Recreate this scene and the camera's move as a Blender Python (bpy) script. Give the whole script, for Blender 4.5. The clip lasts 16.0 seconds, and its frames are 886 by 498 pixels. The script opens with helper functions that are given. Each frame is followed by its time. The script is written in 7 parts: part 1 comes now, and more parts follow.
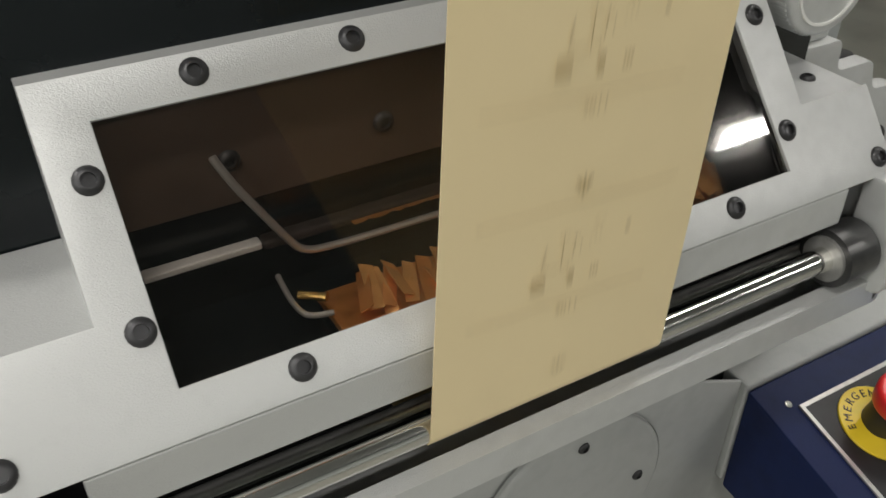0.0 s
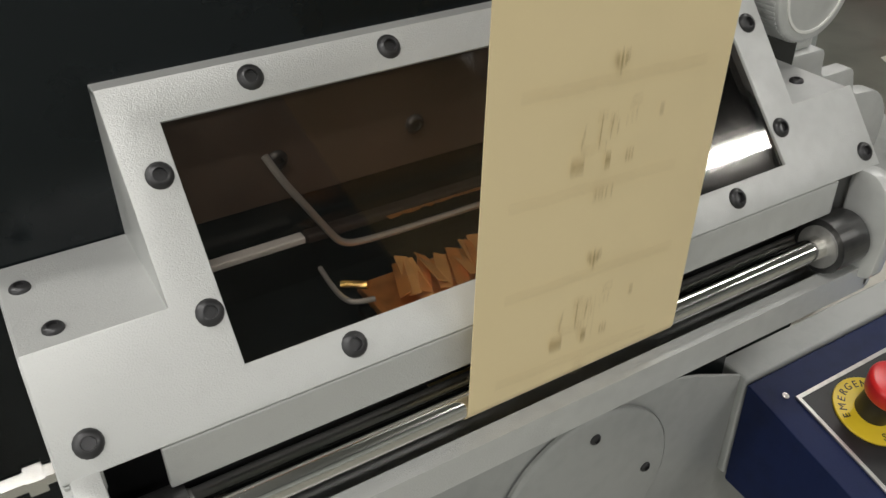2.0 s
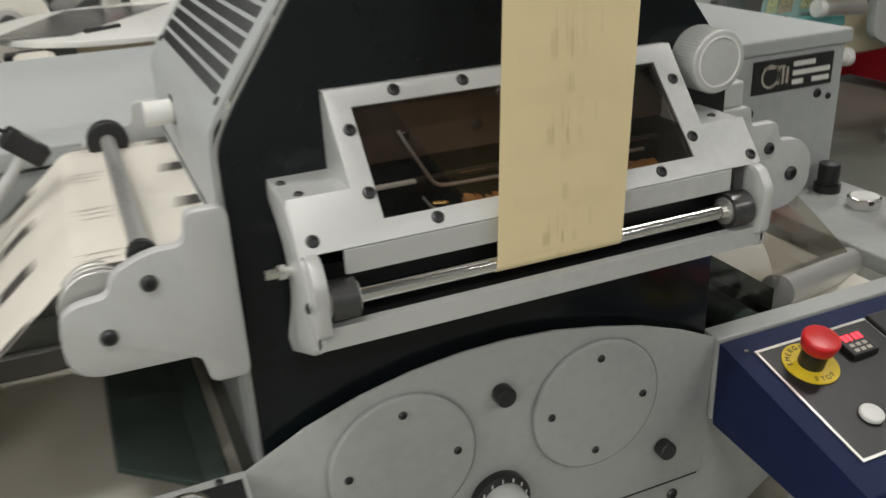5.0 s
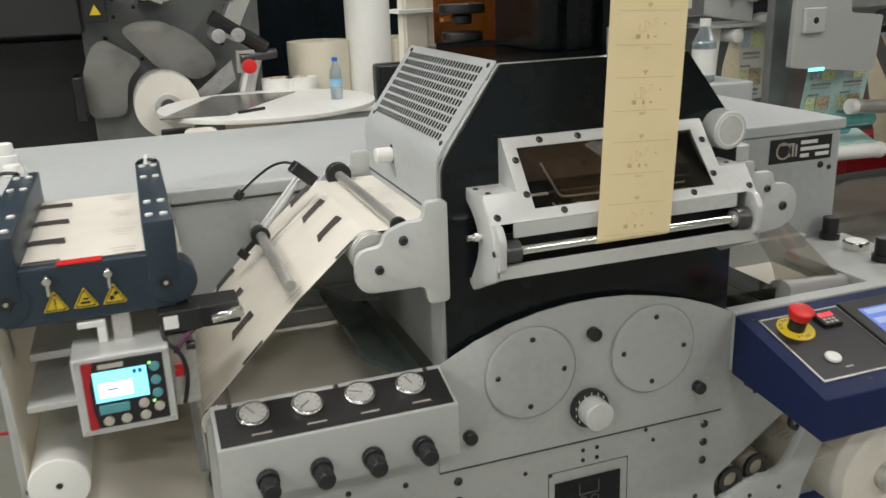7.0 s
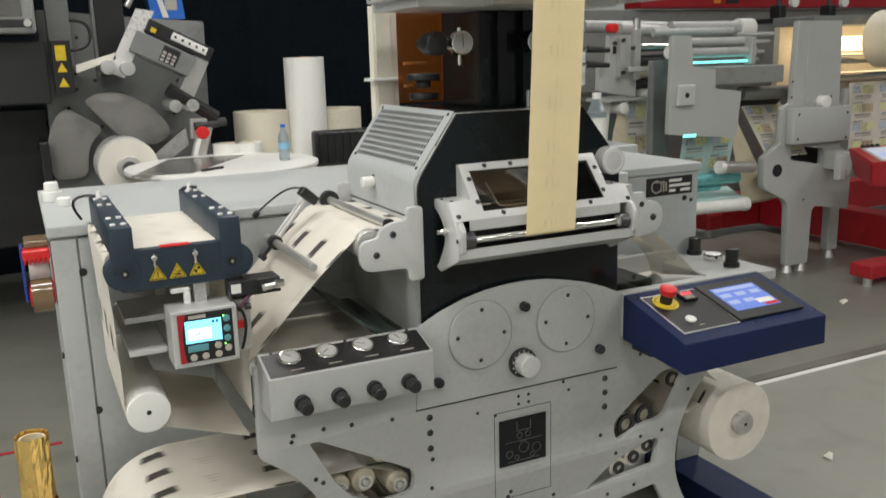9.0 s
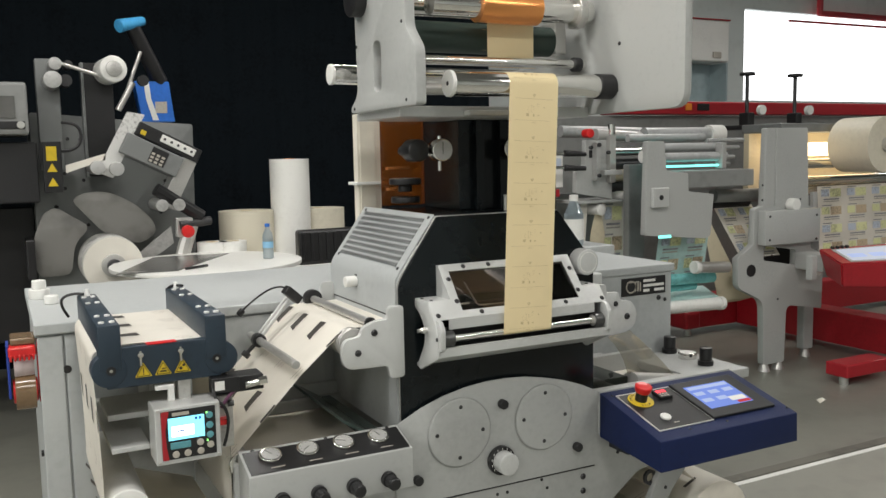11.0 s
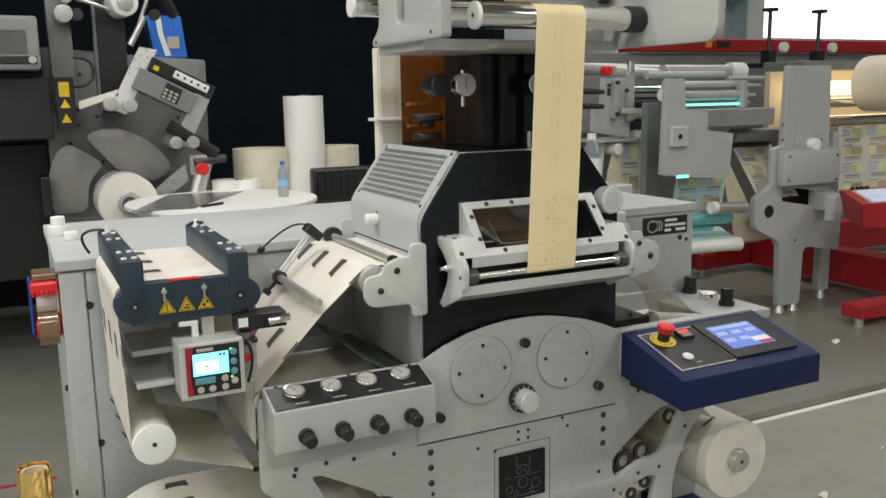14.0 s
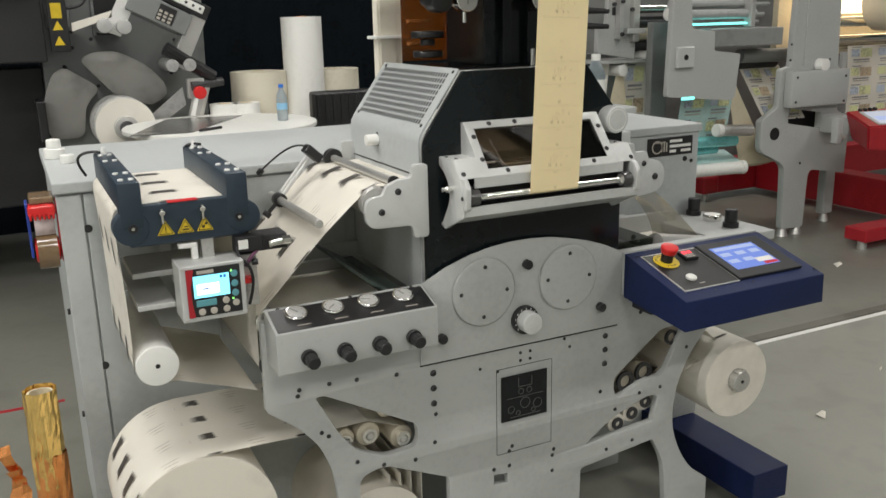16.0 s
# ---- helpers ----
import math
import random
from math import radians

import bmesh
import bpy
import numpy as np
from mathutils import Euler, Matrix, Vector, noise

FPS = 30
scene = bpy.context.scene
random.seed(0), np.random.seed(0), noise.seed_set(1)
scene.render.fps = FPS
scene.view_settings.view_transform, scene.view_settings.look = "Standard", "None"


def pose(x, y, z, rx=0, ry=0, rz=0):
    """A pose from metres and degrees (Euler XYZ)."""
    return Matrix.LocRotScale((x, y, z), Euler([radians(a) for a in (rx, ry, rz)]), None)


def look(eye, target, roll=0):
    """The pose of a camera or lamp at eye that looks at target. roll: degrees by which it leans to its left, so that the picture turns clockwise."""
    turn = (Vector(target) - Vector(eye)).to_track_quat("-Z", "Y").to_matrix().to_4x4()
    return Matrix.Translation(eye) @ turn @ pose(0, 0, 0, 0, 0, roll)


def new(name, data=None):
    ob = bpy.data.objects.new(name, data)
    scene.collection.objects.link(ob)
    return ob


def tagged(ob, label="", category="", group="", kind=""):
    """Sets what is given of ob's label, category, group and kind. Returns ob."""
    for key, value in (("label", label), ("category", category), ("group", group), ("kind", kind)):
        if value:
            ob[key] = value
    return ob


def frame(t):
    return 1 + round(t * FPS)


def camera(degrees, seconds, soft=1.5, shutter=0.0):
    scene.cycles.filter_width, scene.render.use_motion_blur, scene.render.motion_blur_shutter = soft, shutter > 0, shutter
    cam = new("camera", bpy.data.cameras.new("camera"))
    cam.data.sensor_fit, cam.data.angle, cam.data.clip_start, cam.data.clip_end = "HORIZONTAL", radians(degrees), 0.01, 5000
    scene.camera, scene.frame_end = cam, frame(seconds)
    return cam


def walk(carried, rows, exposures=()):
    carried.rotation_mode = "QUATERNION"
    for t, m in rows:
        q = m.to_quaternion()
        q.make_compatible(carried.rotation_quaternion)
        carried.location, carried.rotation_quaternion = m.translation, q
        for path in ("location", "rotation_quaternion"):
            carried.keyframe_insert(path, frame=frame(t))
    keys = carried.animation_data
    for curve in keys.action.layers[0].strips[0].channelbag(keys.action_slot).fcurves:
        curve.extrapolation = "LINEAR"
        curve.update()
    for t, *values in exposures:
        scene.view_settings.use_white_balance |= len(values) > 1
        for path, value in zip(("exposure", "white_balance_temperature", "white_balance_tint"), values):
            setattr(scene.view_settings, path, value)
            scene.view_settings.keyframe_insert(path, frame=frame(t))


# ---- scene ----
cam = camera(54.2, 16.0, shutter=0.6)
PATH = [
    (0, (0.247, 0.175, 1.702), (1.047, 1.588, 0.535), -0.1),
    (0.5, (0.22, 0.16, 1.706), (1.062, 1.568, 0.562), -1.3),
    (1, (0.209, 0.152, 1.706), (1.066, 1.565, 0.58), -1.1),
    (1.5, (0.202, 0.149, 1.705), (1.063, 1.572, 0.594), -0.6),
    (2, (0.198, 0.149, 1.706), (1.055, 1.575, 0.597), -0.6),
    (2.5, (0.193, 0.151, 1.705), (1.06, 1.573, 0.599), -0.4),
    (3, (0.186, 0.151, 1.704), (1.059, 1.569, 0.597), -0.2),
    (3.2, (0.181, 0.148, 1.705), (1.051, 1.57, 0.599), -0.3),
    (5.3, (-0.04, -0.397, 1.764), (0.632, 1.33, 1.012), -2.6),
    (5.5, (-0.085, -0.45, 1.78), (0.568, 1.293, 1.049), -2.3),
    (6, (-0.222, -0.601, 1.811), (0.396, 1.17, 1.118), -2.3),
    (6.5, (-0.317, -0.744, 1.828), (0.307, 1.042, 1.177), -2.3),
    (7, (-0.391, -0.922, 1.835), (0.237, 0.879, 1.234), -2.2),
    (7.5, (-0.465, -1.106, 1.833), (0.173, 0.697, 1.249), -1.6),
    (8, (-0.577, -1.277, 1.848), (0.121, 0.52, 1.314), -0.8),
    (8.5, (-0.73, -1.421, 1.834), (0.055, 0.352, 1.345), -1.1),
    (9, (-0.813, -1.526, 1.831), (0.036, 0.231, 1.393), -1.6),
    (9.5, (-0.828, -1.572, 1.844), (0.044, 0.197, 1.512), -1.5),
    (10, (-0.834, -1.605, 1.848), (0.063, 0.163, 1.586), -1.3),
    (10.2, (-0.831, -1.606, 1.848), (0.071, 0.164, 1.611), -1.3),
    (12.3, (-0.867, -1.581, 1.851), (0.042, 0.189, 1.641), -1.1),
    (12.5, (-0.864, -1.582, 1.852), (0.038, 0.189, 1.63), -1.0),
    (13, (-0.864, -1.577, 1.848), (0.026, 0.193, 1.577), -0.9),
    (13.5, (-0.864, -1.567, 1.843), (0.015, 0.202, 1.53), -0.8),
    (14, (-0.861, -1.555, 1.838), (0.014, 0.208, 1.485), -1.0),
    (14.5, (-0.857, -1.555, 1.834), (0.016, 0.202, 1.442), -1.2),
    (15, (-0.854, -1.554, 1.828), (0.013, 0.194, 1.389), -1.4),
    (15.5, (-0.853, -1.547, 1.823), (0.008, 0.193, 1.341), -1.4),
    (16, (-0.85, -1.533, 1.817), (0.002, 0.201, 1.299), -1.3),
]
EXPOSURES = [(0.0, -0.67), (3.2, -0.66), (5.3, -0.60), (7.0, -0.38), (10.0, -0.32), (16.0, -0.32)]
walk(cam, [(t, look(eye, target, roll)) for t, eye, target, roll in PATH], EXPOSURES)

# ---- world and light ----
world = bpy.data.worlds.new("hall_air")
scene.world = world
world.use_nodes = True
world.node_tree.nodes["Background"].inputs[0].default_value = (0.80, 0.90, 1.0, 1)
world.node_tree.nodes["Background"].inputs[1].default_value = 0.05


# ---- materials ----
def mat(name, color, rough=0.5, metal=0.0, vary=0.06, scale=30.0, bump=0.0, bscale=400.0, coat=0.0, spec=0.5):
    m = bpy.data.materials.new(name)
    m.use_nodes = True
    nt = m.node_tree
    b = nt.nodes["Principled BSDF"]
    b.inputs["Roughness"].default_value = rough
    b.inputs["Metallic"].default_value = metal
    b.inputs["Coat Weight"].default_value = coat
    b.inputs["Specular IOR Level"].default_value = spec
    tc = nt.nodes.new("ShaderNodeTexCoord")
    n1 = nt.nodes.new("ShaderNodeTexNoise")
    n1.inputs["Scale"].default_value = scale
    n1.inputs["Detail"].default_value = 6
    n2 = nt.nodes.new("ShaderNodeTexNoise")
    n2.inputs["Scale"].default_value = 3.0
    n2.inputs["Detail"].default_value = 3
    nt.links.new(tc.outputs["Object"], n1.inputs["Vector"])
    nt.links.new(tc.outputs["Object"], n2.inputs["Vector"])
    add = nt.nodes.new("ShaderNodeMath")
    add.operation = "ADD"
    nt.links.new(n1.outputs["Fac"], add.inputs[0])
    nt.links.new(n2.outputs["Fac"], add.inputs[1])
    ramp = nt.nodes.new("ShaderNodeValToRGB")
    ramp.color_ramp.elements[0].position = 0.65
    ramp.color_ramp.elements[1].position = 1.0
    lo = [max(0.0, c * (1 - vary)) for c in color]
    hi = [min(1.0, c * (1 + vary)) for c in color]
    ramp.color_ramp.elements[0].color = (*lo, 1)
    ramp.color_ramp.elements[1].color = (*hi, 1)
    nt.links.new(add.outputs[0], ramp.inputs["Fac"])
    nt.links.new(ramp.outputs["Color"], b.inputs["Base Color"])
    mr = nt.nodes.new("ShaderNodeMapRange")
    mr.inputs["From Min"].default_value, mr.inputs["From Max"].default_value = 0.3, 0.7
    mr.inputs["To Min"].default_value, mr.inputs["To Max"].default_value = max(0.02, rough * 0.85), min(1.0, rough * 1.15)
    nt.links.new(n2.outputs["Fac"], mr.inputs["Value"])
    nt.links.new(mr.outputs["Result"], b.inputs["Roughness"])
    if bump:
        n3 = nt.nodes.new("ShaderNodeTexNoise")
        n3.inputs["Scale"].default_value = bscale
        nt.links.new(tc.outputs["Object"], n3.inputs["Vector"])
        bp = nt.nodes.new("ShaderNodeBump")
        bp.inputs["Strength"].default_value = bump
        bp.inputs["Distance"].default_value = 0.001
        nt.links.new(n3.outputs["Fac"], bp.inputs["Height"])
        nt.links.new(bp.outputs["Normal"], b.inputs["Normal"])
    return m


def glow(name, color, strength):
    m = bpy.data.materials.new(name)
    m.use_nodes = True
    b = m.node_tree.nodes["Principled BSDF"]
    b.inputs["Base Color"].default_value = (0.02, 0.02, 0.02, 1)
    b.inputs["Emission Color"].default_value = (*color, 1)
    b.inputs["Emission Strength"].default_value = strength
    return m


def clear(name, color, rough=0.02, alpha=0.3):
    m = bpy.data.materials.new(name)
    m.use_nodes = True
    nt = m.node_tree
    for n in list(nt.nodes):
        nt.nodes.remove(n)
    out = nt.nodes.new("ShaderNodeOutputMaterial")
    tr = nt.nodes.new("ShaderNodeBsdfTransparent")
    tr.inputs[0].default_value = (*color, 1)
    gl = nt.nodes.new("ShaderNodeBsdfGlossy")
    gl.inputs["Roughness"].default_value = rough
    mix = nt.nodes.new("ShaderNodeMixShader")
    fr = nt.nodes.new("ShaderNodeFresnel")
    fr.inputs[0].default_value = 1.5
    ad = nt.nodes.new("ShaderNodeMath")
    ad.operation = "ADD"
    ad.inputs[1].default_value = alpha
    nt.links.new(fr.outputs[0], ad.inputs[0])
    nt.links.new(ad.outputs[0], mix.inputs[0])
    nt.links.new(tr.outputs[0], mix.inputs[1])
    nt.links.new(gl.outputs[0], mix.inputs[2])
    nt.links.new(mix.outputs[0], out.inputs[0])
    return m


GREY = mat("grey_paint", (0.40, 0.41, 0.40), 0.42, 0, 0.05, 60, 0.25, 900)
ALU = mat("silver_paint", (0.55, 0.56, 0.55), 0.36, 0.25, 0.04, 80, 0.3, 1200)
CAB = mat("cabinet_paint", (0.42, 0.44, 0.44), 0.45, 0, 0.05, 50, 0.25, 900)
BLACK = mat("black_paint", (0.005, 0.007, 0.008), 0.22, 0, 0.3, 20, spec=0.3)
DIALW = mat("dial_paper", (0.38, 0.38, 0.365), 0.25, 0, 0.05, 60, coat=0.5)
ZINC = mat("zinc_plated_steel", (0.78, 0.78, 0.76), 0.45, 0.3, 0.05, 60)
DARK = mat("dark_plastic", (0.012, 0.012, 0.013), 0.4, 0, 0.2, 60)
BOLT = mat("black_oxide_steel", (0.05, 0.05, 0.052), 0.36, 0.6, 0.3, 200)
CHROME = mat("chrome_steel", (0.75, 0.74, 0.71), 0.14, 1.0, 0.05, 80)
STEEL = mat("ground_steel", (0.53, 0.525, 0.505), 0.34, 0.72, 0.12, 120)
WHITEM = mat("white_plastic", (0.75, 0.75, 0.72), 0.4, 0, 0.04, 40)
NAVY = mat("navy_paint", (0.006, 0.013, 0.056), 0.5, 0, 0.15, 60, 0.3, 900, spec=0.25)
SLATE = mat("slate_blue_paint", (0.017, 0.03, 0.045), 0.4, 0, 0.15, 60, 0.3, 900)
PAPER = mat("label_paper", (0.85, 0.82, 0.75), 0.55, 0, 0.04, 12, 0.1, 300)
PAPEREDGE = mat("paper_roll_face", (0.70, 0.66, 0.58), 0.7, 0, 0.06, 20)
FOIL = mat("beige_foil", (0.79, 0.655, 0.39), 0.45, 0.0, 0.03, 10)
BEARING = mat("bearing_steel", (0.10, 0.10, 0.10), 0.3, 0.8, 0.2, 80)
FOILW = mat("crumpled_copper_foil", (0.62, 0.27, 0.08), 0.3, 0.75, 0.45, 60)
INK = mat("dark_ink", (0.05, 0.045, 0.04), 0.5, 0, 0.2, 60)
INKP = mat("pale_ink", (0.42, 0.39, 0.34), 0.6, 0, 0.1, 90)
INKB = mat("brown_ink", (0.40, 0.31, 0.16), 0.5, 0, 0.3, 90)
RED = mat("red_paint", (0.34, 0.012, 0.02), 0.4, 0, 0.1, 40)
REDP = mat("red_plastic", (0.62, 0.02, 0.02), 0.3, 0, 0.05, 40)
YELLOW = mat("yellow_plastic", (0.62, 0.45, 0.02), 0.4, 0, 0.06, 40)
COPPER = mat("copper_foil", (0.72, 0.30, 0.10), 0.25, 0.9, 0.25, 25)
GOLD = mat("gold_foil", (0.75, 0.52, 0.18), 0.22, 0.95, 0.2, 25)
FLOORM = mat("hall_floor_vinyl", (0.18, 0.18, 0.155), 0.34, 0, 0.10, 6, 0.1, 300)
FLOORN = mat("stand_floor_vinyl", (0.245, 0.245, 0.215), 0.45, 0, 0.08, 6, 0.1, 300)
CURTAIN = mat("black_curtain", (0.0060, 0.0085, 0.0110), 0.95, 0, 0.3, 30, spec=0.06)
WALLM = mat("pale_wall_paint", (0.62, 0.66, 0.65), 0.6, 0, 0.05, 8)
GREEN = mat("dark_green_rubber", (0.02, 0.035, 0.028), 0.5, 0, 0.2, 60)
CREAM = mat("cream_card", (0.62, 0.55, 0.40), 0.6, 0, 0.08, 30)
GUARD = mat("smoked_guard", (0.10, 0.10, 0.095), 0.25, 0, 0.2, 10)
BLUE = mat("bright_blue", (0.02, 0.14, 0.55), 0.4, 0, 0.1, 40)
PANE = clear("tinted_window_pane", (0.84, 0.80, 0.76), 0.03, 0.015)
FILM = clear("clear_film", (0.80, 0.75, 0.66), 0.14, 0.14)


def see_through(m, color, amount):
    """Lets part of the light pass through a thin sheet of paper or film."""
    nt = m.node_tree
    out = [n for n in nt.nodes if n.bl_idname == "ShaderNodeOutputMaterial"][0]
    front = out.inputs[0].links[0].from_socket
    tl = nt.nodes.new("ShaderNodeBsdfTranslucent")
    tl.inputs[0].default_value = (*color, 1)
    mix = nt.nodes.new("ShaderNodeMixShader")
    mix.inputs[0].default_value = amount
    nt.links.new(front, mix.inputs[1])
    nt.links.new(tl.outputs[0], mix.inputs[2])
    nt.links.new(mix.outputs[0], out.inputs[0])


see_through(FILM, (0.80, 0.75, 0.64), 0.22)
see_through(PAPER, (0.9, 0.86, 0.76), 0.26)
ORANGEP = clear("amber_sheet", (0.70, 0.36, 0.11), 0.15, 0.08)
see_through(ORANGEP, (0.50, 0.27, 0.10), 0.30)
BOTTLE = clear("bottle_plastic", (0.94, 0.97, 0.99), 0.12, 0.15)
see_through(BOTTLE, (0.82, 0.90, 0.94), 0.45)
SCREEN = glow("cyan_display", (0.25, 0.80, 1.0), 2.2)
SCREENW = glow("white_display", (0.85, 0.95, 1.0), 3.0)
SCREENB = glow("blue_display", (0.16, 0.28, 0.85), 1.0)
SCREENL = glow("pale_blue_display", (0.50, 0.62, 1.0), 0.95)
SCREENW2 = glow("pale_console_display", (0.80, 0.86, 1.0), 0.75)
LEDRED = glow("red_digits", (1.0, 0.03, 0.05), 4.0)
LEDGRN = glow("green_led", (0.3, 1.0, 0.2), 3.0)
UV = glow("cyan_dryer_light", (0.22, 0.95, 0.85), 2.6)
TUBE = glow("ceiling_tube", (1.0, 0.97, 0.90), 7.0)
WARMTUBE = glow("warm_tube", (1.0, 0.76, 0.46), 5.0)
BRIGHT = glow("daylight_opening", (0.97, 0.99, 1.0), 3.0)


# ---- mesh helpers ----
def part(name, bm, material, parent, label="", smooth=False):
    me = bpy.data.meshes.new(name)
    bmesh.ops.recalc_face_normals(bm, faces=bm.faces)
    bm.to_mesh(me)
    bm.free()
    me.materials.append(material)
    if smooth:
        me.shade_smooth()
        me.set_sharp_from_angle(angle=radians(38))
    ob = new(name, me)
    if parent is not None:
        ob.parent = parent
        if parent.parent is None:
            ob.matrix_parent_inverse = Matrix.Translation(-parent.matrix_basis.translation)
    if label:
        ob["label"] = label
    return ob


def thing(name, x, y, z, label, category, group="", kind=""):
    e = new(name)
    e.empty_display_size = 0.05
    e.matrix_basis = Matrix.Translation((x, y, z))
    return tagged(e, label, category, group, kind)


def solo(name, bm, material, label, category, group="", kind="", smooth=False):
    return tagged(part(name, bm, material, None, "", smooth), label, category, group, kind)


def box(x0, x1, y0, y1, z0, z1, bevel=0.002, seg=2, bm=None):
    own = bmesh.new()
    v = [own.verts.new((x, y, z)) for x in (x0, x1) for y in (y0, y1) for z in (z0, z1)]
    for f in ((0, 1, 3, 2), (4, 6, 7, 5), (0, 4, 5, 1), (2, 3, 7, 6), (0, 2, 6, 4), (1, 5, 7, 3)):
        own.faces.new([v[i] for i in f])
    if bevel:
        bmesh.ops.bevel(own, geom=list(own.edges), offset=bevel, segments=seg, affect="EDGES", profile=0.5)
    return join(bm, own)


def join(bm, own):
    if bm is None:
        return own
    me = bpy.data.meshes.new("scrap")
    own.to_mesh(me)
    own.free()
    bm.from_mesh(me)
    bpy.data.meshes.remove(me)
    return bm


def cyl(p0, p1, r, r1=None, seg=28, bevel=0.0, bm=None):
    own = bmesh.new()
    p0, p1 = Vector(p0), Vector(p1)
    axis = p1 - p0
    m = Matrix.Translation((p0 + p1) / 2) @ axis.to_track_quat("Z", "Y").to_matrix().to_4x4()
    bmesh.ops.create_cone(own, cap_ends=True, segments=seg, radius1=r, radius2=r if r1 is None else r1, depth=axis.length, matrix=m)
    if bevel:
        own.normal_update()
        rims = [e for e in own.edges if len(e.link_faces) == 2 and any(len(f.verts) > 4 for f in e.link_faces)]
        bmesh.ops.bevel(own, geom=rims, offset=bevel, segments=3, affect="EDGES", profile=0.5)
    return join(bm, own)


def tube(p0, p1, r, inner, seg=36, bm=None):
    """A hollow roll from p0 to p1."""
    own = bmesh.new()
    p0, p1 = Vector(p0), Vector(p1)
    q = (p1 - p0).to_track_quat("Z", "Y")
    rings = []
    for p, rad in ((p0, r), (p1, r), (p1, inner), (p0, inner)):
        rings.append([own.verts.new(p + q @ Vector((rad * math.cos(a), rad * math.sin(a), 0))) for a in (2 * math.pi * i / seg for i in range(seg))])
    for k in range(4):
        a, b = rings[k], rings[(k + 1) % 4]
        for i in range(seg):
            own.faces.new((a[i], a[(i + 1) % seg], b[(i + 1) % seg], b[i]))
    return join(bm, own)


def rounded(points, radius, steps=5):
    """The polygon with its corners rounded; a point may carry its own radius as a third number."""
    out, n = [], len(points)
    for i, p in enumerate(points):
        rad = p[2] if len(p) > 2 else radius
        b = Vector(p[:2])
        a, c = Vector(points[i - 1][:2]), Vector(points[(i + 1) % n][:2])
        if rad <= 0:
            out.append(tuple(b))
            continue
        u, w = (a - b), (c - b)
        d = min(rad, u.length * 0.49, w.length * 0.49)
        s, e = b + u.normalized() * d, b + w.normalized() * d
        for k in range(steps + 1):
            t = k / steps
            q = s * (1 - t) ** 2 + b * 2 * t * (1 - t) + e * t * t
            out.append(tuple(q))
    return out


def sheet(outline, holes, a, b, axis="y", bevel=0.0015):
    """A plate with holes. outline: (x, z) for axis y, (y, z) for x, (x, y) for z, between a and b on the axis."""
    cu = bpy.data.curves.new("scrap", "CURVE")
    cu.dimensions, cu.fill_mode = "2D", "BOTH"
    cu.extrude = max(1e-4, abs(b - a) / 2 - bevel)
    cu.bevel_depth, cu.bevel_resolution, cu.offset = bevel, 1, -bevel
    for pts in (outline, *holes):
        sp = cu.splines.new("POLY")
        sp.points.add(len(pts) - 1)
        for q, p in zip(sp.points, pts):
            q.co = (p[0], p[1], 0, 1)
        sp.use_cyclic_u = True
    ob = bpy.data.objects.new("scrap", cu)
    me = bpy.data.meshes.new_from_object(ob)
    bm = bmesh.new()
    bm.from_mesh(me)
    bpy.data.objects.remove(ob)
    bpy.data.curves.remove(cu)
    bpy.data.meshes.remove(me)
    mid = (a + b) / 2
    for v in bm.verts:
        x, y, z = v.co
        v.co = {"y": (x, mid + z, y), "x": (mid + z, x, y), "z": (x, y, mid + z)}[axis]
    bmesh.ops.remove_doubles(bm, verts=bm.verts, dist=1e-6)
    return bm


def strip(path, y0, y1, thick=0.0006):
    """A thin web that follows the (x, z) path over the width y0 to y1."""
    bm = bmesh.new()
    n = len(path)
    side = []
    for i in range(n):
        a, c = Vector(path[max(0, i - 1)]), Vector(path[min(n - 1, i + 1)])
        d = (c - a).normalized()
        nrm = Vector((-d.y, d.x)) * thick
        p = Vector(path[i])
        side.append([bm.verts.new((q.x, y, q.y)) for q in (p, p + nrm) for y in (y0, y1)])
    for i in range(n - 1):
        s, t = side[i], side[i + 1]
        bm.faces.new((s[0], s[1], t[1], t[0]))
        bm.faces.new((s[2], t[2], t[3], s[3]))
        bm.faces.new((s[0], t[0], t[2], s[2]))
        bm.faces.new((s[1], s[3], t[3], t[1]))
    return bm


def arc(cx, cz, r, a0, a1, n=10):
    return [(cx + r * math.cos(radians(a0 + (a1 - a0) * i / n)), cz + r * math.sin(radians(a0 + (a1 - a0) * i / n))) for i in range(n + 1)]


def wire(points, r, name, material, parent, label=""):
    cu = bpy.data.curves.new(name, "CURVE")
    cu.dimensions = "3D"
    cu.bevel_depth, cu.bevel_resolution = r, 2
    sp = cu.splines.new("NURBS")
    sp.points.add(len(points) - 1)
    for q, p in zip(sp.points, points):
        q.co = (*p, 1)
    sp.use_endpoint_u, sp.order_u = True, 3
    ob = bpy.data.objects.new("scrap", cu)
    me = bpy.data.meshes.new_from_object(ob)
    bm = bmesh.new()
    bm.from_mesh(me)
    bpy.data.objects.remove(ob)
    bpy.data.curves.remove(cu)
    return part(name, bm, material, parent, label, smooth=True)


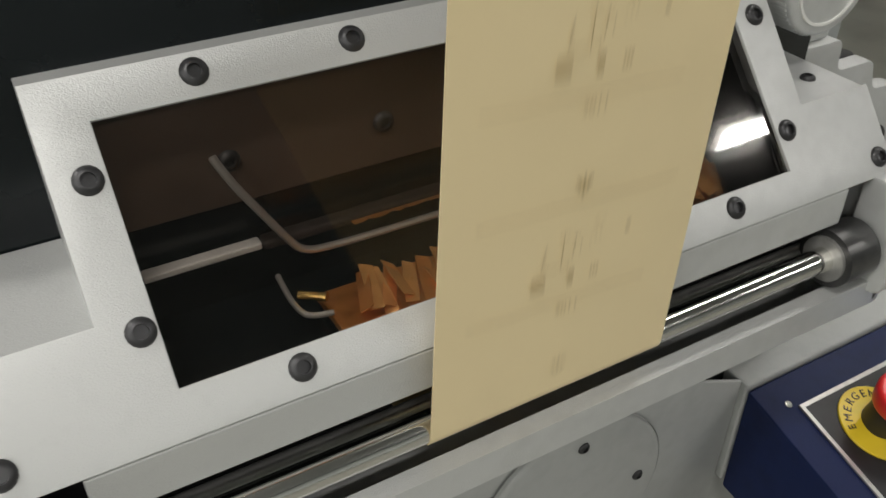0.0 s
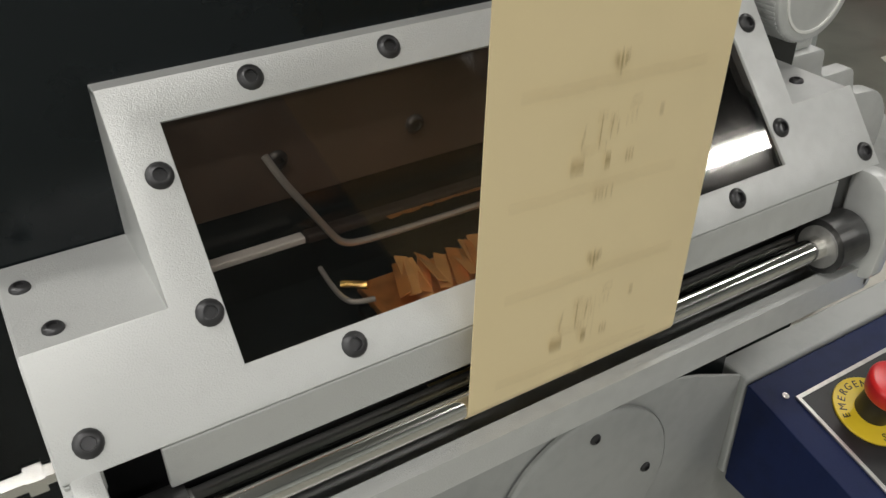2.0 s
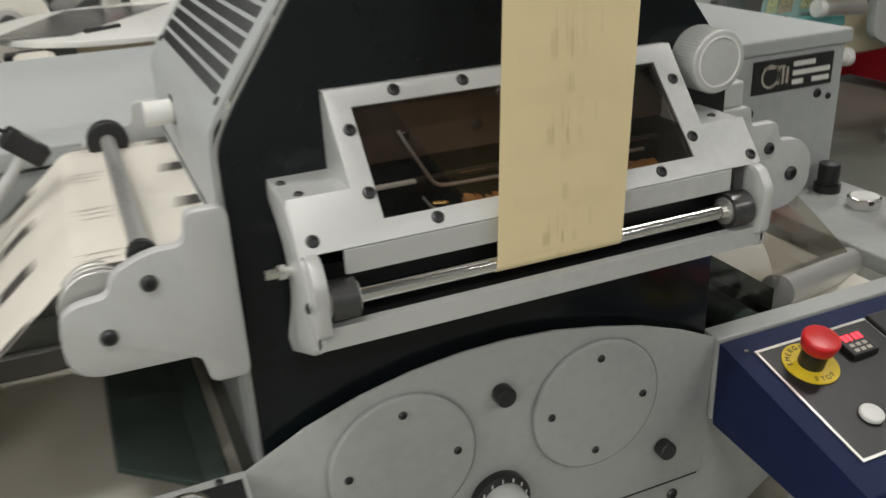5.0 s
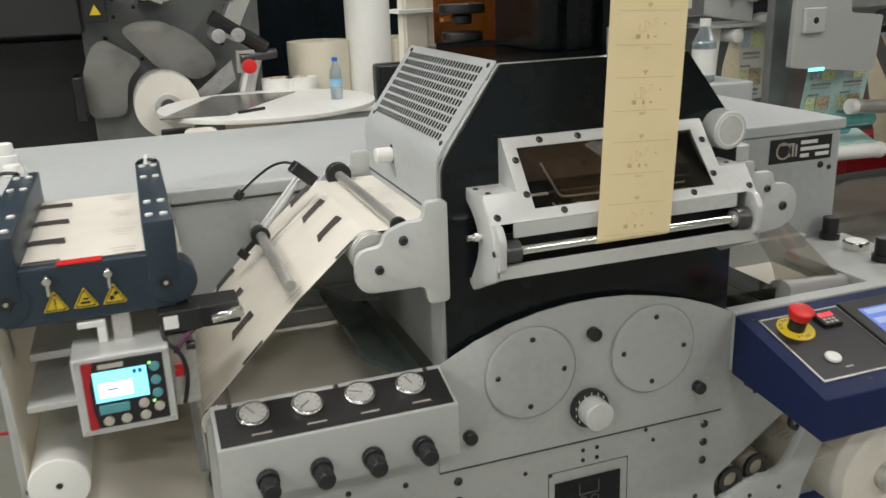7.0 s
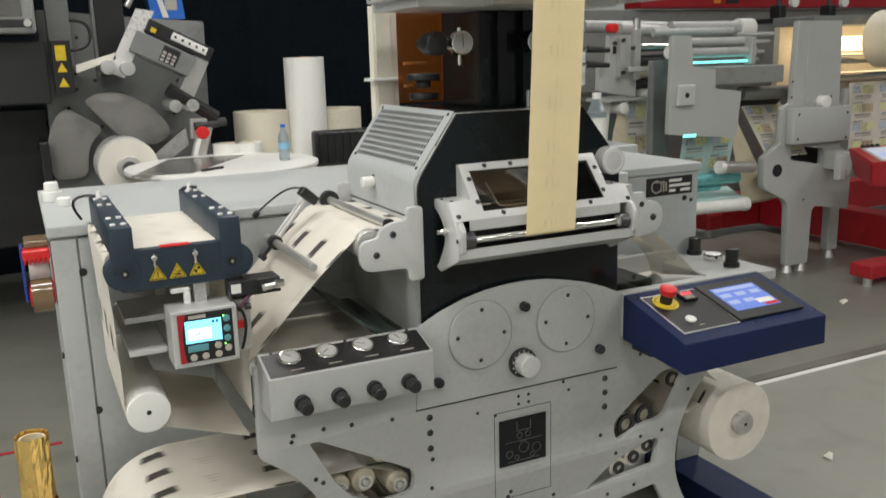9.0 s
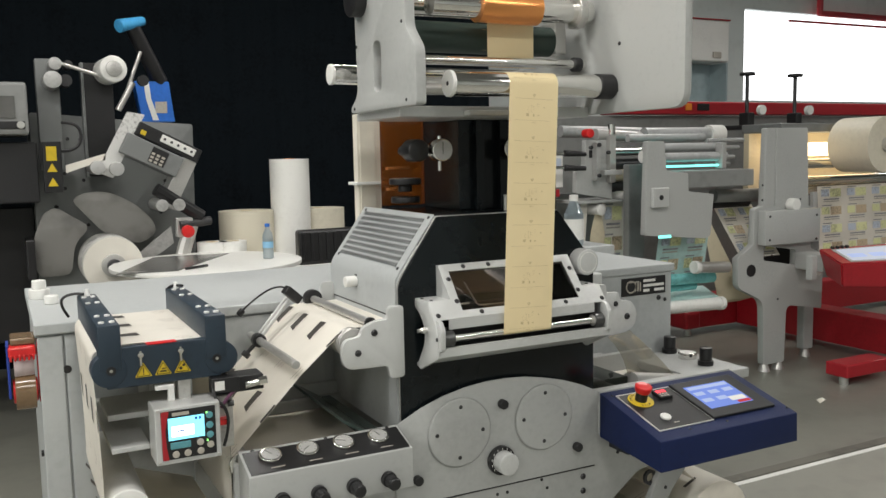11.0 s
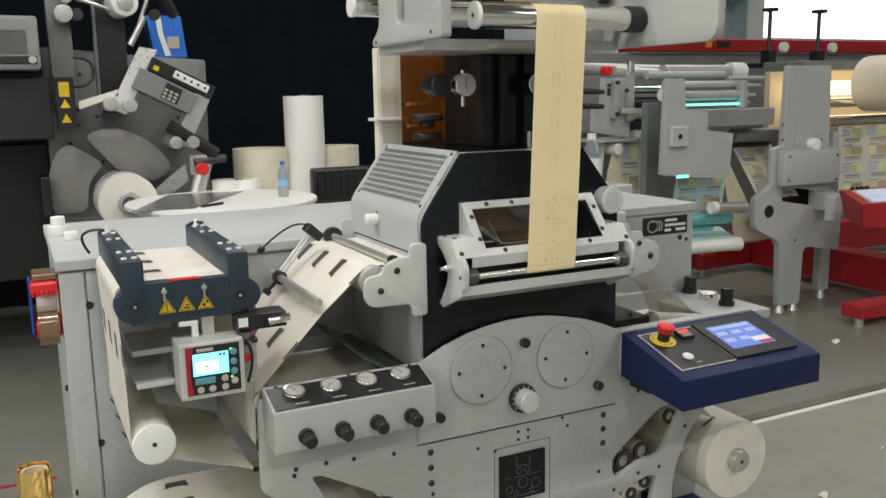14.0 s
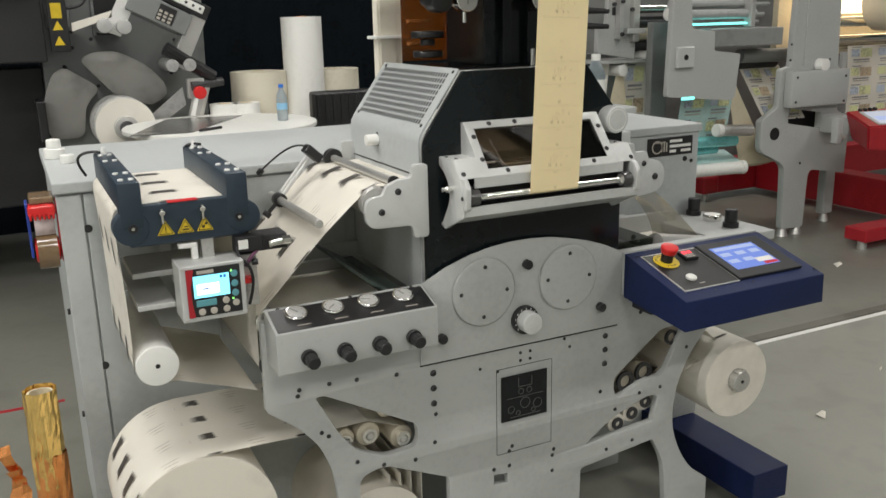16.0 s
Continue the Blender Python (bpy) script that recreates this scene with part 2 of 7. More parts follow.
def button_bolt(x, y, z, n, r, parent, name="bolt"):
    """A button-head socket bolt whose head looks along n."""
    bm = bmesh.new()
    n = Vector(n).normalized()
    q = n.to_track_quat("Z", "Y")
    seg = 16
    prof = ((1.0, 0.0), (0.97, 0.22), (0.8, 0.42), (0.55, 0.52), (0.48, 0.52), (0.46, 0.2))
    rings = [[bm.verts.new(Vector((x, y, z)) + q @ Vector((r * a * math.cos(2 * math.pi * i / seg), r * a * math.sin(2 * math.pi * i / seg), r * h))) for i in range(seg)] for a, h in prof]
    for s, t in zip(rings, rings[1:]):
        for i in range(seg):
            bm.faces.new((s[i], s[(i + 1) % seg], t[(i + 1) % seg], t[i]))
    bm.faces.new(rings[-1])
    bm.faces.new(rings[0][::-1])
    return part(name, bm, BOLT, parent, smooth=True)


def text(body, size, m, material, parent, name="lettering", depth=0.0004):
    cu = bpy.data.curves.new("scrap", "FONT")
    cu.body, cu.size, cu.extrude, cu.align_x, cu.align_y = body, size, depth, "CENTER", "CENTER"
    ob = bpy.data.objects.new("scrap", cu)
    me = bpy.data.meshes.new_from_object(ob)
    bm = bmesh.new()
    bm.from_mesh(me)
    bm.transform(m)
    bpy.data.objects.remove(ob)
    bpy.data.curves.remove(cu)
    return part(name, bm, material, parent)

# ---- the hall ----
mat_cover = mat("brown_grey_cover", (0.10, 0.095, 0.08), 0.5, 0, 0.35, 9)
mat_ceiling = mat("dim_ceiling_paint", (0.22, 0.23, 0.23), 0.8, 0, 0.1, 6)
def hall():
    bm = box(-9, 16, 1.80, 12, -0.1, 0.0, 0)
    solo("floor", bm, FLOORM, "worn grey-green vinyl hall floor", "floor", kind="structure")
    bm = box(-9, 16, -9, 1.765, -0.1, 0.0, 0)
    solo("floor_stand", bm, FLOORN, "matt grey vinyl floor of the stand", "floor", kind="structure")
    bm = box(-9, 16, 1.765, 1.80, -0.1, 0.003, 0)
    solo("trim", bm, WHITEM, "white edge strip in the floor", "trim", kind="structure")
    bm = box(1.7, 16, 1.81, 1.885, 0.0, 0.006, 0.002)
    solo("trim_cover", bm, mat_cover, "flat brown-grey cable cover on the floor", "trim", kind="structure")
    # walls and ceiling that close the place
    for nm, b in (("wall_south", (-9, 16, -9.2, -9, 0, 5)), ("wall_west", (-9.2, -9, -9, 12, 0, 5)), ("wall_east", (16, 16.2, -9, 12, 0, 5))):
        solo(nm, box(*b, 0), WALLM, "plain pale painted hall wall", "wall", kind="structure")
    # north wall with a wide bright opening
    bm = sheet([(4.0, 0), (16, 0), (16, 5), (4.0, 5)], [[(9.6, 2.6), (14.5, 2.6), (14.5, 4.0), (9.6, 4.0)]], 8.4, 8.6, "y", 0.0)
    solo("wall_north", bm, WALLM, "pale grey wall with a bright window opening", "wall", kind="structure")
    solo("window_1", box(9.3, 14.6, 8.62, 8.66, 2.5, 4.4, 0), BRIGHT, "blank overbright daylight window", "window", kind="structure")
    solo("ceiling", box(-9.2, 16.2, -9.2, 12, 5.0, 5.2, 0), mat_ceiling, "plain dim grey ceiling", "ceiling", kind="structure")
    # black drapes
    bm = bmesh.new()
    cols = []
    n = 420
    for i in range(n + 1):
        x = -9 + 13.2 * i / n
        y = 7.0 + 0.014 * math.sin(x * 17 + 1.2 * math.sin(x * 2.3)) + 0.007 * math.sin(x * 41 + 1.3)
        cols.append((bm.verts.new((x, y, 0.01)), bm.verts.new((x, y, 5.0))))
    for a, b in zip(cols, cols[1:]):
        bm.faces.new((a[0], b[0], b[1], a[1]))
    solo("backdrop", bm, CURTAIN, "black pleated cloth drape", "curtain", kind="structure", smooth=True)
    # ceiling lights; (-1.7, 1.5) and those at x < -6 are unseen, added as fill
    for ix, iy in ((-7.4, -1.2), (-6.6, -6.2), (-3.6, 2.4), (-4.5, -4.0), (-0.5, -4.0), (3.5, -4.0), (-4.5, -0.6), (-0.6, -0.6), (3.0, 0.9), (7.5, 0.0), (1.0, 3.6), (6.0, 5.2), (10.0, 4.5), (5.8, -3.2), (-1.7, 1.5)):
        t = thing("ceiling_light", ix, iy, 4.6, "long white ceiling light with glowing tubes", "ceiling light", "ceiling lights")
        part("housing", box(ix - 0.75, ix + 0.75, iy - 0.13, iy + 0.13, 4.64, 4.70, 0.004), WHITEM, t)
        part("diffuser", box(ix - 0.73, ix + 0.73, iy - 0.11, iy + 0.11, 4.615, 4.638, 0.003), TUBE, t)
        part("hanger", box(ix - 0.01, ix + 0.01, iy - 0.01, iy + 0.01, 4.70, 5.0, 0), STEEL, t)
        la = bpy.data.lights.new("ceiling_lamp", "AREA")
        la.shape, la.size, la.size_y, la.energy, la.color = "RECTANGLE", 1.4, 0.22, 170 if ix < -6 else 92 if ix < -2 and iy < 1 else (88 if iy < -2 else 62), (1.0, 0.97, 0.925)
        new("ceiling_lamp", la).matrix_basis = pose(ix, iy, 4.60)


hall()

# ---- the finishing machine: frame ----
press = thing("finishing_machine", 0.45, 0.6, 0.0, "grey label finishing machine with black upper housing", "machine")
PY = 0.575


def front_frame():
    out = [(-0.345, 1.06), (-0.348, 0.81), (-0.265, 0.745, 0.03), (-0.207, 0.677, 0.04), (-0.166, 0.575, 0.05), (-0.16, 0.45), (-0.16, 0.0), (-0.095, 0.0), (-0.096, 0.545, 0.03), (-0.02, 0.568, 0.05), (0.10, 0.512, 0.02), (0.19, 0.472, 0.012), (0.195, 0.0),
           (0.665, 0.0), (0.672, 0.372), (0.966, 0.403, 0.006), (0.973, 0.395), (1.021, 0.308, 0.05), (1.035, 0.16), (1.035, 0.0), (1.228, 0.0), (1.226, 0.187, 0.01), (1.148, 0.245, 0.04), (1.092, 0.325, 0.06), (1.056, 0.42, 0.06), (1.053, 0.50, 0.06), (1.064, 0.58, 0.05), (1.116, 0.69, 0.05), (1.19, 0.77), (1.24, 0.92), (1.24, 1.06), (0.815, 1.06)]
    slot = [(-0.212, 0.822, 0.01), (-0.185, 0.822, 0.01), (0.085, 0.675, 0.02), (0.093, 0.645, 0.02), (0.085, 0.602, 0.02), (-0.01, 0.595, 0.02), (-0.10, 0.635, 0.03), (-0.15, 0.70, 0.03), (-0.187, 0.774, 0.02)]
    slot2 = [(0.797, 0.620, 0.02), (0.815, 0.590, 0.015), (0.915, 0.630, 0.03), (1.003, 0.634, 0.03), (1.047, 0.713, 0.05), (1.078, 0.780, 0.02), (1.060, 0.805, 0.02), (0.985, 0.800, 0.02), (0.797, 0.665, 0.02)]
    slot3 = [(0.686, 0.452, 0.006), (0.80, 0.527, 0.04), (0.945, 0.572, 0.03), (0.986, 0.562, 0.012), (0.972, 0.505, 0.02), (0.967, 0.472, 0.004)]
    small = [(0.345, 0.435), (0.395, 0.43), (0.395, 0.395), (0.345, 0.40)]
    bm = sheet(rounded(out, 0.012), [rounded(s, 0.01) for s in (slot, slot2, slot3)] + [small], PY, PY + 0.025)
    part("side_frame", bm, GREY, press, "thick grey painted side plate with cut-outs", smooth=True)
    bm = sheet(rounded(out, 0.012), [rounded(s, 0.01) for s in (slot, slot2, slot3)] + [small], 1.08, 1.105)
    part("rear_frame", bm, GREY, press, smooth=True)
    # arched cover
    top = [(0.112, 1.095), (0.19, 1.133), (0.261, 1.157), (0.33, 1.172), (0.40, 1.180), (0.47, 1.181), (0.54, 1.176), (0.61, 1.163), (0.68, 1.146), (0.75, 1.121), (0.812, 1.092)]
    bm = sheet([(0.104, 0.853), *top, (0.806, 0.858), (0.799, 0.853)], [], PY - 0.0055, PY - 0.0005)
    part("arch_cover", bm, GREY, press, "arched grey cover plate", smooth=True)
    # seam shadow gap below and beside the cover
    part("seam", box(0.104, 0.80, PY - 0.004, PY + 0.001, 0.8485, 0.8525, 0), DARK, press)
    for cx in (0.310, 0.604):
        d = part("round_cover", cyl((cx, PY - 0.0055, 1.043), (cx, PY - 0.014, 1.043), 0.103, seg=64, bevel=0.006), GREY, press, smooth=True)
        for k in range(4):
            a = radians(-2 + 90 * k)
            button_bolt(cx + 0.0755 * math.cos(a), PY - 0.014, 1.043 + 0.0755 * math.sin(a), (0, -1, 0), 0.006, d)
    k = part("dial", cyl((0.447, PY - 0.0055, 0.935), (0.447, PY - 0.022, 0.935), 0.044, seg=48, bevel=0.002), DARK, press, "black dial ring with scale marks", smooth=True)
    for i in range(11):
        a = radians(220 - 26 * i)
        part("scale_mark", box(0.447 + 0.037 * math.cos(a) - 0.001, 0.447 + 0.037 * math.cos(a) + 0.001, PY - 0.0226, PY - 0.0215, 0.935 + 0.037 * math.sin(a) - 0.003, 0.935 + 0.037 * math.sin(a) + 0.003, 0), WHITEM, k)
    part("dial_knob", cyl((0.447, PY - 0.02, 0.935), (0.447, PY - 0.062, 0.935), 0.033, seg=48, bevel=0.003), ALU, press, "brushed silver knob", smooth=True)
    for x, z in ((0.455, 1.106), (0.726, 0.927), (0.170, 0.926)):
        bm = cyl((x, PY - 0.0055, z), (x, PY - 0.026, z), 0.0145, seg=20, bevel=0.003)
        part("thumb_knob", bm, DARK, press, "black plastic thumb knob", smooth=True)
    for x in (0.145, 0.757):
        for z in (0.820, 0.773, 0.725):
            button_bolt(x, PY, z, (0, -1, 0), 0.010, press)
    for x, z in ((-0.26, 0.838), (-0.17, 0.855), (-0.09, 0.85), (0.03, 0.84), (0.15, 0.69), (0.145, 0.60), (-0.255, 0.855), (-0.20, 0.715), (0.40, 0.455), (0.40, 0.505), (0.41, 0.52), (0.56, 0.45), (0.565, 0.47), (0.56, 0.395), (0.345, 0.455),
                 (-0.10, 0.60), (-0.02, 0.57), (0.08, 0.56), (-0.18, 0.70), (0.743, 0.63), (0.805, 0.553), (0.904, 0.590), (0.992, 0.593), (1.099, 0.716), (0.896, 0.876), (0.774, 0.415), (0.881, 0.423)):
        button_bolt(x, PY, z, (0, -1, 0), 0.0065, press)
    for x, z in ((0.44, 0.80), (0.475, 0.80), (0.44, 0.825), (0.475, 0.825), (0.30, 0.80), (0.62, 0.81), (0.60, 0.84), (0.36, 0.78)):
        part("drilled_hole", cyl((x, PY - 0.0012, z), (x, PY + 0.003, z), 0.005, seg=14), DARK, press)
    part("hatch_seam", sheet(rounded([(0.355, 0.50), (0.555, 0.50), (0.555, 0.785), (0.355, 0.785)], 0.003), [rounded([(0.3565, 0.5015), (0.5535, 0.5015), (0.5535, 0.7835), (0.3565, 0.7835)], 0.003)], PY - 0.0008, PY + 0.002, "y", 0), DARK, press)
    p = part("diagram_plate", box(0.371, 0.535, PY - 0.004, PY + 0.001, 0.608, 0.757, 0.001), BLACK, press, "black engraved web path diagram plate")
    for a, r, x, z in ((0, 0.016, 0.50, 0.65), (0, 0.012, 0.405, 0.645), (0, 0.010, 0.44, 0.70), (0, 0.010, 0.47, 0.70), (0, 0.018, 0.455, 0.66), (0, 0.008, 0.43, 0.63), (0, 0.008, 0.485, 0.63)):
        part("engraved_ring", tube((x, PY - 0.0048, z), (x, PY - 0.0035, z), r, r - 0.0015, 20), GUARD, p)
    for b in ((0.43, 0.48, 0.715, 0.717), (0.43, 0.432, 0.715, 0.745), (0.478, 0.48, 0.715, 0.745), (0.39, 0.52, 0.682, 0.6835), (0.40, 0.51, 0.618, 0.6195)):
        part("engraved_line", box(b[0], b[1], PY - 0.0048, PY - 0.0035, b[2], b[3], 0), GUARD, p)


front_frame()


def upper_housing():
    out = [(0.14, 0.80), (0.14, 1.485, 0.03), (0.155, 1.515, 0.03), (0.265, 1.673), (0.677, 1.673), (0.797, 1.522, 0.02), (0.811, 1.49, 0.02), (0.811, 0.80)]
    part("housing_front", sheet(rounded(out, 0.004), [], 0.591, 0.603), BLACK, press, "glossy black front plate", smooth=True)
    part("housing_edge", sheet(rounded([(x - 0.002 if x < 0.4 else x + 0.002, z + (0.002 if z > 1.6 else 0)) for x, z, *r in out], 0.004), [], 0.603, 0.607), STEEL, press, smooth=True)
    # left hood: bent grey sheet with slots
    bm = bmesh.new()
    prof = [(0.138, 1.05), (0.138, 1.485), (0.142, 1.502), (0.150, 1.516), (0.263, 1.676), (0.262, 1.679), (0.1465, 1.520), (0.137, 1.503), (0.1335, 1.485), (0.1335, 1.05)]
    a = [bm.verts.new((x, 0.607, z)) for x, z in prof]
    b = [bm.verts.new((x, 1.128, z)) for x, z in prof]
    bm.faces.new(a)
    bm.faces.new(b[::-1])
    for i in range(len(prof)):
        j = (i + 1) % len(prof)
        bm.faces.new((a[i], a[j], b[j], b[i]))
    hood = part("hood", bm, CAB, press, "bent grey sheet metal hood", smooth=True)
    ux, uz = 0.1155 / 0.1966, 0.159 / 0.1966
    proto = None
    for r in range(9):
        for c in range(28):
            s = 0.022 + 0.0188 * r
            y = 0.650 + 0.0163 * c
            cx, cz = 0.1465 + ux * s, 1.520 + uz * s
            if proto is None:
                own = sheet(rounded([(-0.0034, -0.0068), (0.0034, -0.0068), (0.0034, 0.0068), (-0.0034, 0.0068)], 0.002, 2), [], 0, 0.0012, "z", 0)
                own.transform(Euler((0, 0, radians(90))).to_matrix().to_4x4())
                proto = part("vent_slot", own, DARK, hood)
                ob = proto
            else:
                ob = new("vent_slot", proto.data)
                ob.parent = hood
            ob.matrix_basis = Matrix.Translation((cx - uz * 0.0004, y, cz + ux * 0.0004)) @ Euler((0, -math.atan2(uz, ux), 0)).to_matrix().to_4x4()
    for s, y in ((0.012, 0.628), (0.185, 0.628), (0.012, 1.10), (0.185, 1.10)):
        button_bolt(0.1465 + ux * s, y, 1.520 + uz * s, (-uz, 0, ux), 0.0055, hood)
    part("slot", box(0.1315, 0.134, 0.895, 0.907, 1.445, 1.485, 0.0), DARK, hood)
    part("clamp_knob", cyl((0.133, 0.90, 1.463), (0.095, 0.90, 1.463), 0.017, seg=20, bevel=0.003), WHITEM, hood, "white plastic clamp knob", smooth=True)
    part("hood_seam", box(0.1325, 0.1338, 0.61, 1.125, 1.392, 1.396, 0), DARK, hood)
    # top and right closing
    part("housing_top", box(0.263, 0.679, 0.608, 1.128, 1.655, 1.672, 0.002), BLACK, press)
    bm = bmesh.new()
    prof = [(0.809, 0.80), (0.809, 1.49), (0.797, 1.522), (0.677, 1.672), (0.674, 1.669), (0.794, 1.519), (0.805, 1.49), (0.805, 0.80)]
    a = [bm.verts.new((x, 0.607, z)) for x, z in prof]
    b = [bm.verts.new((x, 1.128, z)) for x, z in prof]
    bm.faces.new(a)
    bm.faces.new(b[::-1])
    for i in range(len(prof)):
        j = (i + 1) % len(prof)
        bm.faces.new((a[i], a[j], b[j], b[i]))
    part("housing_side", bm, BLACK, press)
    # large adjusting knob at the right shoulder
    kx, kz, kr = 0.757, 1.511, 0.0395
    k = part("hand_knob", cyl((kx, 0.604, kz), (kx, 0.545, kz), kr, seg=64, bevel=0.003), ALU, press, "knurled silver hand knob", smooth=True)
    for i in range(60):
        a = 2 * math.pi * i / 60
        part("knurl", box(kx + kr * math.cos(a) - 0.0009, kx + kr * math.cos(a) + 0.0009, 0.549, 0.588, kz + kr * math.sin(a) - 0.0009, kz + kr * math.sin(a) + 0.0009, 0), ALU, k)
    part("knob_ring", tube((kx, 0.5455, kz), (kx, 0.5438, kz), 0.032, 0.030, 40), WHITEM, k)


upper_housing()


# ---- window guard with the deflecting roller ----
# mottled browns and gold of the parts behind the pane
mat_brownplate = mat("mottled_brown_plate", (0.060, 0.043, 0.033), 0.45, 0, 0.5, 14)
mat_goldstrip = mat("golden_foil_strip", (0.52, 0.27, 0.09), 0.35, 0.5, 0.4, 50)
mat_darkbrown = mat("dark_brown_lining", (0.018, 0.013, 0.011), 0.55, 0, 0.6, 40)


def guard():
    g = thing("window_guard", 0.46, 0.46, 1.25, "silver guard box with tinted window and steel web roller", "machine guard")
    S = 1.22

    nrm = Vector((0, -S, 1)).normalized()
    # sloping face, with the window cut out of it: local u along x, v along the slope
    L = math.hypot(1, S)

    def slope(outline, holes, thick, bevel=0.001):
        """Outline in (x, y); y is stretched along the slope."""
        st = lambda pts: [(p[0], (p[1] - 0.4626) * L) for p in pts]
        bm = sheet(st(outline), [st(h) for h in holes], 0, thick, "z", bevel)
        m = Matrix.Translation((0, 0.4626, 1.3914)) @ Euler((math.atan(S), 0, 0)).to_matrix().to_4x4()
        bm.transform(m)
        return bm
    face = [(0.187, 0.4690), (0.766, 0.4690), (0.766, 0.5085), (0.703, 0.5085), (0.703, 0.580), (0.256, 0.580), (0.256, 0.5085), (0.187, 0.5085)]
    hole = [(0.282, 0.484), (0.676, 0.484), (0.671, 0.5655), (0.282, 0.5655)]
    part("face_plate", slope(face, [hole], 0.003, 0.0008), ALU, g, "silver painted sloping face", smooth=True)
    pane = part("pane", slope([(0.275, 0.479), (0.684, 0.479), (0.684, 0.570), (0.275, 0.570)], [], -0.003, 0), PANE, g, "smoke-tinted clear window pane")
    pane.visible_shadow = False
    # ledge and cheeks beside the raised window
    part("ledge", box(0.187, 0.258, 0.507, 0.59, 1.441, 1.447, 0.001), ALU, g)
    part("ledge", box(0.701, 0.766, 0.507, 0.59, 1.441, 1.447, 0.001), ALU, g)
    for x0 in (0.256, 0.700):
        bm = sheet([(0.5085, 1.447), (0.580, 1.5345), (0.59, 1.5345), (0.59, 1.447)], [], x0, x0 + 0.003, "x", 0)
        part("cheek", bm, ALU, g)
    part("top_lip", box(0.256, 0.703, 0.579, 0.592, 1.531, 1.535, 0.0008), ALU, g)
    # front skirt, and a dark sheet as the shade in the slot below it
    part("skirt", box(0.232, 0.722, 0.4672, 0.4722, 1.372, 1.3995, 0.001), ALU, g)
    for x0, x1 in ((0.187, 0.205), (0.748, 0.766)):
        part("skirt_tab", box(x0, x1, 0.4672, 0.4722, 1.388, 1.3995, 0.001), ALU, g)
    part("slot_shade", box(0.205, 0.75, 0.50, 0.504, 1.30, 1.372, 0), DARK, g)
    # tray under the roller
    bm = sheet([(0.447, 1.326), (0.447, 1.302), (0.59, 1.252), (0.59, 1.262), (0.459, 1.308), (0.459, 1.326)], [], 0.19, 0.762, "x", 0.0008)
    part("tray", bm, ALU, g, smooth=True)
    # side plates
    for x0, x1 in ((0.186, 0.194), (0.757, 0.765)):
        bm = sheet(rounded([(0.463, 1.392), (0.508, 1.444), (0.589, 1.444), (0.589, 1.424), (0.560, 1.408, 0.02), (0.534, 1.382, 0.03), (0.526, 1.348, 0.03), (0.537, 1.318, 0.02), (0.580, 1.256), (0.560, 1.248), (0.447, 1.30), (0.447, 1.34)], 0.006), [], x0, x1, "x", 0.0008)
        part("side_plate", bm, ALU, g, smooth=True)
    # white roller arms
    for x0, x1 in ((0.190, 0.204), (0.746, 0.760)):
        bm = sheet(rounded([(0.437, 1.318), (0.434, 1.378), (0.452, 1.402), (0.474, 1.402), (0.474, 1.318)], 0.010), [], x0, x1, "x", 0.0015)
        part("roller_arm", bm, ALU, g, "pale painted roller arm", smooth=True)
    button_bolt(0.186, 0.452, 1.352, (-1, 0, 0), 0.006, g)
    for x0, x1 in ((0.209, 0.238), (0.712, 0.741)):
        part("bearing", cyl((x0, 0.463, 1.349), (x1, 0.463, 1.349), 0.0215, seg=48, bevel=0.0), BEARING, g)
        part("bearing_ring", tube((x0 - 0.0025, 0.463, 1.349), (x1 + 0.0025, 0.463, 1.349), 0.0165, 0.0085, 32), STEEL, g, smooth=True)
    part("roller", cyl((0.21, 0.463, 1.349), (0.74, 0.463, 1.349), 0.0088, seg=32), CHROME, g, "polished steel web roller", smooth=True)
    part("back_rod", cyl((0.20, 0.487, 1.338), (0.75, 0.487, 1.338), 0.006, seg=20), STEEL, g, smooth=True)
    # hex fitting on the left
    part("air_fitting", cyl((0.186, 0.515, 1.368), (0.158, 0.515, 1.368), 0.006, seg=6), CHROME, g, "chrome hexagon fitting")
    part("fitting_nut", cyl((0.180, 0.515, 1.368), (0.171, 0.515, 1.368), 0.009, seg=6), CHROME, g)
    # bolts of the face
    for x, y in ((0.334, 0.5735), (0.417, 0.5735), (0.273, 0.549), (0.274, 0.503), (0.339, 0.4775), (0.624, 0.4775), (0.684, 0.500), (0.755, 0.477), (0.630, 0.5735), (0.545, 0.5735), (0.688, 0.549), (0.48, 0.4775), (0.203, 0.478)):
        p = Vector((x, y, 1.409 + S * (y - 0.477))) + nrm * 0.002
        button_bolt(*p, nrm, 0.0074, g)
    for x, y in ((0.205, 0.522), (0.197, 0.565), (0.742, 0.535)):
        button_bolt(x, y, 1.447, (0, 0, 1), 0.0055, g)
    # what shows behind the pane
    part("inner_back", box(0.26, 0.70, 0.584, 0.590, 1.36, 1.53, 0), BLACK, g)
    part("inner_plate", box(0.262, 0.698, 0.578, 0.583, 1.446, 1.53, 0.001), mat_brownplate, g, "mottled brown inner plate")
    for x in (0.345, 0.436, 0.527, 0.618):
        button_bolt(x, 0.578, 1.473, (0, -1, 0), 0.0065, g)
    part("inner_bar", box(0.288, 0.354, 0.570, 0.578, 1.417, 1.4215, 0.001), ZINC, g, "flat steel bar")
    part("inner_rail", box(0.354, 0.69, 0.566, 0.576, 1.418, 1.424, 0.002), mat_darkbrown, g)
    # torn strips of foil lying across the chute
    rng = random.Random(12)
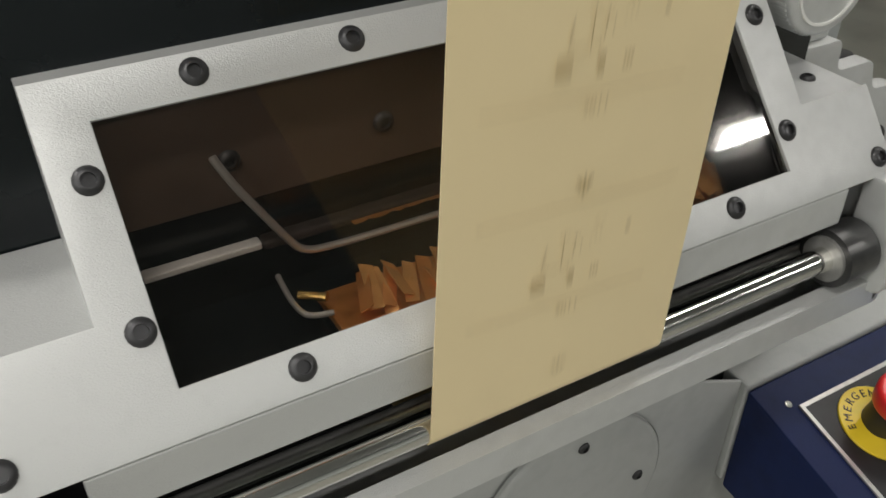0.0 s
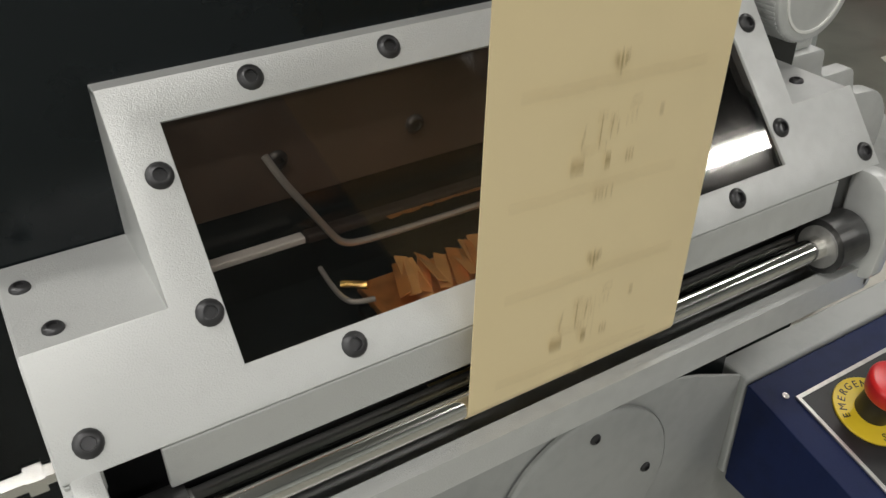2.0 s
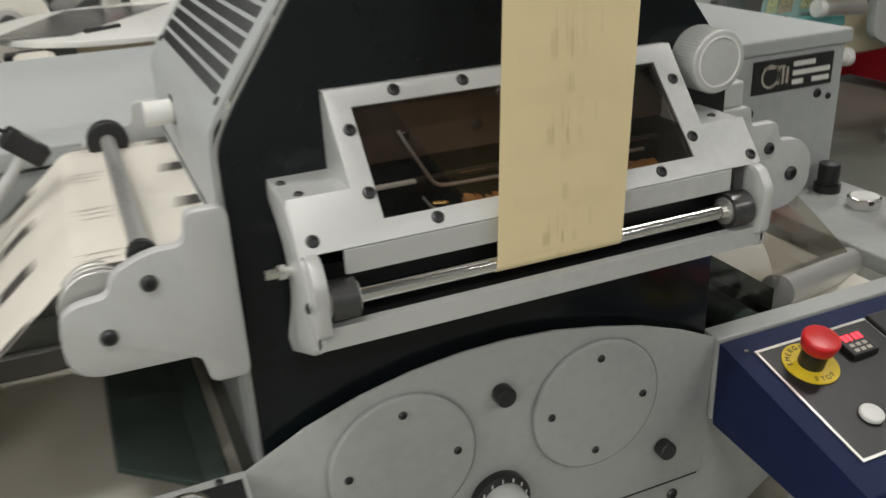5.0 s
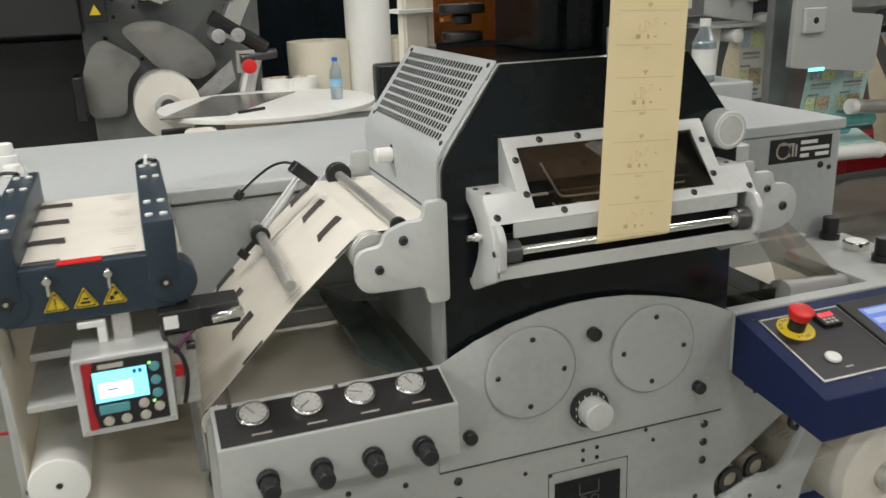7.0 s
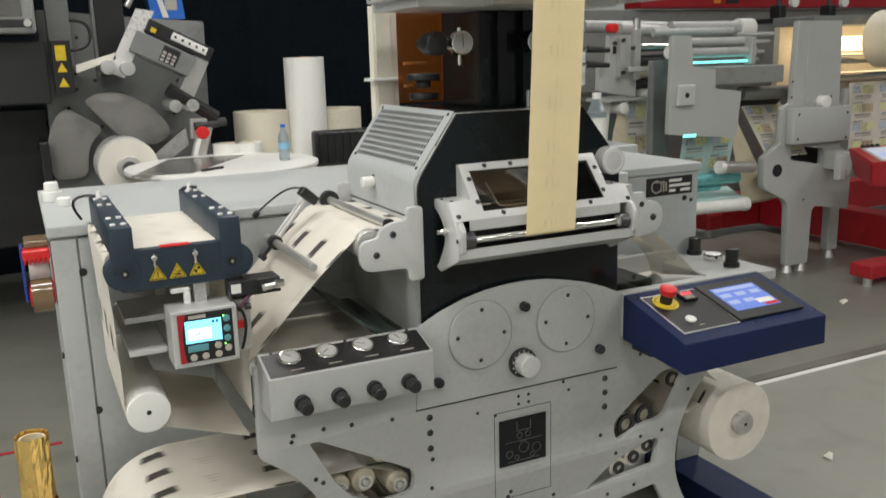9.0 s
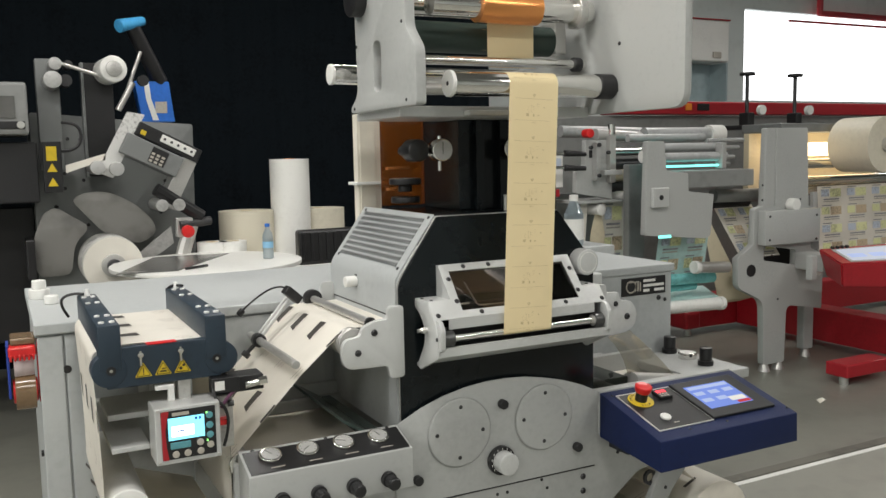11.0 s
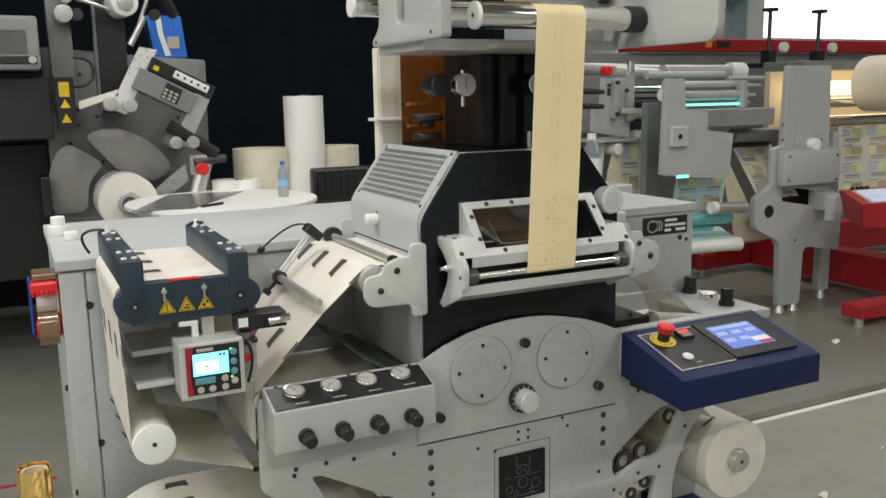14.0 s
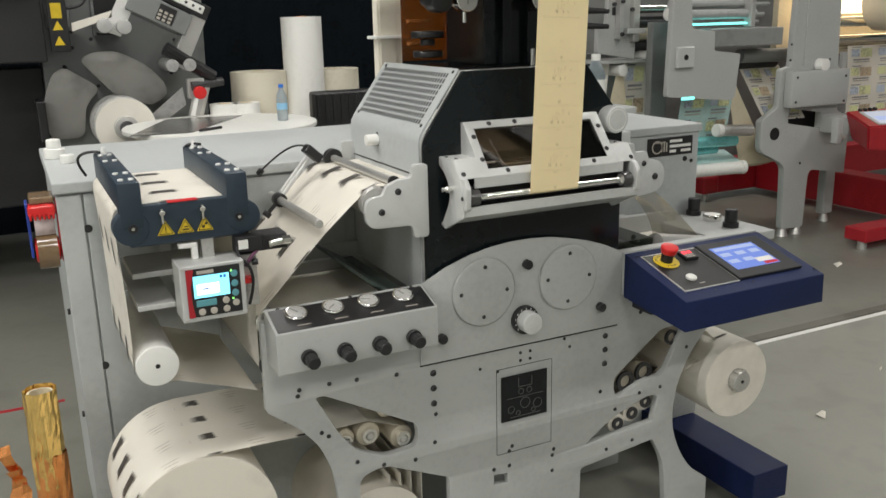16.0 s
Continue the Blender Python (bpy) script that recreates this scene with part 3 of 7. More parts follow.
    flake = sheet(rounded([(-0.0042, -0.019), (0.004, -0.018), (0.0046, 0.016), (-0.0035, 0.019)], 0.001, 2), [], 0, 0.0006, "z", 0)
    me = bpy.data.meshes.new("foil_strip")
    flake.to_mesh(me)
    flake.free()
    me.materials.append(FOILW)
    me2 = me.copy()
    me2.materials[0] = mat_goldstrip
    for i in range(44):
        ob = new("foil_strip", me2 if i % 3 else me)
        ob.parent = g
        ob.matrix_parent_inverse = Matrix.Translation(-g.matrix_basis.translation)
        ob.matrix_basis = Matrix.Translation((0.396 + 0.0060 * i + rng.uniform(-0.003, 0.003), 0.526 + rng.uniform(-0.004, 0.004), 1.397 + rng.uniform(0, 0.006))) @ Euler((rng.uniform(-0.1, 0.25), rng.uniform(-0.5, 0.5), rng.uniform(-0.45, -0.1))).to_matrix().to_4x4()
    part("foil_bed", box(0.375, 0.68, 0.500, 0.548, 1.386, 1.392, 0.001), FOILW, g, "copper foil bed")
    bm = bmesh.new()
    rows = []
    for i in range(90):
        x = 0.405 + 0.26 * i / 89
        w = rng.uniform(0.0008, 0.0030)
        rows.append([bm.verts.new((x, 0.562 - k * 0.006, 1.424 + k * w)) for k in (0, 1)])
    for a, b in zip(rows, rows[1:]):
        bm.faces.new((a[0], b[0], b[1], a[1]))
    part("foil_edge", bm, FOILW, g, "ragged copper foil edge")
    wire([(0.334, 0.566, 1.484), (0.340, 0.562, 1.470), (0.352, 0.560, 1.450), (0.366, 0.560, 1.426), (0.373, 0.560, 1.416), (0.386, 0.560, 1.4125), (0.45, 0.560, 1.4115), (0.66, 0.560, 1.4115)], 0.0023, "wire_bail", STEEL, g, "bent chrome wire guide")
    wire([(0.358, 0.562, 1.402), (0.357, 0.545, 1.400), (0.358, 0.530, 1.399), (0.362, 0.522, 1.399), (0.374, 0.520, 1.399)], 0.0017, "small_hook", STEEL, g)
    part("hook_pin", cyl((0.362, 0.540, 1.402), (0.374, 0.528, 1.404), 0.0025, seg=10), GOLD, g)
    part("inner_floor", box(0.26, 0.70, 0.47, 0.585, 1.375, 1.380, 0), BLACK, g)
    return g


guard()


# ---- gauge box ----
def gauges():
    g = thing("gauge_box", -0.11, 0.5, 0.94, "grey pressure gauge box with four dials and black regulators", "gauge box")
    bm = sheet(rounded([(0.574, 1.098), (0.468, 1.062), (0.466, 0.952), (0.574, 0.952)], 0.004), [], -0.335, 0.112, "x", 0.0012)
    part("housing", bm, GREY, g, smooth=True)
    tilt = math.atan2(0.036, 0.106)
    up = Vector((0, -math.sin(tilt), math.cos(tilt)))
    bm = box(-0.328, 0.106, -0.052, 0.043, 0, 0.0016, 0.0005)
    bm.transform(Matrix.Translation((0, 0.521, 1.080)) @ Euler((tilt, 0, 0)).to_matrix().to_4x4())
    part("face", bm, DARK, g, "black gauge panel")
    for i, x in enumerate((-0.262, -0.162, -0.062, 0.038)):
        c = Vector((x, 0.531, 1.0845))
        d = part("gauge", cyl(c, c + up * 0.010, 0.030, seg=40, bevel=0.003), CHROME, g, "round pressure gauge with chrome bezel", smooth=True)
        part("dial_face", cyl(c + up * 0.0085, c + up * 0.0105, 0.0245, seg=32), DIALW, d)
        a = (0.6, 2.2, 1.2, 0.4)[i]
        bm = box(-0.0008, 0.0008, -0.004, 0.019, 0, 0.0006, 0)
        bm.transform(Matrix.Translation(c + up * 0.0107) @ Euler((tilt, 0, 0)).to_matrix().to_4x4() @ Euler((0, 0, a)).to_matrix().to_4x4())
        part("needle", bm, DARK, d)
        for k in range(9):
            ang = radians(-45 + 33.75 * k)
            bm = box(-0.0005, 0.0005, 0.018, 0.0225, 0, 0.0004, 0)
            bm.transform(Matrix.Translation(c + up * 0.0106) @ Euler((tilt, 0, 0)).to_matrix().to_4x4() @ Euler((0, 0, ang - 1.57)).to_matrix().to_4x4())
            part("tick", bm, DARK, d)
        bm = box(-0.018, 0.018, -0.0015, 0.0015, 0, 0.0005, 0)
        bm.transform(Matrix.Translation(Vector((x + 0.008, 0.488, 1.0700))) @ Euler((tilt, 0, 0)).to_matrix().to_4x4())
        part("caption_bar", bm, INKP, g)
    for x in (-0.255, -0.158, -0.061, 0.037):
        r = part("regulator", cyl((x, 0.467, 0.990), (x, 0.452, 0.990), 0.021, seg=24, bevel=0.002), DARK, g, "black regulator knob", smooth=True)
        part("grip", cyl((x, 0.452, 0.990), (x, 0.415, 0.988), 0.0165, seg=18, bevel=0.003), DARK, r, smooth=True)
        for k in range(12):
            a = 2 * math.pi * k / 12
            part("rib", box(x + 0.0165 * math.cos(a) - 0.001, x + 0.0165 * math.cos(a) + 0.001, 0.420, 0.449, 0.989 + 0.0165 * math.sin(a) - 0.001, 0.989 + 0.0165 * math.sin(a) + 0.001, 0), DARK, r)
    for x in (-0.30, -0.1, 0.08):
        button_bolt(x, 0.566, 1.0955, up, 0.005, g)


gauges()

# ---- foil web and its upper carrier ----
WX0, WX1, WY = 0.397, 0.557, 0.4535
LEAN = 0.0427


def drift(z):
    """How far the web has run sideways at a height."""
    return LEAN * (min(z, 2.04) - 1.35)


foil_path = arc(0.4885, 2.038, 0.0345, 95, 180) + [(WY, 1.9), (WY, 1.6), (WY, 1.42)] + arc(0.463, 1.349, 0.0095, 180, 265, 8) + [(0.50, 1.335)]
fw = thing("foil_web", 0.48, WY, 1.34, "beige printed paper web running over steel rollers", "web")
for nm, piece in (("web_top", foil_path[:12]), ("web_face", foil_path[11:15]), ("web_wrap", foil_path[14:])):
    bm = strip([(p[0], p[1]) for p in piece], WX0, WX1)
    for v in bm.verts:
        v.co = (v.co.y + drift(v.co.z), v.co.x, v.co.z)
    part(nm, bm, FOIL, fw, smooth=True)


mat_trunk = mat("cream_plastic", (0.74, 0.70, 0.60), 0.45, 0, 0.05, 20)


def carrier():
    c = thing("foil_carrier", 0.45, 0.5, 1.95, "grey overhead carrier with chrome rollers and copper foil", "foil carrier")
    part("roller", cyl((0.262, 0.4885, 2.038), (0.742, 0.4885, 2.038), 0.0338, seg=48, bevel=0.002), CHROME, c, "thick polished steel roller", smooth=True)
    part("roller_cap", cyl((0.252, 0.4885, 2.038), (0.263, 0.4885, 2.038), 0.036, seg=40, bevel=0.002), WHITEM, c, smooth=True)
    part("cap_hole", cyl((0.2508, 0.4885, 2.038), (0.253, 0.4885, 2.038), 0.006, seg=12), DARK, c)
    part("roller_collar", cyl((0.742, 0.4885, 2.038), (0.798, 0.4885, 2.038), 0.037, seg=40, bevel=0.003), DARK, c, smooth=True)
    bm = sheet(rounded([(0.18, 1.962, 0.05), (0.17, 2.9), (1.0, 2.9), (1.0, 1.962)], 0.01), [], 0.80, 0.825, "x")
    part("right_plate", bm, GREY, c, "tall grey side plate", smooth=True)
    part("right_plate_edge", box(0.826, 0.86, 0.62, 0.98, 1.97, 2.9, 0.003), GREY, c)
    for y, z in ((0.45, 2.16), (0.46, 2.027), (0.40, 2.45), (0.60, 2.5)):
        button_bolt(0.80, y, z, (-1, 0, 0), 0.006, c)
    slot = rounded([(0.665, 2.03), (0.72, 2.03), (0.72, 2.17), (0.665, 2.17)], 0.024)
    bm = sheet(rounded([(0.44, 1.978, 0.015), (0.44, 2.125, 0.02), (0.50, 2.185, 0.02), (0.50, 2.42), (0.86, 2.42), (0.845, 2.03, 0.05), (0.90, 1.995, 0.01), (0.90, 1.978)], 0.008), [slot], 0.135, 0.165, "x", 0.003)
    part("left_plate", bm, GREY, c, "grey side cheek with a long slot", smooth=True)
    for y, z in ((0.52, 2.20), (0.50, 1.995), (0.84, 2.17), (0.87, 1.99)):
        button_bolt(0.135, y, z, (-1, 0, 0), 0.005, c)
    part("base_beam", box(0.16, 0.80, 0.60, 0.92, 1.955, 1.985, 0.003), ALU, c, "thick pale base plate")
    part("base_lug", box(0.36, 0.62, 0.56, 0.60, 1.957, 1.972, 0.002), STEEL, c)
    part("thin_roller", cyl((0.165, 0.62, 2.115), (0.80, 0.62, 2.115), 0.014, seg=28), CHROME, c, smooth=True)
    part("thin_roller", cyl((0.165, 0.58, 2.03), (0.80, 0.58, 2.03), 0.016, seg=28), STEEL, c, smooth=True)
    part("roller_collar", cyl((0.755, 0.62, 2.115), (0.782, 0.62, 2.115), 0.022, seg=28, bevel=0.003), DARK, c, smooth=True)
    part("rubber_roller", cyl((0.17, 0.70, 2.19), (0.72, 0.70, 2.19), 0.045, seg=40), GREEN, c, "dark green rubber roller", smooth=True)
    part("bearing_block", box(0.72, 0.76, 0.66, 0.74, 2.15, 2.25, 0.004), STEEL, c)
    part("rear_roller", cyl((0.10, 0.96, 2.10), (0.80, 0.96, 2.10), 0.030, seg=36, bevel=0.002), CHROME, c, smooth=True)
    part("rear_cap", cyl((0.09, 0.96, 2.10), (0.10, 0.96, 2.10), 0.032, seg=32, bevel=0.002), WHITEM, c, smooth=True)
    part("top_roller", cyl((0.25, 0.585, 2.265), (0.79, 0.585, 2.265), 0.034, seg=40, bevel=0.002), CHROME, c, smooth=True)
    part("top_flange", cyl((0.73, 0.585, 2.265), (0.755, 0.585, 2.265), 0.05, seg=40, bevel=0.002), STEEL, c, smooth=True)
    part("copper_sleeve", cyl((0.40, 0.585, 2.265), (0.60, 0.585, 2.265), 0.046, seg=40), COPPER, c, "copper foil on a chrome roller", smooth=True)
    part("end_knob", cyl((0.10, 0.80, 2.30), (0.14, 0.80, 2.30), 0.05, seg=36, bevel=0.004), DARK, c, smooth=True)
    part("top_roller", cyl((0.14, 0.80, 2.30), (0.80, 0.80, 2.30), 0.036, seg=36), CHROME, c, smooth=True)
    pts = [(0.636, 2.75), (0.636, 2.26), (0.636, 2.115), (0.628, 2.100)]
    bm = strip(pts, WX0 + 0.037, WX1 + 0.037)
    for v in bm.verts:
        v.co = (v.co.y + drift(v.co.z), v.co.x, v.co.z)
    part("web_upper", bm, FOIL, c)
    # post between the press and the carrier
    part("column", box(0.45, 0.66, 0.80, 1.05, 1.672, 1.956, 0.004), BLACK, c, "black steel column")
    part("column_rib", box(0.50, 0.53, 0.775, 0.80, 1.672, 1.956, 0.002), BLACK, c)
    part("column_rib", box(0.585, 0.615, 0.775, 0.80, 1.672, 1.956, 0.002), BLACK, c)
    part("right_post", box(0.86, 0.90, 0.92, 1.05, 1.40, 1.97, 0.003), BLACK, c)
    for x in (0.354, 0.605):
        d = part("pressure_dial", cyl((x, 0.76, 1.862), (x, 0.722, 1.862), 0.034, seg=36, bevel=0.002), CHROME, c, "round white pressure dial", smooth=True)
        part("dial_face", cyl((x, 0.723, 1.862), (x, 0.7205, 1.862), 0.030, seg=30), DIALW, d)
        part("needle", box(x - 0.001, x + 0.001, 0.7198, 0.7207, 1.850, 1.886, 0), DARK, d)
    part("valve_knob", cyl((0.282, 0.80, 1.862), (0.282, 0.735, 1.862), 0.034, seg=20, bevel=0.006), DARK, c, smooth=True)
    part("valve_stem", cyl((0.282, 0.80, 1.862), (0.282, 0.86, 1.862), 0.014, seg=14), BOLT, c, smooth=True)
    part("dial_stem", cyl((0.354, 0.745, 1.80), (0.354, 0.745, 1.905), 0.006, seg=12), CHROME, c, smooth=True)
    for z, r in ((1.70, 0.045), (1.735, 0.022), (1.757, 0.05)):
        part("hand_wheel", cyl((0.300, 0.88, z), (0.300, 0.88, z + 0.02), r, seg=28, bevel=0.004), DARK, c, smooth=True)
    part("stud", cyl((0.57, 0.72, 1.672), (0.57, 0.72, 1.72), 0.006, seg=12), STEEL, c)
    part("amber_sheet", box(0.312, 0.468, 1.098, 1.10, 1.68, 1.99, 0), ORANGEP, c, "translucent amber plastic sheet")
    part("amber_edge", box(0.462, 0.469, 1.088, 1.097, 1.68, 1.99, 0.001), ORANGEP, c)
    for z in (1.73, 1.80):
        part("shaft_bracket", box(0.32, 0.40, 1.06, 1.08, z, z + 0.012, 0.002), COPPER, c)
    part("cable_trunk", box(0.250, 0.335, 1.15, 1.19, 1.30, 1.99, 0.003), mat_trunk, c, "cream plastic trunking")
    part("trunk_lid", box(0.257, 0.312, 1.145, 1.15, 1.30, 1.99, 0.002), mat_trunk, c)
    part("trunk_ring", box(0.232, 0.348, 1.12, 1.20, 1.752, 1.762, 0.002), WHITEM, c)


carrier()


# ---- left infeed: bracket, rollers, slanted web ----
def infeed():
    b = thing("infeed_bracket", 0.05, 0.8, 1.23, "grey infeed bracket with guide rollers and rods", "bracket")
    out = rounded([(0.136, 1.437), (0.092, 1.437), (0.088, 1.402), (0.05, 1.402, 0.02), (0.012, 1.385, 0.02), (0.005, 1.362, 0.01), (-0.045, 1.357, 0.03), (-0.05, 1.275, 0.04), (0.086, 1.272), (0.092, 1.235), (0.136, 1.235)], 0.012)
    part("cheek", sheet(out, [], 0.556, 0.574), ALU, b, "pale grey bracket cheek", smooth=True)
    part("rear_cheek", sheet(out, [], 1.105, 1.123), ALU, b, smooth=True)
    for x, z in ((-0.002, 1.318), (0.047, 1.369)):
        button_bolt(x, 0.556, z, (0, -1, 0), 0.0095, b)
    for x, z in ((0.128, 1.42), (0.128, 1.25)):
        button_bolt(x, 0.560, z, (0, -1, 0), 0.006, b)
    part("guide_roller", cyl((-0.003, 0.61, 1.338), (-0.003, 1.10, 1.338), 0.040, seg=40), STEEL, b, smooth=True)
    for y in (0.585, 0.598, 0.61):
        part("roller_ring", cyl((-0.003, y, 1.338), (-0.003, y + 0.008, 1.338), 0.043, seg=40, bevel=0.002), STEEL, b, smooth=True)
    part("press_rod", cyl((0.047, 0.58, 1.392), (0.047, 1.12, 1.392), 0.0115, seg=24), STEEL, b, "ground steel pressure rod", smooth=True)
    part("rod_ring", cyl((0.047, 1.06, 1.392), (0.047, 1.085, 1.392), 0.030, seg=28, bevel=0.003), DARK, b, smooth=True)
    part("rod_ring", cyl((0.047, 0.578, 1.392), (0.047, 0.588, 1.392), 0.016, seg=24), DARK, b, smooth=True)
    # slanted sensor rod with its clamp
    s = thing("sensor_rod", -0.16, 0.8, 1.28, "steel sensor rod with clamp and optical sensor", "sensor")
    part("rod", cyl((-0.163, 0.60, 1.298), (-0.163, 1.06, 1.298), 0.0115, seg=24, bevel=0.001), STEEL, s, smooth=True)
    part("clamp", cyl((-0.163, 0.955, 1.298), (-0.163, 0.985, 1.298), 0.021, seg=24, bevel=0.002), DARK, s, smooth=True)
    part("clamp_screw", cyl((-0.163, 0.97, 1.298), (-0.20, 0.97, 1.262), 0.006, seg=12), DARK, s)
    part("screw_head", cyl((-0.198, 0.97, 1.265), (-0.21, 0.97, 1.252), 0.013, seg=16, bevel=0.002), DARK, s, smooth=True)
    for d in (0, 0.03):
        part("arm", cyl((-0.155, 0.965 + d, 1.31), (-0.055, 0.965 + d, 1.425), 0.006, seg=16), ALU, s, smooth=True)
    bm = box(-0.03, 0.03, -0.017, 0.017, -0.014, 0.014, 0.004)
    bm.transform(Matrix.Translation((-0.06, 0.945, 1.432)) @ Euler((0, radians(42), radians(6))).to_matrix().to_4x4())
    h = part("sensor_head", bm, DARK, s, "black optical sensor")
    bm = box(-0.012, 0.012, -0.010, 0.010, 0.0141, 0.0150, 0)
    bm.transform(Matrix.Translation((-0.06, 0.945, 1.432)) @ Euler((0, radians(42), radians(6))).to_matrix().to_4x4())
    part("sensor_label", bm, STEEL, h)
    wire([(-0.08, 0.95, 1.455), (-0.10, 0.97, 1.462), (-0.15, 1.03, 1.42), (-0.185, 1.07, 1.375)], 0.003, "cable", DARK, s)
    part("cable_plug", cyl((-0.182, 1.07, 1.378), (-0.195, 1.075, 1.362), 0.010, seg=14, bevel=0.002), DARK, s, smooth=True)
    # lower deck behind the gauge box
    d = thing("lower_deck", -0.05, 0.85, 0.9, "grey inner deck with rollers below the slanted web", "machine part")
    part("turn_roller", cyl((-0.318, 0.602, 1.052), (-0.318, 1.08, 1.052), 0.030, seg=36), STEEL, d, smooth=True)
    part("roller_ring", cyl((-0.318, 0.596, 1.052), (-0.318, 0.606, 1.052), 0.034, seg=36, bevel=0.002), CHROME, d, smooth=True)
    part("lower_roller", cyl((-0.318, 0.602, 0.935), (-0.318, 1.08, 0.935), 0.030, seg=36), STEEL, d, smooth=True)
    part("roller_ring", cyl((-0.318, 0.592, 0.935), (-0.318, 0.604, 0.935), 0.034, seg=36, bevel=0.002), BOLT, d, smooth=True)
    bm = box(-0.055, 0.055, 0.62, 1.09, -0.004, 0.004, 0.001)
    bm.transform(Matrix.Translation((0.02, 0, 1.085)) @ Euler((0, radians(32), 0)).to_matrix().to_4x4())
    part("smoked_shield", bm, mat_shield, d, "dark green translucent shield")
    part("shield_rail", box(0.06, 0.10, 0.62, 1.09, 1.03, 1.06, 0.003), mat_shield, d)
    part("deck", box(-0.30, 0.135, 0.61, 1.10, 0.90, 0.915, 0.002), CAB, d)
    part("inner_wall", box(-0.345, 0.135, 1.106, 1.126, 0.60, 1.10, 0.002), CAB, d)


mat_shield = mat("smoked_green_shield", (0.05, 0.07, 0.062), 0.2, 0, 0.2, 10)
infeed()

# white label web: from the lower roller over the web guide and up into the press
Y0, Y1 = 0.606, 1.085
hang = [(-0.36, 0.868), (-0.56, 0.938)] + arc(-0.606, 0.992, 0.0525, 285, 180, 10)[0:] + [(-0.6585, 1.1), (-0.662, 1.25), (-0.668, 1.36)]
guide = arc(-0.640, 1.372, 0.028, 180, 90, 8) + [(-0.5, 1.400), (-0.40, 1.400)] + arc(-0.372, 1.372, 0.028, 90, 0, 8) + [(-0.345, 1.25), (-0.349, 0.95)] + arc(-0.318, 0.935, 0.0305, 180, 290, 8)
slant = [(0.12, 1.0225), (-0.20, 1.0225), (-0.30, 1.0215)] + arc(-0.318, 1.052, 0.0305, 270, 135, 8) + [(-0.15, 1.2645)] + arc(-0.003, 1.338, 0.0405, 135, 90, 6) + [(0.16, 1.3785)]
lw = thing("label_web", -0.35, 0.82, 0.86, "white printed label paper web threaded over rollers", "web")
part("web_slanted", strip(slant, Y0, Y1), PAPER, lw, smooth=True)
part("web_guided", strip(hang + guide, Y0, Y1), PAPER, lw, smooth=True)


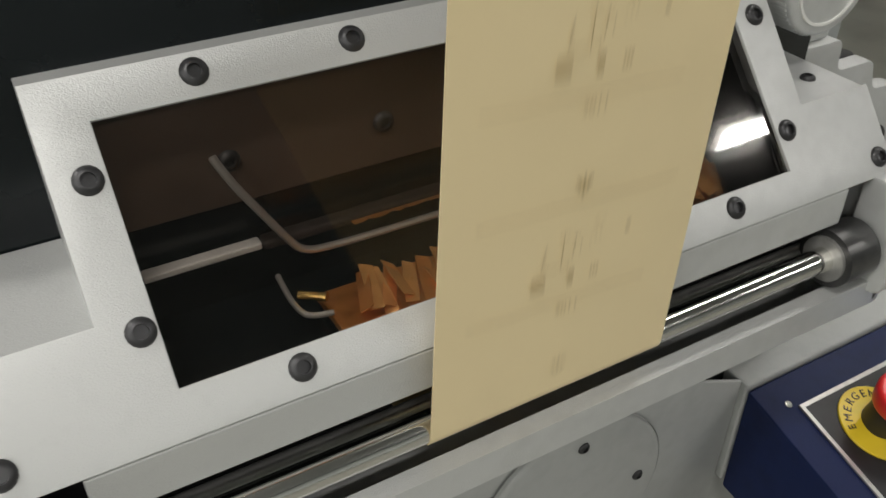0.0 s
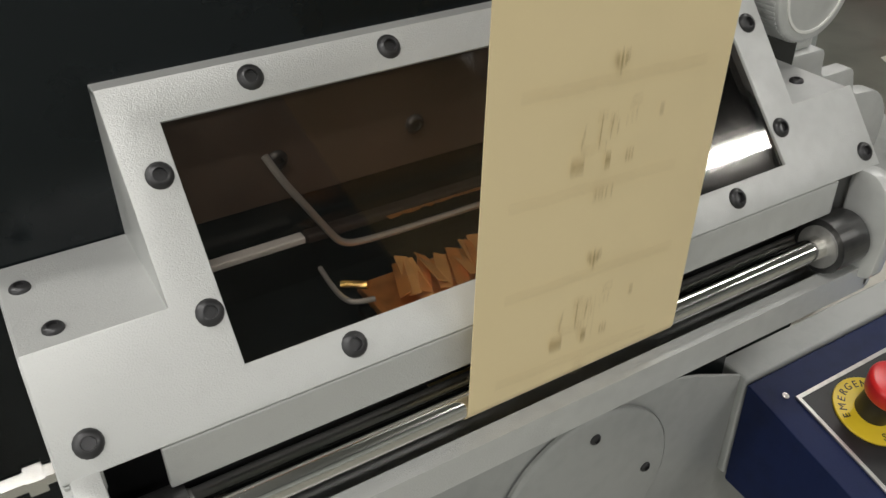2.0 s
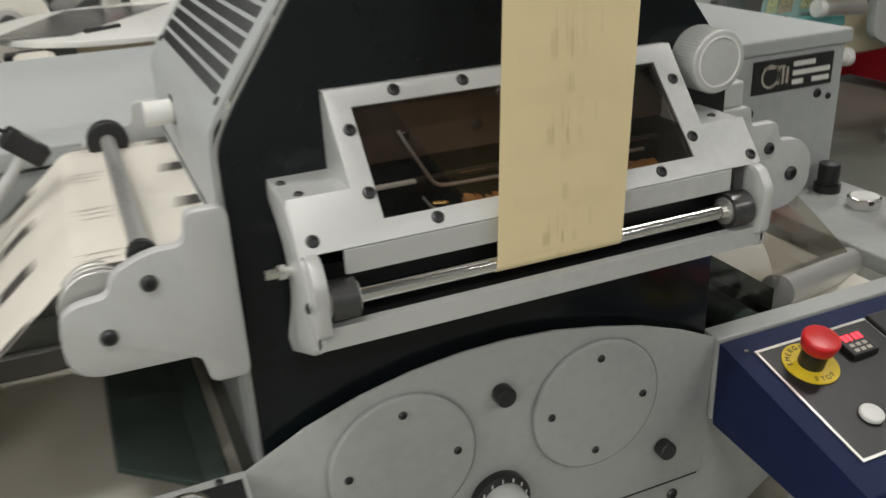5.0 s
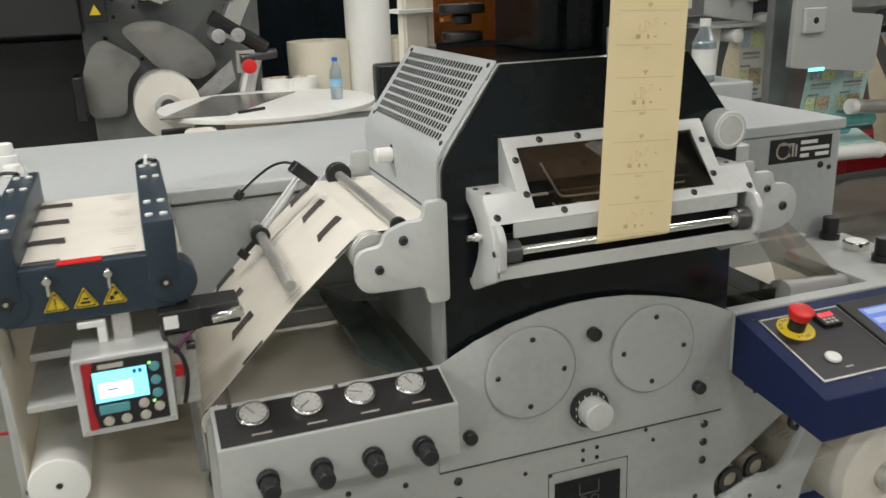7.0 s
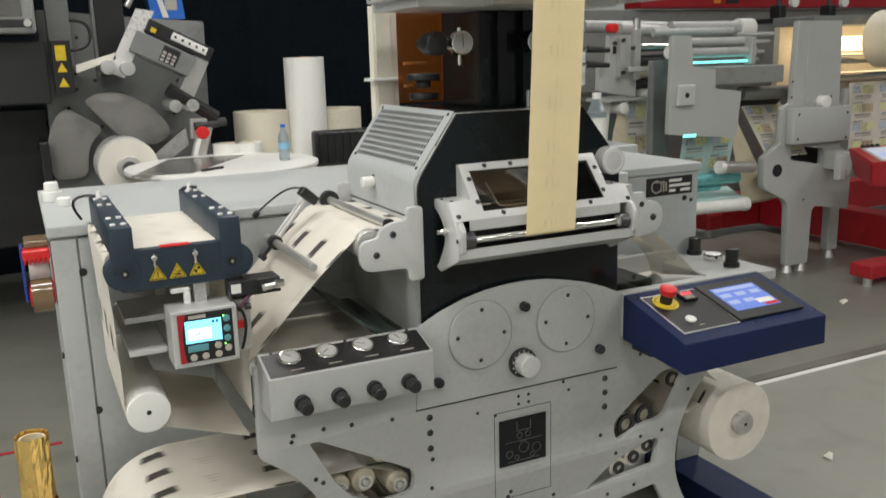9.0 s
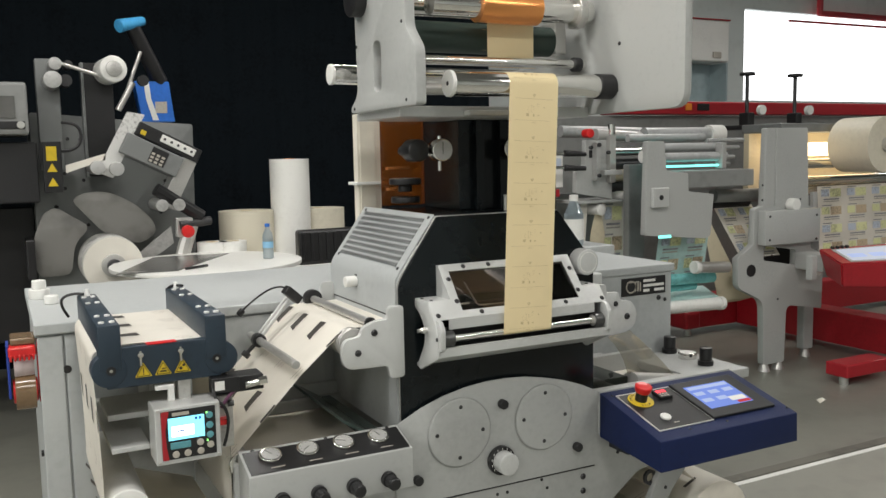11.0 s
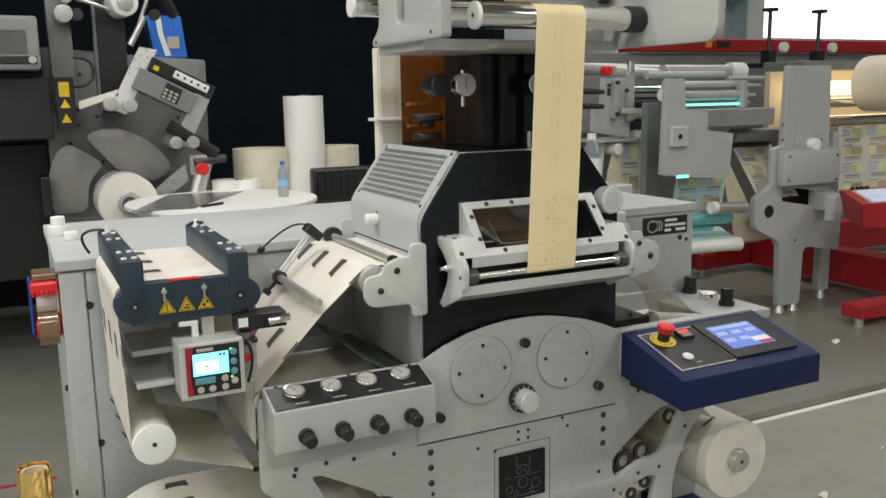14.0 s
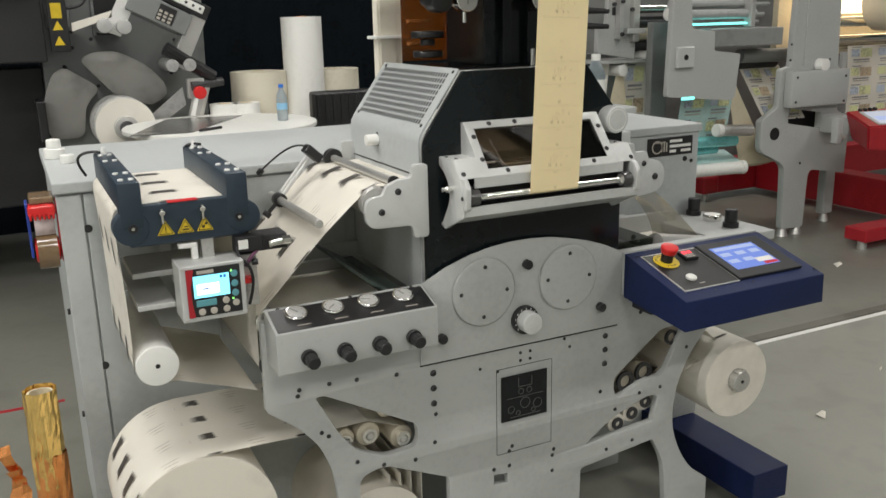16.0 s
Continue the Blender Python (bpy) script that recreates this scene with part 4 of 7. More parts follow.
def web_guide():
    g = thing("web_guide", -0.5, 0.85, 1.2, "slate blue web guide frame with warning stickers", "web guide")
    for x0, x1 in ((-0.655, -0.603), (-0.405, -0.353)):
        a = part("side_arm", box(x0, x1, 0.560, 1.12, 1.352, 1.462, 0.004), SLATE, g, "slate blue side arm", smooth=True)
        for y in (0.60, 0.70, 0.93, 1.05):
            for x in (x0 + 0.014, x1 - 0.014):
                part("screw", cyl((x, y, 1.4615), (x, y, 1.4665), 0.0068, seg=14, bevel=0.001), ZINC, a, smooth=True)
        part("end_stud", cyl(((x0 + x1) / 2, 1.085, 1.46), ((x0 + x1) / 2, 1.085, 1.482), 0.009, 0.005, seg=16), ZINC, a, smooth=True)
        part("roller_hub", cyl(((x0 + x1) / 2 + (0.012 if x0 > -0.5 else -0.004), 0.562, 1.352), ((x0 + x1) / 2 + (0.012 if x0 > -0.5 else -0.004), 0.61, 1.352), 0.041, seg=40, bevel=0.002), SLATE, g, smooth=True)
        part("hub_recess", tube(((x0 + x1) / 2, 0.5585, 1.352), ((x0 + x1) / 2, 0.563, 1.352), 0.011, 0.004, 20), DARK, g, smooth=True)
        part("hub_pin", cyl(((x0 + x1) / 2, 0.5575, 1.352), ((x0 + x1) / 2, 0.563, 1.352), 0.004, seg=12), CHROME, g, smooth=True)
    f = part("front_panel", box(-0.640, -0.368, 0.564, 0.588, 1.306, 1.405, 0.003), SLATE, g, "slate blue front panel")
    part("label_strip", box(-0.545, -0.475, 0.562, 0.585, 1.4052, 1.4075, 0), REDP, f, "red strip")
    for x in (-0.562, -0.468):
        part("stud", cyl((x, 0.562, 1.385), (x, 0.545, 1.385), 0.007, seg=14, bevel=0.001), CHROME, f, smooth=True)
        part("stud_pin", cyl((x, 0.550, 1.36), (x, 0.550, 1.395), 0.0035, seg=10), CHROME, f)
    for i, x in enumerate((-0.556, -0.510, -0.464)):
        tri = rounded([(x - 0.020, 1.3285), (x + 0.020, 1.3285), (x, 1.364)], 0.003)
        st = part("warning_sticker", sheet(tri, [], 0.5595, 0.5615, "y", 0), YELLOW, f, "yellow triangular warning sticker")
        inner = rounded([(x - 0.017, 1.3302), (x + 0.017, 1.3302), (x, 1.3606)], 0.003)
        inner2 = rounded([(x - 0.0148, 1.3318), (x + 0.0148, 1.3318), (x, 1.3576)], 0.003)
        part("border", sheet(inner, [inner2], 0.5588, 0.5600, "y", 0), DARK, st)
        if i == 0:
            part("mark", box(x - 0.0013, x + 0.0013, 0.5588, 0.56, 1.339, 1.351, 0), DARK, st)
            part("mark", box(x - 0.0013, x + 0.0013, 0.5588, 0.56, 1.334, 1.337, 0), DARK, st)
        elif i == 1:
            part("mark", box(x - 0.008, x + 0.008, 0.5588, 0.56, 1.335, 1.339, 0), DARK, st)
            part("mark", box(x - 0.003, x + 0.006, 0.5588, 0.56, 1.342, 1.345, 0), DARK, st)
        else:
            part("mark", cyl((x - 0.004, 0.56, 1.339), (x - 0.004, 0.5588, 1.339), 0.004, seg=12), DARK, st)
            part("mark", cyl((x + 0.003, 0.56, 1.346), (x + 0.003, 0.5588, 1.346), 0.0035, seg=12), DARK, st)
    part("guide_roller", cyl((-0.640, 0.60, 1.372), (-0.640, 1.08, 1.372), 0.0275, seg=32), STEEL, g, smooth=True)
    part("guide_roller", cyl((-0.372, 0.60, 1.372), (-0.372, 1.08, 1.372), 0.0275, seg=32), STEEL, g, smooth=True)
    part("under_tray", box(-0.64, -0.37, 0.60, 1.08, 1.335, 1.345, 0.002), STEEL, g)
    part("support_arm", box(-0.63, -0.40, 0.70, 0.90, 1.19, 1.205, 0.002), ALU, g)
    part("support_web", box(-0.635, -0.545, 0.60, 1.12, 1.135, 1.148, 0.002), ALU, g)
    part("support_post", box(-0.50, -0.40, 0.90, 1.125, 1.10, 1.33, 0.003), ALU, g)
    part("riser", box(-0.475, -0.445, 0.57, 0.60, 1.25, 1.33, 0.002), STEEL, g)
    part("riser", box(-0.530, -0.485, 0.565, 0.585, 1.288, 1.300, 0.002), ZINC, g)
    part("riser", box(-0.500, -0.485, 0.565, 0.585, 1.258, 1.288, 0.002), ZINC, g)
    for s, (p0, p1) in enumerate((((-0.36, 1.07, 1.47), (-0.36, 1.12, 1.40)), ((-0.64, 1.07, 1.47), (-0.68, 1.12, 1.40)))):
        wire([p0, (p0[0] - 0.03, p0[1] + 0.02, 1.475), ((p0[0] + p1[0]) / 2 - 0.05, 1.10, 1.45), p1], 0.004, "cable", DARK, g)
    # idle roller below, hung from the same post
    r = thing("idle_roller", -0.606, 0.85, 0.93, "steel idler roller with white end cap", "roller")
    part("shell", cyl((-0.606, 0.602, 0.992), (-0.606, 1.125, 0.992), 0.052, seg=48), ZINC, r, smooth=True)
    part("end_cap", cyl((-0.606, 0.588, 0.992), (-0.606, 0.603, 0.992), 0.0525, seg=48, bevel=0.003), WHITEM, r, "pale end cap", smooth=True)
    part("axle_hole", cyl((-0.606, 0.587, 0.992), (-0.606, 0.59, 0.992), 0.006, seg=14), DARK, r)


web_guide()


def guide_display():
    d = thing("guide_display", -0.467, 0.54, 1.12, "grey control unit with lit cyan display and buttons", "display unit")
    part("case", box(-0.545, -0.390, 0.505, 0.60, 1.118, 1.258, 0.003), ALU, d)
    part("front", box(-0.531, -0.402, 0.5025, 0.506, 1.130, 1.250, 0.001), DARK, d, "black button panel")
    part("red_edge", sheet(rounded([(-0.531, 1.130), (-0.516, 1.130), (-0.521, 1.165), (-0.522, 1.205), (-0.512, 1.250), (-0.531, 1.250)], 0.004), [], 0.5015, 0.503, "y", 0), RED, d, "dark red edge band")
    part("screen", box(-0.515, -0.430, 0.5005, 0.503, 1.178, 1.232, 0.0), SCREEN, d, "lit cyan display")
    part("screen_field", box(-0.508, -0.455, 0.4998, 0.5006, 1.186, 1.212, 0), SCREENW, d)
    part("screen_line", box(-0.495, -0.478, 0.4994, 0.4999, 1.198, 1.201, 0), BLUE, d)
    for x0 in (-0.452, -0.443):
        part("screen_line", box(x0, x0 + 0.006, 0.4998, 0.5006, 1.222, 1.229, 0), BLUE, d)
    for x, z, r in ((-0.417, 1.228, 0.0085), (-0.417, 1.203, 0.0085), (-0.417, 1.179, 0.0085), (-0.441, 1.164, 0.0085), (-0.417, 1.154, 0.0085), (-0.441, 1.142, 0.0085), (-0.472, 1.142, 0.0085), (-0.500, 1.142, 0.0085)):
        part("button", cyl((x, 0.503, z), (x, 0.4995, z), r, seg=20, bevel=0.001), INKP if z < 1.17 else mat_teal, d, smooth=True)
    part("button", box(-0.512, -0.464, 0.4995, 0.503, 1.156, 1.172, 0.001), mat_teal, d)
    for x, z in ((-0.424, 1.236), (-0.424, 1.166)):
        part("led", box(x - 0.002, x + 0.002, 0.4993, 0.5, z - 0.002, z + 0.002, 0), LEDGRN, d)
    for x, z in ((-0.538, 1.125), (-0.397, 1.125), (-0.538, 1.252), (-0.397, 1.252)):
        part("screw", cyl((x, 0.506, z), (x, 0.502, z), 0.0035, seg=10), STEEL, d)
    part("badge", box(-0.505, -0.465, 0.5012, 0.503, 1.237, 1.245, 0), INKP, d, "pale maker's mark")
    # connector block beside it
    c = thing("valve_block", -0.34, 0.56, 1.24, "black connector block with cables and silver plugs", "connector block")
    part("block", box(-0.385, -0.26, 0.57, 0.64, 1.255, 1.295, 0.003), DARK, c)
    part("block_front", box(-0.40, -0.33, 0.54, 0.575, 1.265, 1.305, 0.003), DARK, c)
    part("plug", cyl((-0.31, 0.565, 1.272), (-0.275, 0.560, 1.278), 0.009, seg=16, bevel=0.001), CHROME, c, smooth=True)
    part("plug", cyl((-0.275, 0.56, 1.278), (-0.255, 0.558, 1.28), 0.011, seg=6), CHROME, c)
    part("label", box(-0.392, -0.368, 0.5385, 0.541, 1.274, 1.297, 0), WHITEM, c)
    wire([(-0.395, 0.55, 1.29), (-0.40, 0.53, 1.26), (-0.37, 0.525, 1.235), (-0.362, 0.53, 1.18), (-0.375, 0.545, 1.13)], 0.004, "cable", DARK, c)
    wire([(-0.33, 0.555, 1.27), (-0.36, 0.54, 1.262), (-0.38, 0.535, 1.23)], 0.0045, "cable", mat_plum, c)
    part("clip", box(-0.385, -0.362, 0.535, 0.56, 1.185, 1.20, 0.002), REDP, c)
    part("fitting", cyl((-0.36, 0.55, 1.235), (-0.345, 0.548, 1.235), 0.008, seg=12), DARK, c)
    part("bracket", box(-0.39, -0.345, 0.56, 0.60, 1.12, 1.255, 0.002), STEEL, c)


mat_teal = mat("teal_button", (0.10, 0.30, 0.34), 0.4, 0, 0.1, 60)
mat_plum = mat("plum_cable", (0.10, 0.03, 0.07), 0.5, 0, 0.1, 60)
guide_display()


# ---- rolls of the lower left ----
def unwind():
    r = thing("supply_roll", -0.53, 0.82, 0.30, "large roll of white printed labels", "paper roll")
    part("paper", tube((-0.53, 0.612, 0.50), (-0.53, 1.03, 0.50), 0.205, 0.04, 72), PAPER, r, smooth=True)
    part("face", tube((-0.53, 0.6095, 0.50), (-0.53, 0.6125, 0.50), 0.2035, 0.04, 72), PAPEREDGE, r)
    part("core", cyl((-0.53, 0.575, 0.50), (-0.53, 1.08, 0.50), 0.038, seg=32), STEEL, r, smooth=True)
    w = [(-0.53, 0.7065), (-0.35, 0.704), (-0.20, 0.698), (-0.05, 0.70), (0.05, 0.66)]
    part("web", strip(w, 0.612, 1.03), PAPER, r)
    s = thing("inner_rollers", 0.0, 0.85, 0.55, "worn steel rollers seen through the frame cut-out", "rollers")
    for x, z, r in ((-0.120, 0.655, 0.030), (-0.048, 0.655, 0.036), (0.056, 0.622, 0.036), (0.012, 0.725, 0.03), (0.105, 0.695, 0.028)):
        part("roller", cyl((x, 0.618, z), (x, 1.08, z), r, seg=32, bevel=0.004), mat_dirty, s, smooth=True)
        part("ring", tube((x, 0.602, z), (x, 0.619, z), r * 0.62, r * 0.36, 28), CHROME, s, smooth=True)
        part("axle", cyl((x, 0.598, z), (x, 0.619, z), r * 0.3, seg=16, bevel=0.002), STEEL, s, smooth=True)
    q = thing("waste_roll", -0.02, 0.85, 0.2, "pale paper roll inside the machine base", "paper roll")
    part("paper", cyl((-0.02, 0.64, 0.30), (-0.02, 1.03, 0.30), 0.16, seg=56), PAPEREDGE, q, smooth=True)
    for i in range(4):
        bm = box(0.03 + 0.035 * i, 0.032 + 0.035 * i, 0.66, 1.0, 0.22, 0.48, 0)
        part("loose_sheet", bm, PAPER, q)
    part("side_panel", box(-0.34, 0.80, 1.02, 1.07, 0.02, 0.60, 0), CAB, press)


mat_dirty = mat("worn_roller", (0.42, 0.38, 0.30), 0.4, 0.3, 0.35, 14)
unwind()


# ---- long rear cabinet ----
def cabinet():
    c = thing("rear_cabinet", 0.4, 1.5, 0.0, "long grey steel cabinet behind the rollers", "cabinet")
    part("body", box(-0.765, 1.612, 1.145, 1.95, 0.08, 1.352, 0.003), CAB, c)
    part("front_panel", box(-0.695, 0.10, 1.132, 1.146, 0.10, 1.345, 0.003), CAB, c)
    for x, z in ((1.306, 1.248), (1.369, 1.192), (1.551, 1.246)):
        button_bolt(x, 1.132, z, (0, -1, 0), 0.011, c)
    part("front_panel", box(0.82, 1.618, 1.132, 1.146, 0.10, 1.350, 0.003), CAB, c)
    part("corner_post", box(-0.768, -0.700, 1.130, 1.146, 0.10, 1.345, 0.003), CAB, c)
    part("top_sheet", box(-0.775, 1.628, 1.122, 1.965, 1.352, 1.384, 0.004), CAB, c, "grey top sheet")
    part("plinth", box(-0.74, 1.59, 1.17, 1.92, 0.0, 0.08, 0), DARK, c)
    for x, z in ((-0.722, 1.243), (-0.725, 0.815), (-0.70, 0.40), (-0.74, 0.60)):
        part("plug", cyl((x + 0.03, 1.1305, z), (x + 0.03, 1.134, z), 0.012 if x > -0.73 else 0.006, seg=16), DARK, c)
    for z in (0.95, 0.6):
        part("hinge_pin", cyl((-0.773, 1.30, z), (-0.765, 1.30, z), 0.01, seg=12), DARK, c)
    # nameplate with a plain emblem and bars
    n = part("nameplate", box(1.358, 1.585, 1.1285, 1.133, 1.265, 1.338, 0.001), DARK, c, "black nameplate with white emblem")
    part("emblem", tube((1.405, 1.1285, 1.302), (1.405, 1.127, 1.302), 0.026, 0.021, 28), INKP, n)
    part("emblem_bar", box(1.385, 1.445, 1.127, 1.1286, 1.318, 1.323, 0), INKP, n)
    for x in (1.425, 1.437, 1.449):
        part("emblem_bar", box(x, x + 0.006, 1.127, 1.1286, 1.282, 1.318, 0), INKP, n)
    for x0, x1, z in ((1.468, 1.53, 1.322), (1.468, 1.575, 1.302), (1.468, 1.50, 1.282), (1.525, 1.575, 1.282)):
        part("name_bar", box(x0, x1, 1.1273, 1.1286, z - 0.0055, z + 0.0055, 0), WHITEM, n)
    button_bolt(1.585, 1.132, 1.235, (0, -1, 0), 0.008, c)
    part("hole", cyl((1.42, 1.1305, 1.19), (1.42, 1.134, 1.19), 0.016, seg=20), STEEL, c)
    part("hole", cyl((1.36, 1.1305, 1.225), (1.36, 1.134, 1.225), 0.010, seg=16), DARK, c)
    # hand tool on top
    t = thing("hand_tool", 1.25, 1.30, 1.384, "black hand tool lying on the cabinet top", "tool")
    part("head", box(1.13, 1.19, 1.25, 1.31, 1.384, 1.43, 0.004), DARK, t)
    part("shaft", cyl((1.19, 1.29, 1.405), (1.33, 1.33, 1.402), 0.012, seg=14, bevel=0.002), DARK, t, smooth=True)
    # bottle caps on top
    k = thing("bottle_cap", -0.735, 1.66, 1.384, "small white plastic caps stacked on the cabinet", "cap", "white caps")
    part("cap", cyl((-0.735, 1.66, 1.384), (-0.735, 1.66, 1.418), 0.034, seg=28, bevel=0.003), WHITEM, k, smooth=True)
    part("cap_top", cyl((-0.735, 1.66, 1.418), (-0.735, 1.66, 1.448), 0.024, 0.022, seg=28, bevel=0.003), WHITEM, k, smooth=True)
    k2 = thing("bottle_cap", -0.705, 1.52, 1.384, "small white plastic cap lying on the cabinet", "cap", "white caps")
    part("cap", cyl((-0.705, 1.52, 1.384), (-0.705, 1.52, 1.412), 0.022, seg=24, bevel=0.003), WHITEM, k2, smooth=True)
    # tape dispenser on the side
    d = thing("tape_dispenser", -0.81, 1.22, 1.10, "red and blue tape dispenser with brown tape", "tape dispenser")
    part("roll", tube((-0.832, 1.185, 1.185), (-0.778, 1.185, 1.185), 0.057, 0.038, 48), BROWNT, d, "shiny brown packing tape roll", smooth=True)
    part("hub", cyl((-0.838, 1.185, 1.185), (-0.772, 1.185, 1.185), 0.036, seg=28, bevel=0.003), REDP, d, smooth=True)
    part("tape_span", sheet([(1.150, 1.235), (1.176, 1.235), (1.162, 1.290), (1.150, 1.290)], [], -0.832, -0.778, "x", 0), mat_pinktape, d, "clear tape span")
    part("blade_guard", box(-0.845, -0.772, 1.135, 1.20, 1.290, 1.325, 0.008), REDP, d, "red moulded blade guard")
    for i in range(6):
        part("guard_tooth", box(-0.842 + 0.012 * i, -0.836 + 0.012 * i, 1.130, 1.140, 1.283, 1.300, 0.002), REDP, d)
    part("side_frame", box(-0.850, -0.842, 1.15, 1.225, 1.17, 1.33, 0.003), mat_blueplastic, d, "blue side frame")
    part("side_arm", box(-0.770, -0.764, 1.15, 1.225, 1.15, 1.33, 0.003), REDP, d)
    part("top_tape", box(-0.838, -0.772, 1.15, 1.25, 1.326, 1.346, 0.004), BROWNT, d)
    # foil rolls standing on the floor
    f = thing("foil_rolls", -0.89, 1.05, 0.0, "gold and copper foil roll standing on the floor", "foil rolls")

    def crumple(x, y, z0, z1, r, rough, seed):
        rnd = random.Random(seed)
        ph = [rnd.uniform(0, 6.28) for i in range(6)]
        bm = bmesh.new()
        rings = []
        for j in range(19):
            z = z0 + (z1 - z0) * j / 18
            ring = []
            for i in range(44):
                a = i * math.tau / 44
                q = abs(math.sin(2.5 * a + ph[0] + 2 * z)) + 0.6 * abs(math.sin(5.5 * a + ph[1] - 7 * z)) + 0.5 * math.sin(9 * a + ph[2] + 14 * z) + rnd.uniform(-0.35, 0.35)
                rr = r + rough * q
                ring.append(bm.verts.new((x + rr * math.cos(a) + 0.006 * (z - z0), y + rr * math.sin(a) + 0.03 * (z - z0), z)))
            rings.append(ring)
        for u, w in zip(rings, rings[1:]):
            for i in range(44):
                bm.faces.new((u[i], u[(i + 1) % 44], w[(i + 1) % 44], w[i]))
        return bm
    part("copper_wrap", crumple(-0.885, 1.055, 0.0, 0.60, 0.044, 0.0030, 3), COPPER, f, "crumpled copper foil")
    part("gold_wrap", crumple(-0.8845, 1.068, 0.50, 0.80, 0.041, 0.0035, 8), GOLD, f, "crumpled gold foil")
    part("paper_core", tube((-0.883, 1.076, 0.60), (-0.883, 1.077, 0.79), 0.036, 0.030, 28), CREAM, f, smooth=True)
    rnd = random.Random(5)
    for i in range(7):
        bm = bmesh.new()
        x0, z0 = -0.935 - 0.008 * i, 0.10 + 0.07 * i
        prev = None
        for j in range(8):
            t = j / 7
            px, pz = x0 + 0.012 * math.sin(5 * t + i), z0 + 0.16 * t
            cur = [bm.verts.new((px + s + rnd.uniform(-0.004, 0.004), 0.995 + 0.02 * math.sin(7 * t + 2 * i) + 0.25 * s, pz)) for s in (-0.014, 0.0, 0.015)]
            if prev:
                for k in range(2):
                    bm.faces.new((prev[k], prev[k + 1], cur[k + 1], cur[k]))
            prev = cur
        part("loose_foil", bm, COPPER, f, "torn copper foil strip")


BROWNT = mat("brown_packing_tape", (0.17, 0.11, 0.06), 0.16, 0, 0.15, 60, coat=0.4)
mat_blueplastic = mat("blue_plastic", (0.02, 0.05, 0.30), 0.35, 0, 0.05, 40)
mat_pinktape = mat("clear_brown_tape", (0.50, 0.42, 0.42), 0.15, 0, 0.2, 30)
cabinet()


# ---- control console ----
def console():
    c = thing("control_console", 1.07, 0.42, 0.90, "navy blue control console with touch screen and emergency stop", "control console")
    # profile in (y, z), with a sloping top
    bm = sheet(rounded([(0.560, 1.088), (0.275, 1.010), (0.272, 0.918), (0.560, 0.945)], 0.004), [], 0.812, 1.372, "x", 0.002)
    part("case", bm, NAVY, c, "navy blue sheet metal case", smooth=True)
    tilt = math.atan2(0.078, 0.285)
    M = Matrix.Translation((0, 0.4175, 1.049)) @ Euler((tilt, 0, 0)).to_matrix().to_4x4()

    def lay(b):
        b.transform(M)
        return b
    part("switch_panel", lay(box(0.850, 1.060, -0.098, 0.108, 0.001, 0.0035, 0.0005)), DARK, c, "black switch panel")
    part("panel_rim", lay(sheet([(0.846, -0.102), (1.061, -0.102), (1.061, 0.112), (0.846, 0.112)], [[(0.850, -0.098), (1.060, -0.098), (1.060, 0.108), (0.850, 0.108)]], 0.0008, 0.0038, "z", 0)), STEEL, c)
    part("touch_frame", lay(box(1.062, 1.325, -0.098, 0.112, 0.001, 0.010, 0.003)), DARK, c, "black touch screen bezel")
    part("touch_screen", lay(box(1.092, 1.272, -0.055, 0.078, 0.0098, 0.0112, 0.0)), SCREENB, c, "lit blue touch screen")
    for i, (x0, x1, y0, y1, mm) in enumerate(((1.10, 1.265, 0.055, 0.072, SCREENL), (1.10, 1.14, 0.02, 0.04, SCREENL), (1.16, 1.20, 0.02, 0.04, SCREENL), (1.22, 1.26, 0.02, 0.04, SCREENL), (1.10, 1.14, -0.02, 0.0, SCREENL), (1.16, 1.20, -0.02, 0.0, SCREENL), (1.20, 1.265, -0.036, -0.012, WHITEM), (1.215, 1.268, -0.052, -0.039, REDP))):
        part("screen_field", lay(box(x0, x1, y0, y1, 0.0113, 0.0116, 0)), mm, c)
    e = part("emergency_disc", lay(cyl((0.907, 0.062, 0.0035), (0.907, 0.062, 0.0065), 0.041, seg=48, bevel=0.001)), YELLOW, c, "yellow emergency stop disc", smooth=True)
    part("stem", lay(cyl((0.907, 0.062, 0.0065), (0.907, 0.062, 0.036), 0.019, seg=28)), DARK, e, smooth=True)
    part("mushroom", lay(cyl((0.907, 0.062, 0.034), (0.907, 0.062, 0.058), 0.0235, 0.028, seg=36, bevel=0.005)), REDP, e, "red mushroom push button", smooth=True)
    word = "EMERGENCY"
    for i, ch in enumerate(word):
        a = radians(165 - 18 * i)
        m = M @ Matrix.Translation((0.907 + 0.032 * math.cos(a), 0.062 + 0.032 * math.sin(a), 0.0067)) @ Euler((0, 0, a - math.pi / 2)).to_matrix().to_4x4()
        text(ch, 0.0115, m, DARK, e, "letter", 0.0003)
    for i, ch in enumerate("STOP"):
        a = radians(-118 + 18 * i)
        m = M @ Matrix.Translation((0.907 + 0.032 * math.cos(a), 0.062 + 0.032 * math.sin(a), 0.0067)) @ Euler((0, 0, a + math.pi / 2)).to_matrix().to_4x4()
        text(ch, 0.0115, m, DARK, e, "letter", 0.0003)
    part("start_button", lay(cyl((0.916, -0.045, 0.0035), (0.916, -0.045, 0.012), 0.017, seg=28, bevel=0.003)), WHITEM, c, "white push button", smooth=True)
    part("caption_bar", lay(box(0.925, 0.945, -0.077, -0.073, 0.0035, 0.004, 0)), INKP, c)
    u = part("counter", lay(box(0.972, 1.022, 0.045, 0.090, 0.0035, 0.014, 0.002)), DARK, c, "small digital counter")
